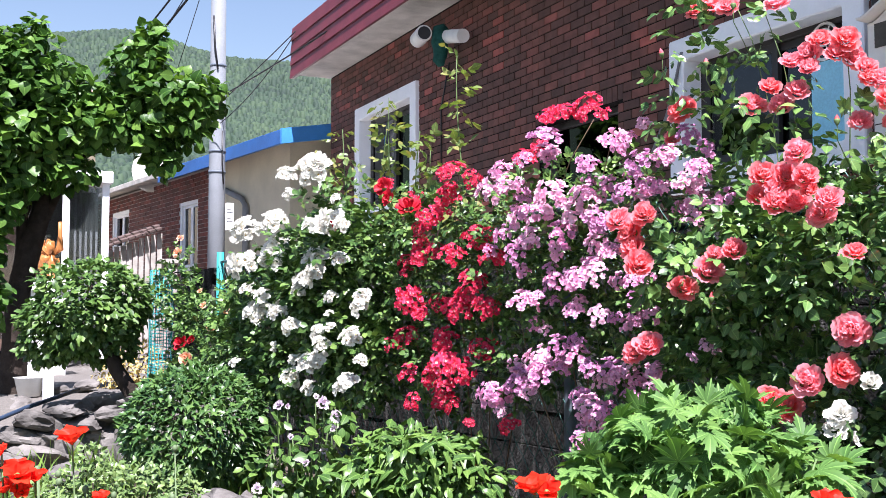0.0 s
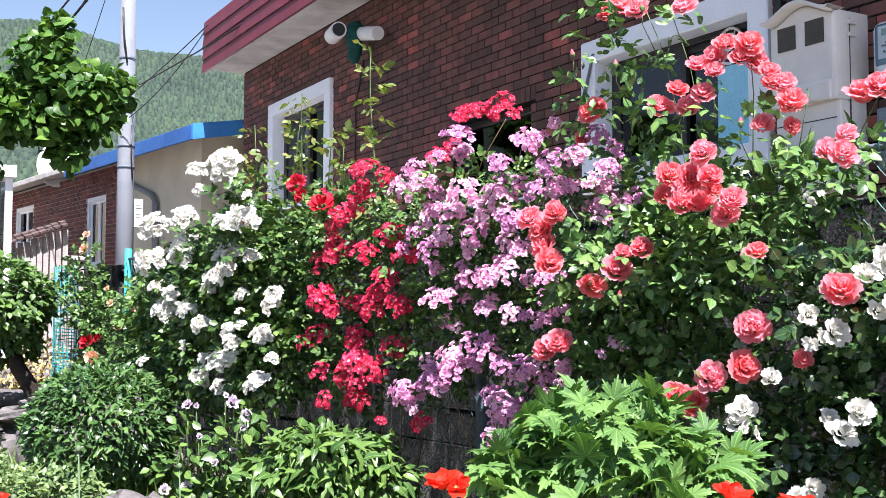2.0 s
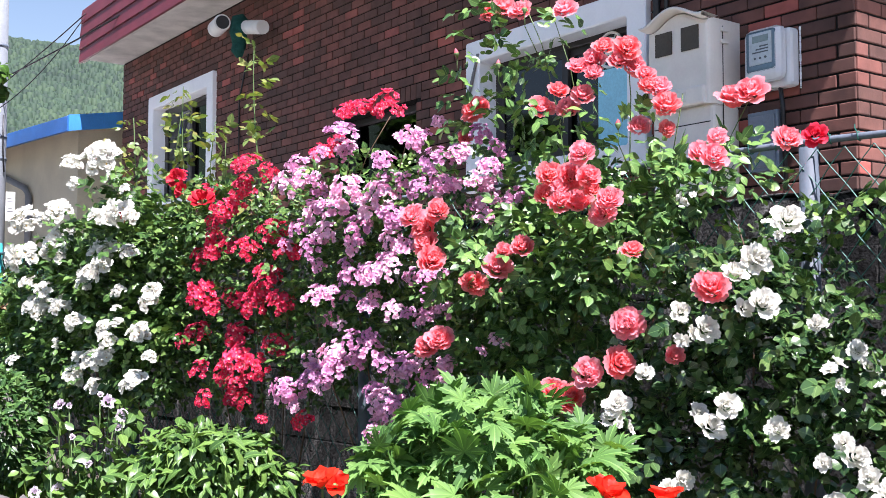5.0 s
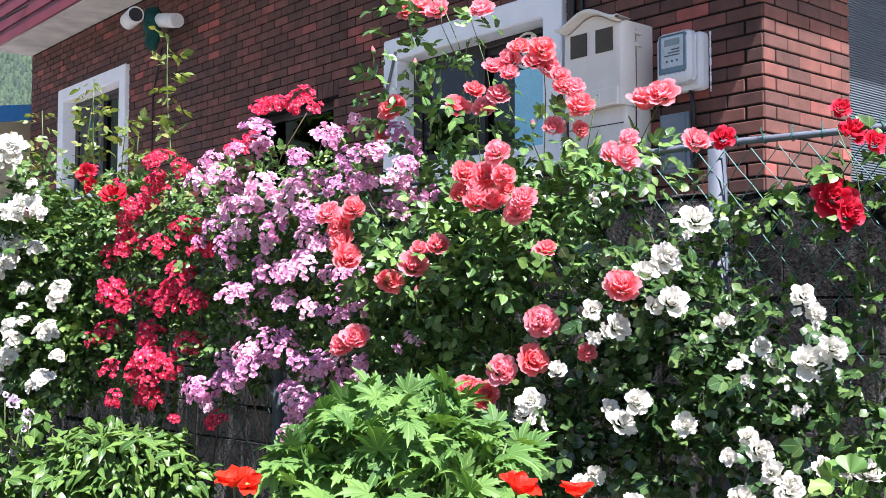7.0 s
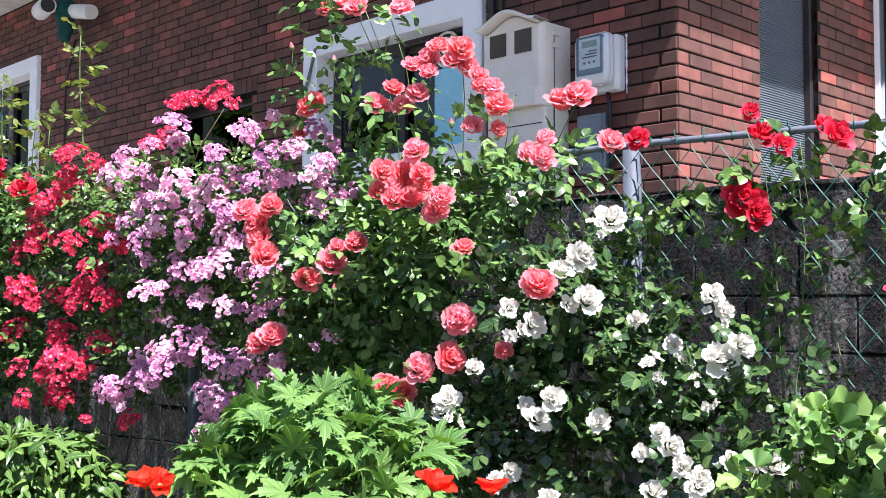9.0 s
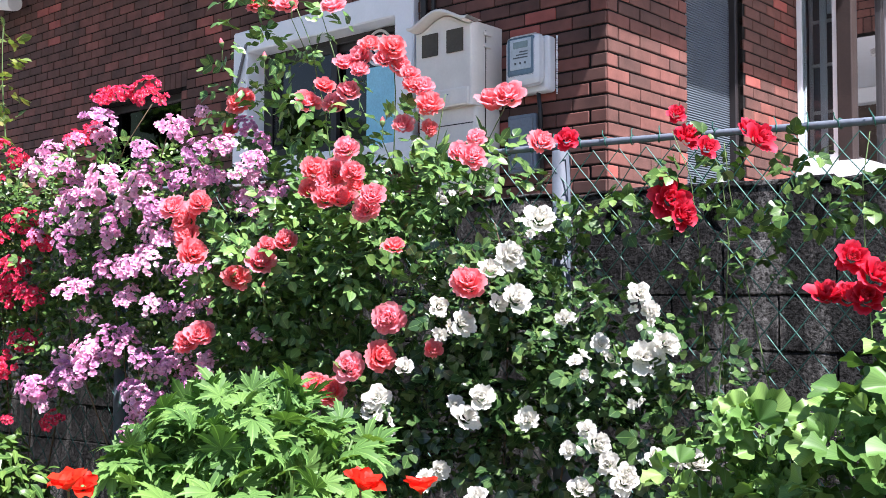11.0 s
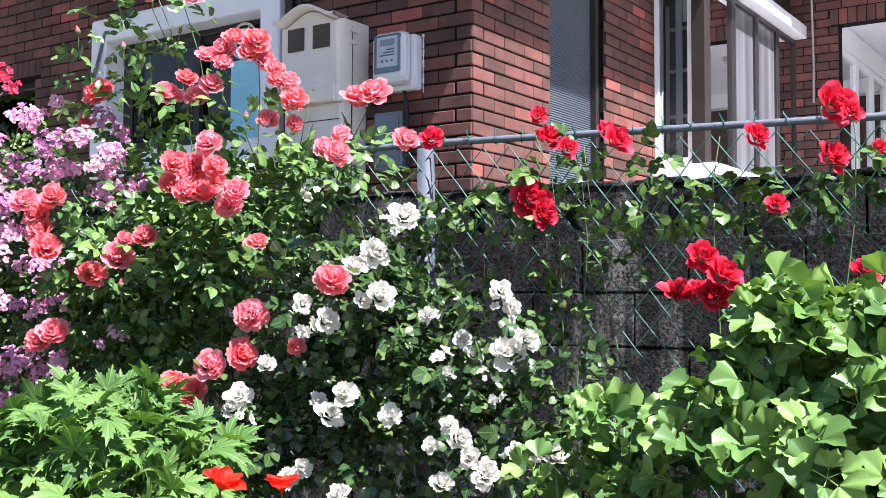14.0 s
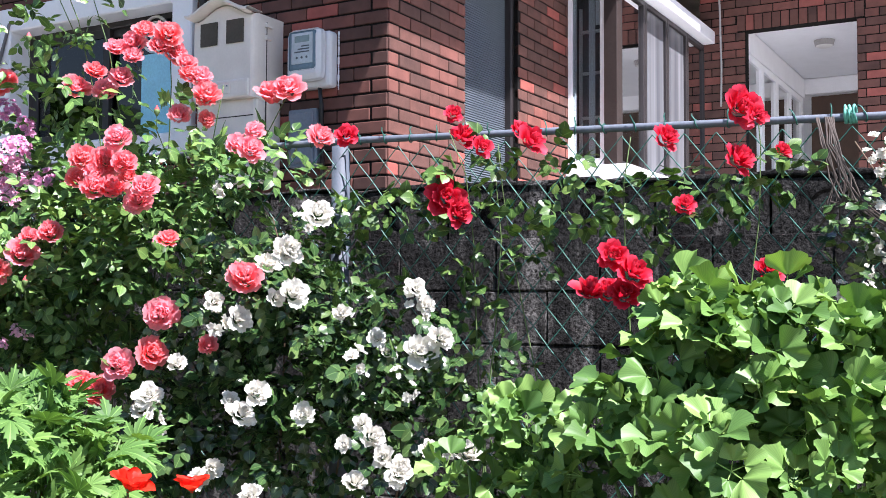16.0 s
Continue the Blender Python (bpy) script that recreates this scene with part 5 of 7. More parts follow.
# ---- roses on the fence: along the fence, height, radius ----
CORAL_BLOOMS_A = [(1.150, 2.720, 0.049, 0.34), (1.060, 2.720, 0.054, 0.34), (0.970, 2.680, 0.037, 0.34), (0.760, 2.650, 0.039, 0.34), (1.230, 2.340, 0.053, 0.34), (1.280, 2.230, 0.029, 0.34), (0.070, 2.230, 0.050, 0.34), (0.010, 2.230, 0.045, 0.34), (-0.110, 2.070, 0.038, 0.34), (1.310, 1.910, 0.045, 0.58), (1.200, 1.920, 0.040, 0.58), (1.280, 1.860, 0.048, 0.58), (1.260, 1.800, 0.051, 0.58), (1.200, 1.740, 0.053, 0.58), (0.760, 1.770, 0.037, 0.58), (0.850, 1.700, 0.048, 0.58), (0.830, 1.750, 0.026, 0.58), (0.990, 1.640, 0.041, 0.58), (0.300, 1.740, 0.032, 0.58), (1.170, 1.440, 0.059, 0.58), (1.230, 1.410, 0.042, 0.58)]
CORAL_BLOOMS_B = [(0.010, 1.620, 0.047, 0.58), (0.320, 1.500, 0.052, 0.58), (0.340, 1.380, 0.062, 0.58), (0.470, 1.340, 0.042, 0.58), (0.560, 1.260, 0.055, 0.58), (0.620, 1.280, 0.040, 0.58), (0.150, 1.410, 0.026, 0.58), (0.590, 2.477, 0.035, 0.34), (0.464, 2.445, 0.038, 0.37), (0.631, 2.429, 0.039, 0.34), (0.667, 2.413, 0.032, 0.37), (0.616, 2.386, 0.030, 0.34), (0.498, 2.407, 0.034, 0.37), (0.458, 2.390, 0.039, 0.34), (0.395, 2.342, 0.029, 0.37), (0.798, 2.354, 0.035, 0.34), (0.660, 2.314, 0.037, 0.37), (0.867, 2.300, 0.041, 0.34), (0.730, 2.274, 0.041, 0.37), (1.179, 2.341, 0.029, 0.34), (0.377, 2.298, 0.030, 0.37)]
CORAL_BLOOMS_C = [(0.345, 2.295, 0.034, 0.34), (0.304, 2.231, 0.043, 0.37), (0.431, 2.173, 0.034, 0.34), (0.313, 2.141, 0.025, 0.37), (0.491, 2.059, 0.039, 0.58), (0.618, 2.000, 0.040, 0.61), (0.547, 1.985, 0.043, 0.58), (0.436, 1.977, 0.035, 0.61), (0.639, 1.937, 0.037, 0.58), (0.556, 1.904, 0.036, 0.61), (0.511, 1.914, 0.043, 0.58), (0.357, 1.901, 0.039, 0.61), (0.412, 1.856, 0.037, 0.58), (0.019, 2.009, 0.032, 0.61), (-0.016, 2.053, 0.027, 0.58), (-0.032, 1.991, 0.034, 0.61), (0.577, 1.955, 0.030, 0.58), (0.432, 1.932, 0.026, 0.61)]
CORAL_BLOOMS = [(x, z, min(r, 0.046), d) for x, z, r, d in CORAL_BLOOMS_A + CORAL_BLOOMS_B + CORAL_BLOOMS_C]
RED_TRUSSES_A = [(1.89, 2.40, 0.074, 0.34), (1.77, 2.42, 0.085, 0.34), (1.71, 2.38, 0.072, 0.34), (2.00, 2.41, 0.057, 0.34), (2.25, 2.26, 0.066, 0.34), (2.12, 2.29, 0.051, 0.34), (2.74, 2.24, 0.085, 0.34), (2.62, 2.20, 0.063, 0.34), (2.91, 2.13, 0.087, 0.34), (2.81, 2.16, 0.065, 0.34), (3.03, 2.05, 0.082, 0.34), (3.12, 1.99, 0.068, 0.34), (3.16, 1.92, 0.063, 0.34), (3.14, 1.84, 0.088, 0.34), (3.03, 1.87, 0.059, 0.34), (2.67, 1.91, 0.084, 0.34), (2.54, 1.92, 0.062, 0.34), (2.74, 1.82, 0.085, 0.34), (2.46, 1.81, 0.075, 0.34), (3.35, 1.82, 0.062, 0.34), (3.33, 1.76, 0.059, 0.34), (3.20, 1.61, 0.091, 0.34), (3.14, 1.54, 0.068, 0.34)]
RED_TRUSSES_B = [(2.62, 1.69, 0.077, 0.34), (2.68, 1.62, 0.070, 0.34), (2.87, 1.56, 0.087, 0.34), (2.72, 1.55, 0.085, 0.34), (2.51, 1.56, 0.075, 0.34), (3.00, 1.60, 0.059, 0.34), (3.28, 1.40, 0.092, 0.34), (2.96, 1.40, 0.088, 0.34), (3.45, 1.36, 0.063, 0.34), (2.86, 1.28, 0.104, 0.34), (2.71, 1.25, 0.085, 0.34), (2.61, 1.36, 0.083, 0.34), (2.94, 1.21, 0.073, 0.34), (2.81, 1.17, 0.072, 0.34), (3.22, 1.22, 0.064, 0.34), (2.95, 1.10, 0.076, 0.34), (2.78, 1.08, 0.066, 0.34), (3.16, 1.07, 0.061, 0.34), (2.32, 1.02, 0.060, 0.34), (2.62, 1.01, 0.035, 0.34), (3.79, 2.31, 0.057, 0.20), (3.49, 2.18, 0.080, 0.20)]
RED_TRUSSES = RED_TRUSSES_A + RED_TRUSSES_B
LILAC_TRUSSES_A = [(1.93, 2.28, 0.086, 0.40), (2.04, 2.25, 0.063, 0.40), (1.59, 2.23, 0.079, 0.40), (1.65, 2.14, 0.059, 0.40), (1.49, 2.24, 0.046, 0.40), (1.32, 2.11, 0.067, 0.40), (1.22, 2.13, 0.060, 0.40), (1.10, 2.15, 0.043, 0.40), (1.32, 2.02, 0.056, 0.40), (1.17, 2.02, 0.065, 0.40), (1.07, 2.06, 0.059, 0.40), (1.14, 1.95, 0.049, 0.40), (1.09, 1.88, 0.043, 0.40), (2.33, 2.20, 0.066, 0.40), (2.40, 2.11, 0.080, 0.40), (2.25, 2.12, 0.059, 0.40), (1.88, 2.03, 0.086, 0.40), (1.73, 2.01, 0.083, 0.40), (2.00, 1.97, 0.075, 0.40), (1.81, 1.93, 0.085, 0.40), (1.65, 1.91, 0.071, 0.40)]
LILAC_TRUSSES_B = [(2.20, 1.96, 0.071, 0.40), (2.27, 1.90, 0.052, 0.40), (2.07, 1.87, 0.063, 0.40), (1.87, 1.87, 0.073, 0.40), (1.69, 1.82, 0.065, 0.40), (1.62, 1.78, 0.059, 0.40), (1.49, 2.02, 0.055, 0.40), (1.41, 2.05, 0.045, 0.40), (2.16, 1.80, 0.071, 0.40), (1.93, 1.80, 0.056, 0.40), (1.90, 1.67, 0.056, 0.40), (1.73, 1.67, 0.072, 0.40), (1.62, 1.69, 0.059, 0.40), (1.45, 1.66, 0.046, 0.40), (1.43, 1.59, 0.045, 0.40), (2.07, 1.57, 0.076, 0.40), (2.01, 1.60, 0.050, 0.40), (1.76, 1.54, 0.055, 0.40), (1.63, 1.53, 0.054, 0.40), (1.48, 1.52, 0.034, 0.40), (2.04, 1.46, 0.038, 0.40)]
LILAC_TRUSSES_C = [(1.87, 1.40, 0.056, 0.40), (1.79, 1.35, 0.072, 0.40), (1.99, 1.33, 0.072, 0.40), (1.96, 1.27, 0.074, 0.40), (1.72, 1.31, 0.052, 0.40), (1.58, 1.31, 0.058, 0.40), (1.52, 1.29, 0.046, 0.40), (1.35, 1.31, 0.050, 0.40), (1.30, 1.26, 0.040, 0.40), (1.32, 1.21, 0.044, 0.40), (1.44, 1.22, 0.034, 0.40), (2.20, 1.23, 0.075, 0.40), (2.33, 1.17, 0.066, 0.40), (2.40, 1.13, 0.080, 0.40), (2.06, 1.18, 0.045, 0.40), (1.79, 1.19, 0.048, 0.40), (1.72, 1.14, 0.072, 0.40), (1.64, 1.10, 0.082, 0.40), (1.57, 1.14, 0.046, 0.40), (1.09, 1.38, 0.026, 0.40), (1.70, 1.01, 0.057, 0.40)]
LILAC_TRUSSES = LILAC_TRUSSES_A + LILAC_TRUSSES_B + LILAC_TRUSSES_C
WHITE_FAR_A = [(4.110, 1.240, 0.051, 0.52), (3.870, 1.260, 0.053, 0.52), (3.510, 1.140, 0.060, 0.52), (4.270, 1.140, 0.052, 0.52), (4.080, 1.090, 0.043, 0.52), (5.090, 1.200, 0.035, 0.52), (4.310, 1.250, 0.035, 0.52), (3.350, 1.290, 0.028, 0.52), (4.136, 2.386, 0.090, 0.52), (3.865, 2.384, 0.058, 0.56), (4.296, 2.375, 0.055, 0.52), (4.222, 2.263, 0.033, 0.56), (4.978, 2.080, 0.079, 0.52), (5.046, 2.056, 0.046, 0.56), (4.628, 2.120, 0.070, 0.52), (4.680, 2.082, 0.038, 0.56)]
WHITE_FAR_B = [(4.647, 1.964, 0.070, 0.52), (4.890, 1.847, 0.084, 0.56), (4.834, 1.882, 0.055, 0.52), (4.552, 1.846, 0.037, 0.56), (5.034, 1.694, 0.046, 0.52), (4.611, 1.644, 0.044, 0.56), (4.616, 1.588, 0.031, 0.52), (3.903, 2.017, 0.072, 0.56), (3.823, 2.069, 0.066, 0.52), (3.595, 2.030, 0.042, 0.56), (3.730, 2.190, 0.026, 0.52), (4.057, 1.861, 0.059, 0.56), (3.944, 1.871, 0.049, 0.52), (3.690, 1.837, 0.042, 0.56), (3.955, 1.774, 0.061, 0.52), (4.002, 1.735, 0.050, 0.56)]
WHITE_FAR_C = [(4.266, 1.725, 0.057, 0.52), (4.263, 1.667, 0.036, 0.56), (4.927, 1.531, 0.075, 0.52), (4.658, 1.553, 0.047, 0.56), (4.514, 1.539, 0.050, 0.52), (4.172, 1.456, 0.045, 0.56), (3.952, 1.432, 0.038, 0.52), (3.700, 1.464, 0.025, 0.56), (3.610, 1.397, 0.053, 0.52), (3.779, 1.356, 0.040, 0.56), (3.417, 1.615, 0.043, 0.52), (3.288, 1.569, 0.037, 0.56), (3.783, 1.635, 0.031, 0.52), (3.695, 1.533, 0.022, 0.56), (4.556, 1.330, 0.025, 0.52)]
WHITE_FAR = WHITE_FAR_A + WHITE_FAR_B + WHITE_FAR_C
WHITE_NEAR_A = [(-0.24, 1.80, 0.045, 0.63), (-0.21, 1.76, 0.028, 0.63), (-0.19, 1.69, 0.047, 0.63), (-0.09, 1.66, 0.040, 0.63), (-0.16, 1.68, 0.031, 0.63), (-0.20, 1.57, 0.045, 0.63), (-0.14, 1.55, 0.028, 0.63), (-0.35, 1.51, 0.025, 0.63), (-0.51, 1.58, 0.032, 0.50), (-0.53, 1.53, 0.028, 0.50), (-0.49, 1.51, 0.033, 0.50), (-0.40, 1.44, 0.028, 0.50), (-0.42, 1.40, 0.028, 0.50), (-0.52, 1.40, 0.047, 0.50), (-0.58, 1.44, 0.036, 0.50), (-0.37, 1.37, 0.036, 0.63), (-0.45, 1.33, 0.020, 0.50), (-0.50, 1.28, 0.026, 0.50), (0.10, 1.54, 0.033, 0.63), (0.09, 1.47, 0.039, 0.63), (0.01, 1.49, 0.039, 0.63), (0.22, 1.36, 0.030, 0.63)]
WHITE_NEAR_B = [(0.31, 1.26, 0.041, 0.63), (0.33, 1.22, 0.036, 0.63), (0.30, 1.17, 0.034, 0.63), (0.05, 1.25, 0.030, 0.63), (-0.02, 1.22, 0.042, 0.63), (-0.08, 1.28, 0.037, 0.63), (-0.21, 1.22, 0.034, 0.63), (-0.39, 1.20, 0.028, 0.63), (-0.45, 1.17, 0.035, 0.63), (-0.34, 1.14, 0.024, 0.63), (-0.48, 1.12, 0.031, 0.63), (-0.51, 1.07, 0.039, 0.63), (-0.39, 1.05, 0.036, 0.63), (0.12, 1.02, 0.034, 0.63), (0.07, 1.05, 0.030, 0.63), (-0.05, 0.99, 0.033, 0.63), (-0.62, 1.15, 0.027, 0.63), (-0.66, 1.14, 0.031, 0.63), (-0.72, 1.15, 0.034, 0.63), (0.03, 1.86, 0.024, 0.63), (-0.51, 1.09, 0.027, 0.63)]
WHITE_NEAR = WHITE_NEAR_A + WHITE_NEAR_B
WHITE_END = [(-1.74, 1.97, 0.038, 0.16), (-1.74, 1.91, 0.034, 0.16), (-1.71, 1.94, 0.025, 0.16), (-1.72, 1.70, 0.030, 0.16), (-1.74, 1.78, 0.034, 0.16), (-1.69, 1.70, 0.018, 0.16), (-1.64, 1.57, 0.029, 0.16), (-1.70, 1.57, 0.029, 0.16), (-1.67, 1.53, 0.027, 0.16), (-1.61, 1.56, 0.020, 0.16), (-1.74, 1.66, 0.022, 0.16), (-1.66, 1.50, 0.020, 0.16), (-1.71, 1.63, 0.018, 0.16)]
DARK_RED = [(-0.52, 2.08, 0.052, 0.18), (-0.50, 2.14, 0.031, 0.18), (-0.59, 2.03, 0.035, 0.18), (-0.72, 2.08, 0.039, 0.18), (-0.78, 2.04, 0.050, 0.18), (-1.18, 2.03, 0.041, 0.18), (-1.39, 2.11, 0.060, 0.18), (-1.43, 2.08, 0.034, 0.18), (-1.39, 1.96, 0.049, 0.18), (-1.50, 1.97, 0.027, 0.18), (-1.22, 1.83, 0.032, 0.18), (-0.49, 1.87, 0.067, 0.18), (-0.54, 1.82, 0.046, 0.18), (-1.08, 1.67, 0.043, 0.45), (-1.14, 1.63, 0.047, 0.45), (-1.00, 1.59, 0.052, 0.45), (-1.05, 1.58, 0.047, 0.45), (-1.11, 1.57, 0.045, 0.45), (-1.48, 1.63, 0.038, 0.45), (-0.12, 2.09, 0.039, 0.18)]
PEACH_SMALL = [(5.53, 1.94, 0.041, 0.38), (6.20, 1.45, 0.058, 0.38), (5.90, 1.57, 0.039, 0.38), (5.79, 1.53, 0.030, 0.38), (6.59, 1.19, 0.061, 0.38), (6.39, 1.61, 0.032, 0.38), (7.09, 2.06, 0.059, 0.38), (6.99, 2.18, 0.039, 0.38), (5.63, 1.69, 0.029, 0.38), (6.33, 1.72, 0.027, 0.38)]
RED_SMALL = [(6.77, 1.31, 0.071, 0.45), (6.48, 1.34, 0.041, 0.45), (3.89, 2.06, 0.047, 0.45), (3.37, 2.25, 0.053, 0.45), (3.09, 2.13, 0.067, 0.45), (3.20, 2.16, 0.045, 0.45)]
WHITE_FAR_MASS = [(4.48, 0.25, 1.96, 0.61, 0.30, 0.22), (5.07, 0.25, 1.64, 0.60, 0.30, 0.35), (4.29, 0.25, 1.63, 0.69, 0.30, 0.39), (3.97, 0.25, 1.93, 0.43, 0.30, 0.24), (5.60, 0.25, 1.32, 0.57, 0.30, 0.31), (4.63, 0.25, 1.23, 0.83, 0.30, 0.33), (3.89, 0.25, 1.32, 0.38, 0.30, 0.34), (4.06, 0.25, 2.18, 0.26, 0.30, 0.17)]
WHITE_THIN_MASS = [(6.16, 0.20, 1.26, 0.58, 0.16, 0.31), (6.90, 0.20, 1.38, 0.51, 0.16, 0.34), (7.44, 0.20, 1.81, 0.36, 0.16, 0.31), (7.18, 0.20, 1.59, 0.43, 0.16, 0.30), (6.64, 0.20, 1.11, 0.64, 0.16, 0.19), (5.92, 0.20, 1.52, 0.44, 0.16, 0.26)]
RED_MASS = [(3.35, 0.12, 1.98, 0.44, 0.22, 0.28), (3.47, 0.12, 1.55, 0.42, 0.22, 0.39), (3.11, 0.12, 1.31, 0.39, 0.22, 0.34), (2.87, 0.12, 1.72, 0.34, 0.22, 0.32), (3.80, 0.12, 1.77, 0.37, 0.22, 0.44), (2.78, 0.12, 2.01, 0.29, 0.22, 0.17), (3.85, 0.12, 1.29, 0.43, 0.22, 0.31)]
LILAC_MASS = [(2.26, 0.12, 2.00, 0.46, 0.26, 0.27), (1.70, 0.12, 2.02, 0.36, 0.26, 0.19), (2.10, 0.12, 1.60, 0.52, 0.26, 0.29), (1.78, 0.12, 1.40, 0.40, 0.26, 0.22), (2.40, 0.12, 1.33, 0.35, 0.26, 0.22), (1.93, 0.12, 1.80, 0.42, 0.26, 0.26), (1.45, 0.12, 2.12, 0.20, 0.26, 0.14), (2.58, 0.12, 1.74, 0.27, 0.26, 0.25)]
CORAL_MASS = [(0.98, 0.28, 1.70, 0.37, 0.26, 0.19), (0.78, 0.18, 1.85, 0.35, 0.26, 0.17), (0.48, 0.12, 1.94, 0.27, 0.26, 0.12), (0.26, 0.12, 2.00, 0.14, 0.26, 0.09), (1.15, 0.24, 1.51, 0.33, 0.26, 0.20), (0.85, 0.22, 1.42, 0.30, 0.26, 0.19), (1.35, 0.22, 1.57, 0.23, 0.26, 0.21), (0.56, 0.26, 1.65, 0.25, 0.26, 0.16), (1.04, 0.12, 2.00, 0.21, 0.26, 0.13), (0.50, 0.20, 1.79, 0.20, 0.26, 0.12), (1.40, 0.20, 1.32, 0.26, 0.26, 0.16), (1.03, 0.20, 1.31, 0.26, 0.26, 0.15)]
CORAL_TOP = [(1.07, 0.25, 2.55, 0.18, 0.20, 0.15), (1.10, 0.25, 2.28, 0.17, 0.20, 0.15), (0.84, 0.25, 2.24, 0.17, 0.20, 0.11), (0.93, 0.25, 2.43, 0.11, 0.20, 0.11), (0.48, 0.25, 2.15, 0.12, 0.20, 0.08), (1.29, 0.25, 2.37, 0.10, 0.20, 0.11), (0.76, 0.25, 1.99, 0.16, 0.20, 0.10), (1.16, 0.25, 2.70, 0.12, 0.20, 0.13), (0.99, 0.25, 2.16, 0.17, 0.20, 0.11), (0.60, 0.25, 2.18, 0.08, 0.20, 0.10), (0.36, 0.25, 2.11, 0.09, 0.20, 0.08), (1.22, 0.25, 2.50, 0.08, 0.20, 0.13), (0.81, 0.25, 2.52, 0.07, 0.20, 0.08)]
WHITE_NEAR_MASS = [(0.19, 0.30, 1.50, 0.20, 0.25, 0.17), (-0.04, 0.30, 1.50, 0.23, 0.25, 0.15), (-0.01, 0.30, 1.32, 0.31, 0.25, 0.16), (-0.30, 0.30, 1.35, 0.21, 0.25, 0.12), (0.24, 0.30, 1.12, 0.27, 0.25, 0.17), (-0.14, 0.30, 1.11, 0.30, 0.25, 0.18), (-0.45, 0.30, 1.16, 0.20, 0.25, 0.16), (0.06, 0.30, 1.67, 0.15, 0.25, 0.11), (0.42, 0.30, 1.26, 0.17, 0.25, 0.18), (-0.38, 0.30, 1.50, 0.09, 0.25, 0.10), (0.47, 0.30, 1.03, 0.22, 0.25, 0.16), (-0.60, 0.30, 1.31, 0.12, 0.25, 0.10), (-0.01, 0.16, 1.65, 0.13, 0.14, 0.17), (-0.06, 0.20, 1.43, 0.13, 0.16, 0.15)]
TOP_VINES = [(-0.18, 0.05, 1.86, 0.15, 0.12, 0.05), (-0.42, 0.05, 1.85, 0.12, 0.12, 0.04), (-0.73, 0.05, 1.85, 0.15, 0.12, 0.04), (-1.05, 0.05, 1.85, 0.15, 0.12, 0.05), (-1.32, 0.05, 1.87, 0.13, 0.12, 0.07), (-1.47, 0.05, 1.88, 0.11, 0.12, 0.07), (-0.54, 0.05, 1.71, 0.06, 0.12, 0.11), (-0.73, 0.05, 1.69, 0.05, 0.12, 0.11), (-0.34, 0.05, 1.93, 0.06, 0.12, 0.06), (-0.62, 0.05, 1.99, 0.06, 0.12, 0.07), (-1.20, 0.05, 1.75, 0.10, 0.12, 0.05), (-0.52, 0.05, 1.57, 0.05, 0.12, 0.11), (-0.05, 0.05, 1.82, 0.11, 0.12, 0.06), (-0.30, 0.05, 1.83, 0.10, 0.12, 0.05), (-0.90, 0.05, 1.84, 0.11, 0.12, 0.04), (-1.19, 0.05, 1.86, 0.10, 0.12, 0.05), (0.02, 0.05, 1.94, 0.07, 0.12, 0.08), (-1.40, 0.05, 1.93, 0.08, 0.12, 0.05), (-0.45, 0.05, 1.98, 0.06, 0.12, 0.07), (-0.84, 0.05, 1.98, 0.07, 0.12, 0.07)]
RNG = random.Random(21)
ROSES = {
    "coral": [full_rose("rose_bloom", CORAL, 11 + i, (4, 6, 8, 9, 9, 8), 0.74 + 0.07 * i) for i in range(5)],
    "darkred": [full_rose("rose_bloom", RED, 31 + i, (3, 5, 6, 6, 5), 0.80 + 0.10 * i, 0.030) for i in range(4)],
    "white": [full_rose("rose_bloom", WHITE, 51 + i, (4, 6, 7, 7, 6), 0.80 + 0.10 * i, 0.042) for i in range(4)],
    "peach": [full_rose("rose_bloom", PEACH, 71 + i, (4, 5, 6), 0.85 + 0.15 * i) for i in range(3)],
    "red": [full_rose("rose_bloom", DEEP_RED, 91 + i, (4, 5, 6), 0.75 + 0.10 * i) for i in range(3)],
}
TRUSS_RED = [truss_mesh("red_truss", [CRIMSON, EYE_WHITE], i, 11, 0.40, 5, 24, 2, 0.1, frill=0.10) for i in range(5)]
TRUSS_LILAC = [truss_mesh("lilac_truss", [LILAC, EYE_WHITE], 30 + i, 15, 0.33, 5, 26, 2, 0.0, 0.75, 2, 2, 0.07) for i in range(6)]
TRUSS_WHITE = [truss_mesh("white_truss", [WHITE, EYE_YELLOW], 50 + i, 10, 0.58, 6, 22, 2, 0.0, 0.8, 3, 2, 0.05) for i in range(4)]
TRUSS_SMALL = [truss_mesh("white_spray", [WHITE, EYE_YELLOW], 70 + i, 3, 0.62, 6, 40, frill=0.15) for i in range(3)]


def rose_bush(label, foot, masses, per, leaf, mat=None, shape=OVATE):
    th = thing("rose_bush", label, "rose bush", FENCE @ Vector((foot, 0.15, 0)), group="climbing roses along the fence")
    P, D = in_mass(masses, per, (0.35, 1.0), FENCE, (0, 0.8, 0.3))
    join_leaves("foliage", pinnate(P, D, shape, leaf), mat or ROSE_LEAF, th, "glossy dark green rose leaves")
    return th


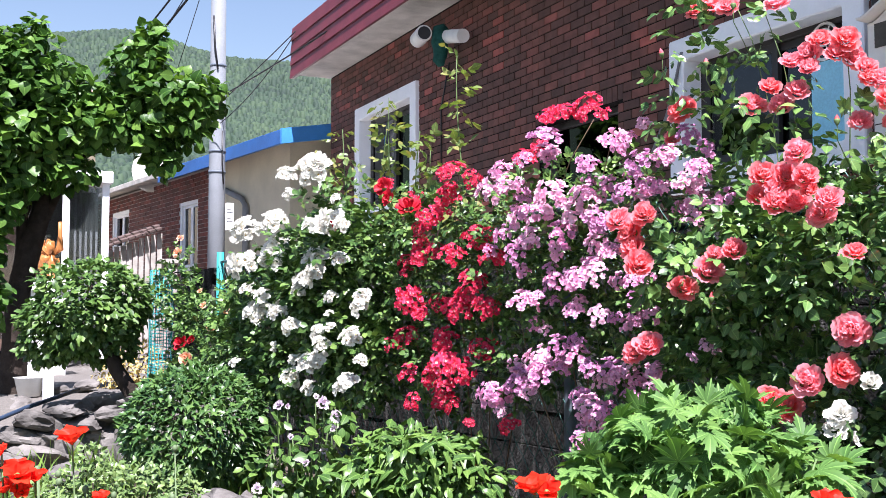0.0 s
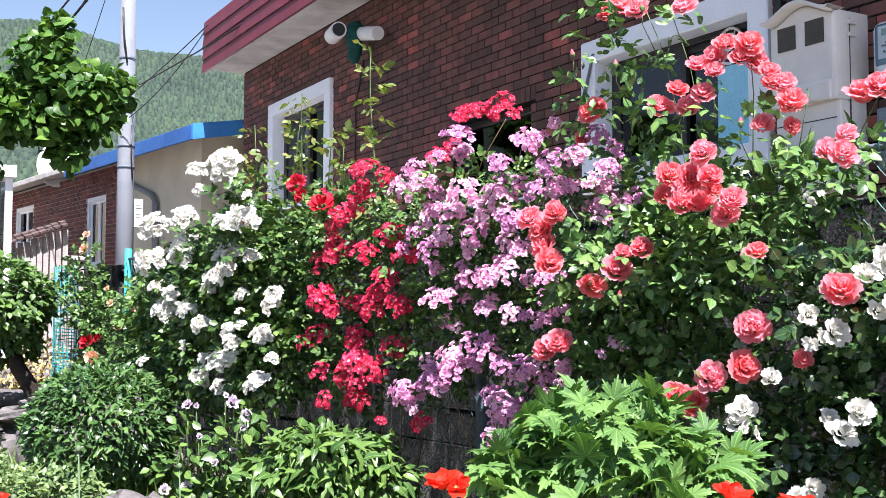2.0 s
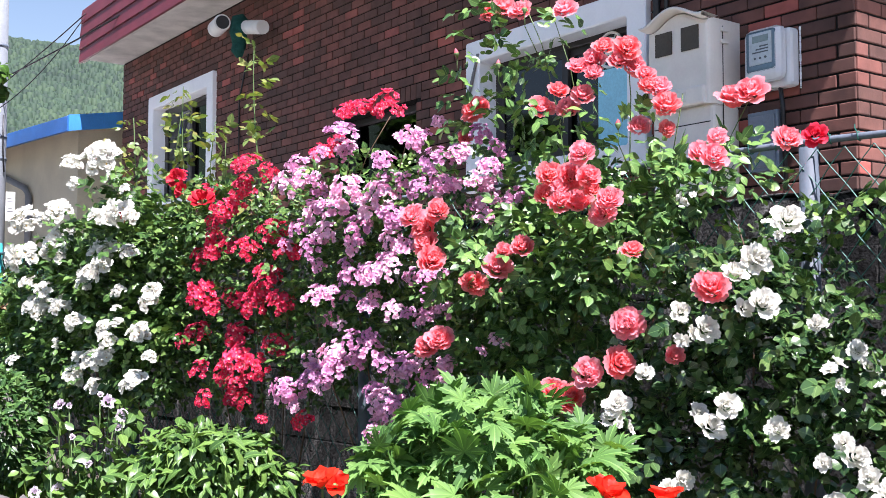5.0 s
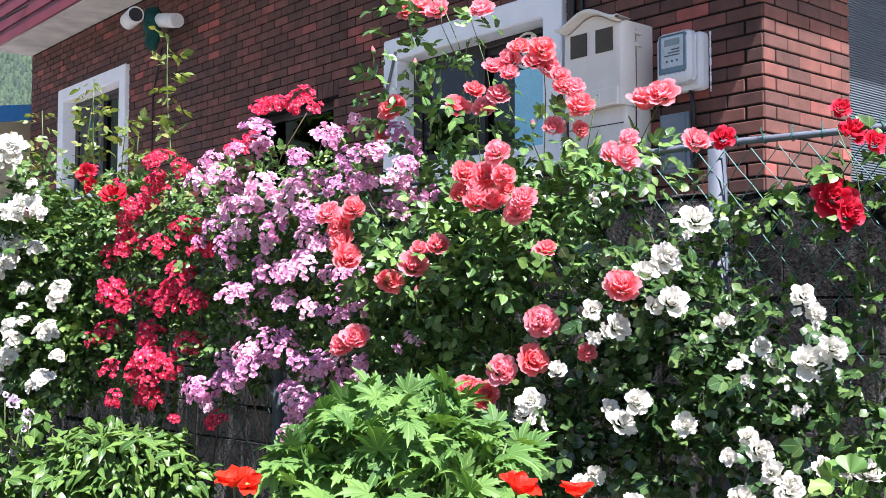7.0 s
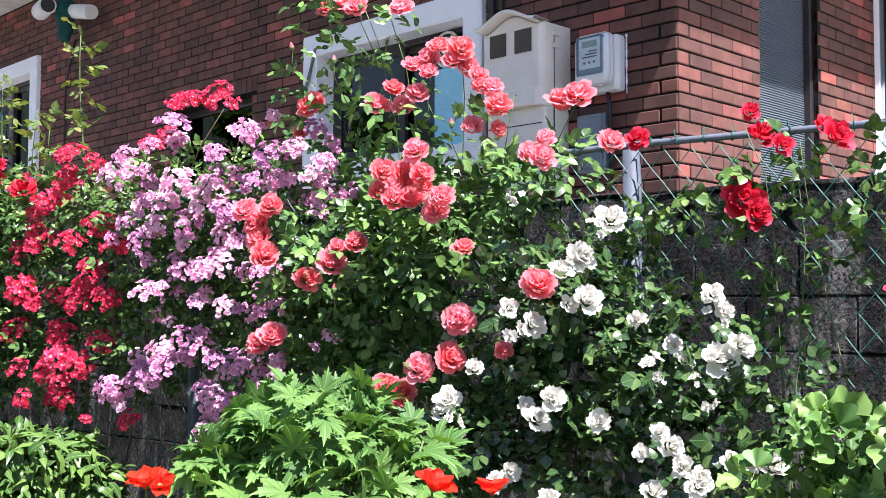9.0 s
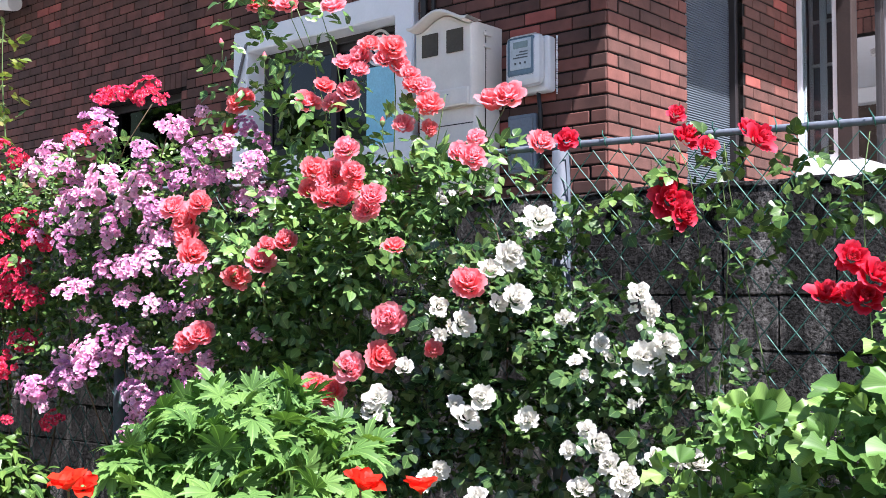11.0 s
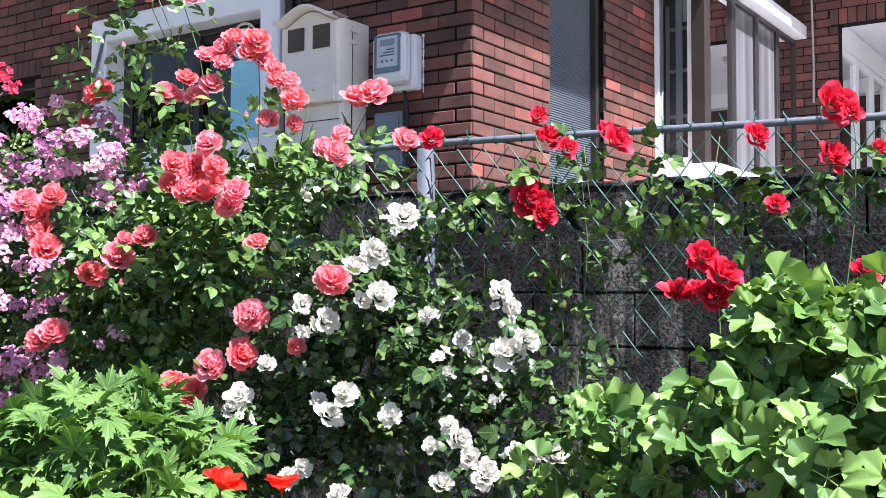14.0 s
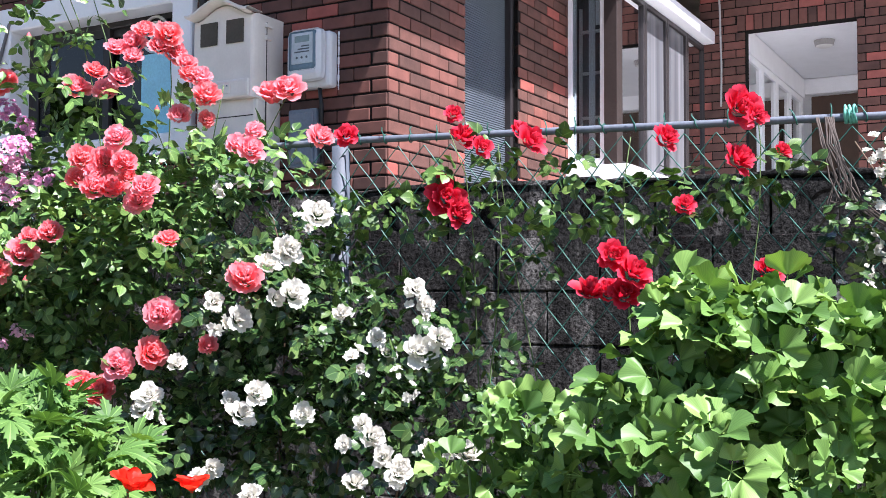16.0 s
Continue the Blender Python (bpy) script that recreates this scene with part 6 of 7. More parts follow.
bush_w = rose_bush("climbing rose with clusters of white flowers on a chain-link fence", 4.6, WHITE_FAR_MASS, 290, 0.048)
P, D = in_mass(WHITE_THIN_MASS, 130, (0.1, 1.0), FENCE, (0, 0.8, 0.3))
join_leaves("thin_foliage", pinnate(P, D, OVATE, 0.045), ROSE_LEAF, bush_w)
place_blooms("white_truss", bush_w, TRUSS_WHITE, WHITE_FAR, RNG, lift=0.55, grow=1.14)
place_blooms("rose_bloom", bush_w, ROSES["peach"], PEACH_SMALL, RNG)
place_blooms("rose_bloom", bush_w, ROSES["red"], RED_SMALL, RNG)
shoots(bush_w, [(4.05, 0.1, 1.7, 2.72, -0.15), (3.75, 0.12, 1.6, 2.85, 0.1), (4.55, 0.15, 1.6, 2.6, 0.1), (3.0, 0.15, 1.8, 2.95, 0.05), (3.35, 0.1, 1.8, 2.5, 0.05), (4.3, 0.1, 1.8, 2.75, 0.2), (3.6, 0.1, 1.7, 2.6, -0.08)], 0.050, ROSE_YOUNG)
canes(bush_w, [(4.8, 0.1, 4.3, 0.3, 2.2), (4.5, 0.1, 4.9, 0.35, 1.9), (4.2, 0.15, 3.8, 0.3, 1.9), (5.1, 0.1, 5.6, 0.3, 1.7)])

bush_r = rose_bush("climbing rose with crimson pale-eyed flower trusses on a fence", 3.0, RED_MASS, 300, 0.036)
place_blooms("red_truss", bush_r, TRUSS_RED, RED_TRUSSES, RNG, lift=0.55, grow=0.86)
canes(bush_r, [(3.0, 0.1, 2.9, 0.25, 2.1), (3.1, 0.1, 3.4, 0.3, 1.8), (2.9, 0.1, 2.5, 0.25, 2.0), (2.8, 0.1, 1.95, 0.2, 2.4)])

bush_l = rose_bush("rambling rose covered in small lilac-pink flower trusses", 2.0, LILAC_MASS, 330, 0.034)
place_blooms("lilac_truss", bush_l, TRUSS_LILAC, LILAC_TRUSSES, RNG, lift=0.75, grow=0.96)
fill = []
for s, z, q, d in LILAC_TRUSSES:
    fill.append((s + RNG.uniform(-0.12, 0.12), z + RNG.uniform(-0.10, 0.08), RNG.uniform(0.03, 0.05), 0.35))
place_blooms("lilac_truss", bush_l, TRUSS_LILAC, fill, RNG, lift=0.6, jitter=0.06)
canes(bush_l, [(2.0, 0.1, 2.1, 0.3, 2.3), (2.1, 0.1, 1.7, 0.3, 2.3), (1.9, 0.1, 1.4, 0.25, 2.2), (2.0, 0.1, 2.4, 0.3, 1.7)])

CORAL_MASS = [(x, (d + 0.03) if 1.6 < z < 1.9 else (d - 0.10 if z < 1.6 else d), z, a, b, c) for x, d, z, a, b, c in CORAL_MASS]
bush_c = rose_bush("tall rose bush with large coral-pink double blooms", 0.8, CORAL_MASS, 440, 0.045, ROSE_BROAD)
P, D = in_mass(CORAL_TOP, 100, (0.2, 1.0), FENCE, (0, 0.8, 0.3))
join_leaves("upper_foliage", pinnate(P, D, OVATE, 0.044), ROSE_BROAD, bush_c)
place_blooms("rose_bloom", bush_c, ROSES["coral"], CORAL_BLOOMS, RNG, jitter=0.015, grow=1.31)
BUDS = [(0.96, 2.44, 0.009), (1.18, 2.52, 0.009), (0.42, 2.15, 0.009), (0.83, 2.62, 0.009), (0.42, 1.72, 0.010), (0.95, 1.60, 0.010)]
for s, z, r in BUDS:
    tip = FENCE @ Vector((s, 0.48, z))
    up = Vector((RNG.uniform(-0.3, 0.3), RNG.uniform(-0.3, 0.3), 1)).normalized()
    bud = part("rose_bud", tube(bmesh.new(), [tip + up * r * q for q in (-1.2, -0.6, 0.4, 1.4, 2.2)], [r * 0.5, r * 0.95, r, r * 0.6, r * 0.1], 8), CORAL, bush_c, "closed coral bud", True)
    part("calyx", tube(bmesh.new(), [tip + up * r * q for q in (-2.0, -1.3, -0.5, 0.2)], [r * 0.35, r * 0.7, r * 1.05, r * 1.1], 8), STEM, bud, "green calyx", True)
    part("bud_stalk", tube(bmesh.new(), [tip - up * r * 1.6, tip + Vector((0.01, 0.01, -0.06)), FENCE @ Vector((s + 0.03, 0.36, z - 0.16))], [0.0014, 0.0016, 0.002], 5), STEM, bush_c)
canes(bush_c, [(0.8, 0.1, 1.0, 0.3, 2.72), (0.85, 0.1, 0.8, 0.3, 2.6), (0.75, 0.1, 0.55, 0.3, 2.45), (0.7, 0.1, 0.35, 0.3, 2.25), (0.6, 0.1, 0.1, 0.3, 2.2), (0.9, 0.1, 1.25, 0.3, 2.3), (0.7, 0.15, 0.7, 0.35, 1.9)], r=0.0045, mat=STEM)

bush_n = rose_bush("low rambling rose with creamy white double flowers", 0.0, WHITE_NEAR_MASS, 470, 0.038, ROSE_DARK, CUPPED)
place_blooms("white_spray", bush_n, TRUSS_SMALL[:1] + ROSES["white"], WHITE_NEAR, RNG, jitter=0.04, grow=1.16)
canes(bush_n, [(0.0, 0.2, 0.1, 0.4, 1.8), (-0.1, 0.2, -0.3, 0.4, 1.5), (0.1, 0.2, 0.3, 0.4, 1.5), (-0.2, 0.2, -0.6, 0.4, 1.3)])

bush_d = rose_bush("climbing rose with deep red blooms trailing along a fence rail", -0.9, TOP_VINES, 250, 0.040, shape=CUPPED)
place_blooms("rose_bloom", bush_d, ROSES["darkred"], DARK_RED, RNG, jitter=0.04, grow=1.16)
canes(bush_d, [(-0.9, 0.06, -0.6, 0.06, 2.05), (-1.0, 0.06, -1.1, 0.06, 2.05), (-0.7, 0.06, -0.35, 0.06, 2.1), (-1.2, 0.06, -1.45, 0.08, 2.15), (-0.6, 0.06, -0.5, 0.06, 2.1)], r=0.004, mat=STEM)
END_MASS = [(-1.75, 0.06, 1.75, 0.12, 0.12, 0.2), (-1.68, 0.1, 1.55, 0.12, 0.1, 0.12)]
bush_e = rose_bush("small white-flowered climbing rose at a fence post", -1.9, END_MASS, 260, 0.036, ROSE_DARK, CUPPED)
place_blooms("white_spray", bush_e, TRUSS_SMALL, WHITE_END, RNG, jitter=0.03)
canes(bush_e, [(-1.9, 0.06, -1.72, 0.1, 2.0)])

# ---- fittings on the facade ----
def gas_box():
    th = thing("gas_boiler_cover", "tall beige moulded plastic cover with an arched hood on brick", "utility box", FAC @ Vector((0.82, 0, 2.3)))
    b = bmesh.new()
    prof = []
    for i in range(17):
        t = i / 16
        prof.append((0.64 + 0.40 * t, 2.950 + 0.075 * math.sin(math.pi * t) ** 1.6 + 0.012 * abs(2 * t - 1) ** 6))
    rows = []
    for y, g in ((0.0, 0.0), (0.195, 0.0), (0.216, -0.014), (0.229, -0.04), (0.235, -0.09)):
        ring = [(0.64 - g * 0.2, 2.54)] + [(0.84 + (u - 0.84) * (1 + g), z + g * 0.3) for u, z in prof] + [(1.04 + g * 0.2, 2.54)]
        rows.append([b.verts.new(FAC @ Vector((u, y, z))) for u, z in ring])
    n = len(rows[0])
    for r0, r1 in zip(rows, rows[1:]):
        for k in range(n):
            b.faces.new((r0[k], r0[(k + 1) % n], r1[(k + 1) % n], r1[k]))
    b.faces.new(rows[-1])
    bmesh.ops.recalc_face_normals(b, faces=b.faces)
    part("body", b, BEIGE, th)
    b = bmesh.new()
    box(b, (0.644, 0.0, 2.12), (1.036, 0.204, 2.545), FAC, 0.018)
    part("lower_body", b, BEIGE, th)
    b = bmesh.new()
    rows = []
    for y, out in ((0.17, 0.010), (0.288, 0.016), (0.294, 0.008), (0.290, 0.0), (0.225, -0.006)):
        rows.append([b.verts.new(FAC @ Vector((0.84 + (u - 0.84) * (1 + out * 3), y, z + out))) for u, z in prof])
    for r0, r1 in zip(rows, rows[1:]):
        for k in range(len(prof) - 1):
            b.faces.new((r0[k], r0[k + 1], r1[k + 1], r1[k]))
    part("hood", b, BEIGE, th, "arched rain hood", True)
    # Flat plates, coloured dark for the shade inside two square openings.
    for a in (0.70, 0.87):
        b = bmesh.new()
        box(b, (a, 0.236, 2.818), (a + 0.108, 0.243, 2.935), FAC)
        part("vent", b, plain("vent_opening_shade", (0.10, 0.09, 0.075), 0.8), th, "flat dark plate for a shaded vent opening")
    b = bmesh.new()
    box(b, (0.662, 0.215, 2.540), (1.018, 0.249, 2.634), FAC, 0.012)
    part("bulge", b, BEIGE, th, "raised band across the door")
    for z in (2.452, 2.30):
        b = bmesh.new()
        box(b, (0.660, 0.202, z), (1.022, 0.2055, z + 0.005), FAC)
        part("seam", b, plain("dark_seam", (0.06, 0.055, 0.05), 0.8), th)
    b = bmesh.new()
    box(b, (0.639, 0.128, 2.13), (0.6425, 0.134, 2.93), FAC)
    part("side_seam", b, plain("dark_side_seam", (0.06, 0.055, 0.05), 0.8), th)
    b = bmesh.new()
    box(b, (0.775, 0.247, 2.562), (0.925, 0.2515, 2.612), FAC, 0.003)
    part("label_plate", b, BEIGE, th)
    b = bmesh.new()
    bmesh.ops.create_cone(b, cap_ends=True, segments=10, radius1=0.004, radius2=0.004, depth=0.004, matrix=FAC @ pose(0.79, 0.2525, 2.602, 90))
    part("screw", b, GALV, th)
    for z in (2.90, 2.84):
        b = bmesh.new()
        box(b, (0.625, 0.10, z), (0.64, 0.15, z + 0.02), FAC, 0.003)
        part("hinge", b, BEIGE, th)


gas_box()


def electric_meter():
    th = thing("electric_meter", "grey electric meter box with a clear window on brick", "electric meter", FAC @ Vector((0.43, 0, 2.6)))
    b = bmesh.new()
    box(b, (0.292, 0.0, 2.585), (0.53, 0.075, 2.865), FAC, 0.02)
    part("case", b, GREY_PLASTIC, th, smooth=False)
    b = bmesh.new()
    box(b, (0.312, 0.07, 2.615), (0.528, 0.118, 2.875), FAC, 0.034)
    part("cover", b, GREY_PLASTIC, th)
    b = bmesh.new()
    box(b, (0.345, 0.108, 2.668), (0.508, 0.1215, 2.862), FAC, 0.012)
    part("window", b, plain("meter_window", (0.16, 0.24, 0.30), 0.12, dirt=0.2), th, "tinted reading window")
    b = bmesh.new()
    box(b, (0.362, 0.120, 2.70), (0.490, 0.1245, 2.852), FAC, 0.003)
    face = part("dial_plate", b, plain("meter_face", (0.55, 0.62, 0.66), 0.4), th)
    b = bmesh.new()
    box(b, (0.380, 0.1235, 2.806), (0.470, 0.1265, 2.838), FAC, 0.001)
    part("display", b, plain("display_grey", (0.25, 0.33, 0.33), 0.25), face)
    b = bmesh.new()
    for k in range(3):
        box(b, (0.380, 0.1238, 2.755 + k * 0.014), (0.47 - 0.02 * k, 0.1258, 2.761 + k * 0.014), FAC)
    for k in range(3):
        bmesh.ops.create_cone(b, cap_ends=True, segments=10, radius1=0.006, radius2=0.006, depth=0.004, matrix=FAC @ pose(0.395 + 0.03 * k, 0.1255, 2.73, 90))
    part("print_lines", b, plain("meter_print", (0.1, 0.12, 0.14), 0.5), face, kind="stuff")
    b = bmesh.new()
    rng = random.Random(4)
    for k in range(34):
        z = 2.58 + 0.285 * k / 33
        bmesh.ops.create_icosphere(b, subdivisions=1, radius=rng.uniform(0.004, 0.007), matrix=FAC @ pose(0.288, 0.006, z))
    part("sealant", b, WHITE_PAINT, th, "rough white sealant bead", kind="stuff")
    b = bmesh.new()
    tube(b, [FAC @ Vector(q) for q in ((0.37, 0.05, 2.59), (0.365, 0.04, 2.5), (0.36, 0.03, 2.1))], 0.011, 8)
    part("conduit", b, BLACK, th)
    tb = thing("terminal_box", "small slate-blue terminal box below the meter", "utility box", FAC @ Vector((0.47, 0, 2.3)))
    b = bmesh.new()
    box(b, (0.385, 0.0, 2.20), (0.56, 0.055, 2.49), FAC, 0.008)
    part("case", b, plain("slate_plastic", (0.20, 0.24, 0.29), 0.45), tb)
    b = bmesh.new()
    box(b, (0.40, 0.053, 2.22), (0.545, 0.062, 2.47), FAC, 0.006)
    part("lid", b, plain("slate_plastic_lid", (0.22, 0.26, 0.31), 0.4), tb)


electric_meter()


def security_camera():
    th = thing("security_camera", "white bullet security camera wrapped in green cloth under the eaves", "camera", FAC @ Vector((6.1, 0.1, 4.05)))
    a, c = FAC @ Vector((6.36, 0.28, 4.12)), FAC @ Vector((6.02, 0.36, 4.10))
    b = bmesh.new()
    d = (c - a).normalized()
    tube(b, [a, a + d * 0.02, c - d * 0.02, c], [0.058, 0.075, 0.075, 0.072], 22)
    part("housing", b, PVC, th)
    b = bmesh.new()
    tube(b, [c + d * 0.001, c + d * 0.006], [0.060, 0.058], 22)
    part("lens", b, BLACK, th, "dark round lens")
    b = bmesh.new()
    tube(b, [FAC @ Vector(q) for q in ((6.06, 0.16, 4.09), (5.90, 0.16, 4.06), (5.62, 0.16, 4.0))], 0.062, 18)
    part("pipe_mount", b, PVC, th, "white pipe stub")
    b = bmesh.new()
    tube(b, [FAC @ Vector((6.02 + 0.012 * math.sin(i * 1.7), 0.20 + 0.015 * math.cos(i * 2.1), 4.19 - 0.055 * i)) for i in range(8)], [0.05, 0.085, 0.09, 0.08, 0.07, 0.066, 0.06, 0.03], 12)
    for v in b.verts:
        v.co += v.co.normalized() * 0.02 * noise.noise(v.co * 22)
    part("cloth_wrap", b, plain("dark_green_cloth", (0.02, 0.09, 0.075), 0.8, dirt=0.4, scale=20), th, "dark green cloth wrapping", True)
    b = bmesh.new()
    tube(b, [FAC @ Vector(q) for q in ((6.2, 0.02, 3.9), (6.4, 0.012, 3.5), (6.4, 0.012, 2.6))], 0.008, 6)
    part("lead", b, BLACK, th)


security_camera()
b = bmesh.new()
tube(b, [FAC @ Vector(q) for q in ((2.66, -0.05, 3.22), (2.70, 0.05, 3.20), (2.76, 0.06, 3.0), (2.86, 0.05, 2.82), (3.05, 0.03, 2.6), (3.24, 0.02, 2.38), (3.4, 0.02, 2.1))], 0.011, 8)
solo("grey_cable", b, plain("grey_cable", (0.2, 0.2, 0.21), 0.5), "grey cable running out of a window and down brickwork", "cable")
b = bmesh.new()
tube(b, [FAC @ Vector((1.165, 0.025, z)) for z in (4.4, 3.3, 2.2)], 0.02, 8)
tube(b, [FAC @ Vector((1.10, 0.02, z)) for z in (4.4, 3.3, 2.2)], 0.012, 8)
solo("conduit", b, BLACK, "black conduit pair beside the window surround", "conduit")
b = bmesh.new()
tube(b, [Vector(q) for q in ((8.35, 2.22, 4.3), (8.38, 2.2, 3.9), (8.42, 2.2, 3.4), (8.40, 2.2, 3.1))], 0.008, 6)
solo("hanging_cable", b, plain("pale_cable", (0.45, 0.45, 0.45), 0.5), "pale cable hanging down the porch corner", "cable")

# twine hanging on the fence rail
rng = random.Random(8)
twine = thing("twine_bundle", "bundle of old brown twine hung over a fence rail", "twine", FENCE @ Vector((-1.6, 0.05, 1.95)))
for k in range(14):
    b = bmesh.new()
    x = -1.60 + rng.uniform(-0.025, 0.025)
    pts = [(x, 0.03, 2.08), (x - 0.01 + rng.uniform(-0.015, 0.015), 0.05, 2.0), (x - 0.04 + rng.uniform(-0.02, 0.02), 0.055, 1.9), (x - 0.06 + rng.uniform(-0.04, 0.04), 0.06, 1.83), (x - 0.05 + rng.uniform(-0.12, 0.12), 0.06, 1.76 + rng.uniform(-0.03, 0.06))]
    tube(b, [FENCE @ Vector(q) for q in pts], 0.0028, 5)
    part("strand", b, plain("twine_brown", (0.10, 0.085, 0.075), 0.9) if k == 0 else twine.children[0].data.materials[0], twine)
b = bmesh.new()
for k in range(3):
    a0 = rng.uniform(0, 6)
    tube(b, [FENCE @ Vector((-1.68 + 0.012 * k + 0.004 * math.sin(i), 0.026 * math.cos(a0 + i * 0.7), 2.09 + 0.026 * math.sin(a0 + i * 0.7))) for i in range(16)], 0.004, 6)
solo("green_tie", b, plain("mint_cord", (0.15, 0.5, 0.4), 0.6), "mint green cord knotted round the fence rail", "cord")

# ---- garden plants ----
PEONY_MASS = [(2.02, 4.57, 0.81, 0.29, 0.29, 0.20), (1.80, 4.66, 0.77, 0.21, 0.21, 0.16), (2.24, 4.47, 0.74, 0.19, 0.19, 0.12), (1.92, 4.62, 0.90, 0.19, 0.19, 0.13), (2.14, 4.52, 0.87, 0.19, 0.19, 0.12)]
MAUVE_MASS = [(1.57, 5.27, 0.84, 0.15, 0.15, 0.18), (1.76, 5.21, 0.87, 0.18, 0.18, 0.18), (1.49, 5.29, 0.73, 0.15, 0.15, 0.12), (1.68, 5.24, 0.70, 0.18, 0.18, 0.12), (1.84, 5.18, 1.01, 0.09, 0.09, 0.12)]
LOBED_MASS = [(1.83, 2.25, 1.19, 0.20, 0.20, 0.12), (1.67, 2.37, 1.15, 0.15, 0.15, 0.09), (1.99, 2.11, 1.13, 0.15, 0.15, 0.09), (1.80, 2.27, 1.04, 0.36, 0.36, 0.11), (1.58, 2.43, 1.12, 0.09, 0.09, 0.05), (1.88, 2.21, 1.26, 0.09, 0.09, 0.08), (1.74, 2.32, 1.24, 0.11, 0.11, 0.07)]
GINKGO_MASS = [(2.25, 0.55, 1.405, 0.20, 0.20, 0.16), (2.29, 0.36, 1.39, 0.20, 0.20, 0.15), (2.21, 0.68, 1.34, 0.12, 0.12, 0.12), (2.26, 0.53, 1.23, 0.27, 0.27, 0.15), (2.30, 0.30, 1.29, 0.16, 0.16, 0.18), (2.23, 0.60, 1.51, 0.09, 0.09, 0.06), (2.28, 0.42, 1.50, 0.09, 0.09, 0.06), (2.19, 0.75, 1.22, 0.14, 0.14, 0.10)]
GINKGO_SMALL = [(2.23, 1.04, 1.25, 0.08, 0.08, 0.07), (2.26, 0.97, 1.20, 0.10, 0.10, 0.09), (2.20, 1.08, 1.14, 0.09, 0.09, 0.07), (2.28, 0.92, 1.13, 0.10, 0.10, 0.07)]
ROUND_MASS = [(1.49, 6.94, 0.79, 0.46, 0.46, 0.40)]
DOME_MASS = [(1.03, 8.94, 1.61, 0.47, 0.47, 0.37), (0.77, 8.97, 1.38, 0.25, 0.25, 0.26), (1.15, 8.93, 1.40, 0.30, 0.30, 0.26), (1.33, 8.90, 1.63, 0.20, 0.20, 0.24)]
TREE_MASS = [(0.68, 10.18, 3.67, 0.44, 0.44, 0.35), (0.55, 10.19, 3.19, 0.44, 0.44, 0.49), (0.95, 10.16, 3.35, 0.38, 0.38, 0.33), (1.20, 10.13, 3.26, 0.27, 0.27, 0.22), (1.58, 10.08, 3.84, 0.25, 0.25, 0.30), (1.81, 10.04, 3.58, 0.35, 0.35, 0.27), (2.14, 9.97, 3.57, 0.25, 0.25, 0.23), (1.69, 10.06, 3.26, 0.30, 0.30, 0.25), (1.80, 10.04, 2.99, 0.16, 0.16, 0.16), (1.44, 10.10, 3.32, 0.27, 0.27, 0.22), (0.46, 10.19, 2.73, 0.27, 0.27, 0.38), (0.98, 10.15, 2.91, 0.25, 0.25, 0.25), (0.13, 10.20, 3.31, 0.49, 0.49, 0.65), (0.05, 10.20, 2.66, 0.44, 0.44, 0.54), (1.36, 10.11, 3.50, 0.22, 0.22, 0.22), (2.02, 10.00, 3.32, 0.22, 0.22, 0.19), (0.67, 10.18, 4.08, 0.14, 0.14, 0.16), (1.71, 10.06, 4.09, 0.14, 0.14, 0.19), (0.48, 10.19, 3.91, 0.22, 0.22, 0.22), (0.30, 10.16, 2.22, 0.20, 0.20, 0.32), (0.34, 10.10, 1.66, 0.14, 0.14, 0.30)]
BOX_MASS = [(0.75, 4.74, 0.78, 0.27, 0.27, 0.12), (0.59, 4.76, 0.82, 0.21, 0.21, 0.10), (0.58, 4.77, 0.92, 0.07, 0.07, 0.07), (0.95, 4.71, 0.75, 0.10, 0.10, 0.08), (0.42, 4.78, 0.77, 0.15, 0.15, 0.08)]
GOLD_MASS = [(1.72, 10.86, 1.05, 0.27, 0.27, 0.26), (1.55, 10.88, 0.94, 0.22, 0.22, 0.18)]
POPPIES = [(0.42, 3.98, 1.10, 0.066), (0.24, 3.99, 0.99, 0.064), (0.30, 3.99, 0.97, 0.047), (0.21, 3.99, 0.94, 0.049), (0.19, 4.00, 1.07, 0.032), (0.52, 3.97, 0.89, 0.036), (1.33, 2.24, 1.12, 0.039), (0.26, 3.99, 0.93, 0.043)]
POPPIES_NEAR = [(1.25, 2.16, 1.14, 0.048), (1.77, 1.77, 1.12, 0.051), (1.87, 1.67, 1.11, 0.044)]
MAUVE_BLOOMS = [(1.52, 5.18, 1.09, 0.037), (1.57, 5.17, 1.08, 0.022), (1.74, 5.11, 1.10, 0.052), (1.80, 5.09, 1.03, 0.046), (1.74, 5.11, 0.86, 0.032), (1.65, 5.14, 0.80, 0.032), (1.43, 5.21, 0.68, 0.043), (1.52, 5.18, 0.69, 0.043), (1.58, 5.16, 0.93, 0.023), (1.70, 5.12, 1.13, 0.023), (1.78, 5.10, 0.97, 0.029)]
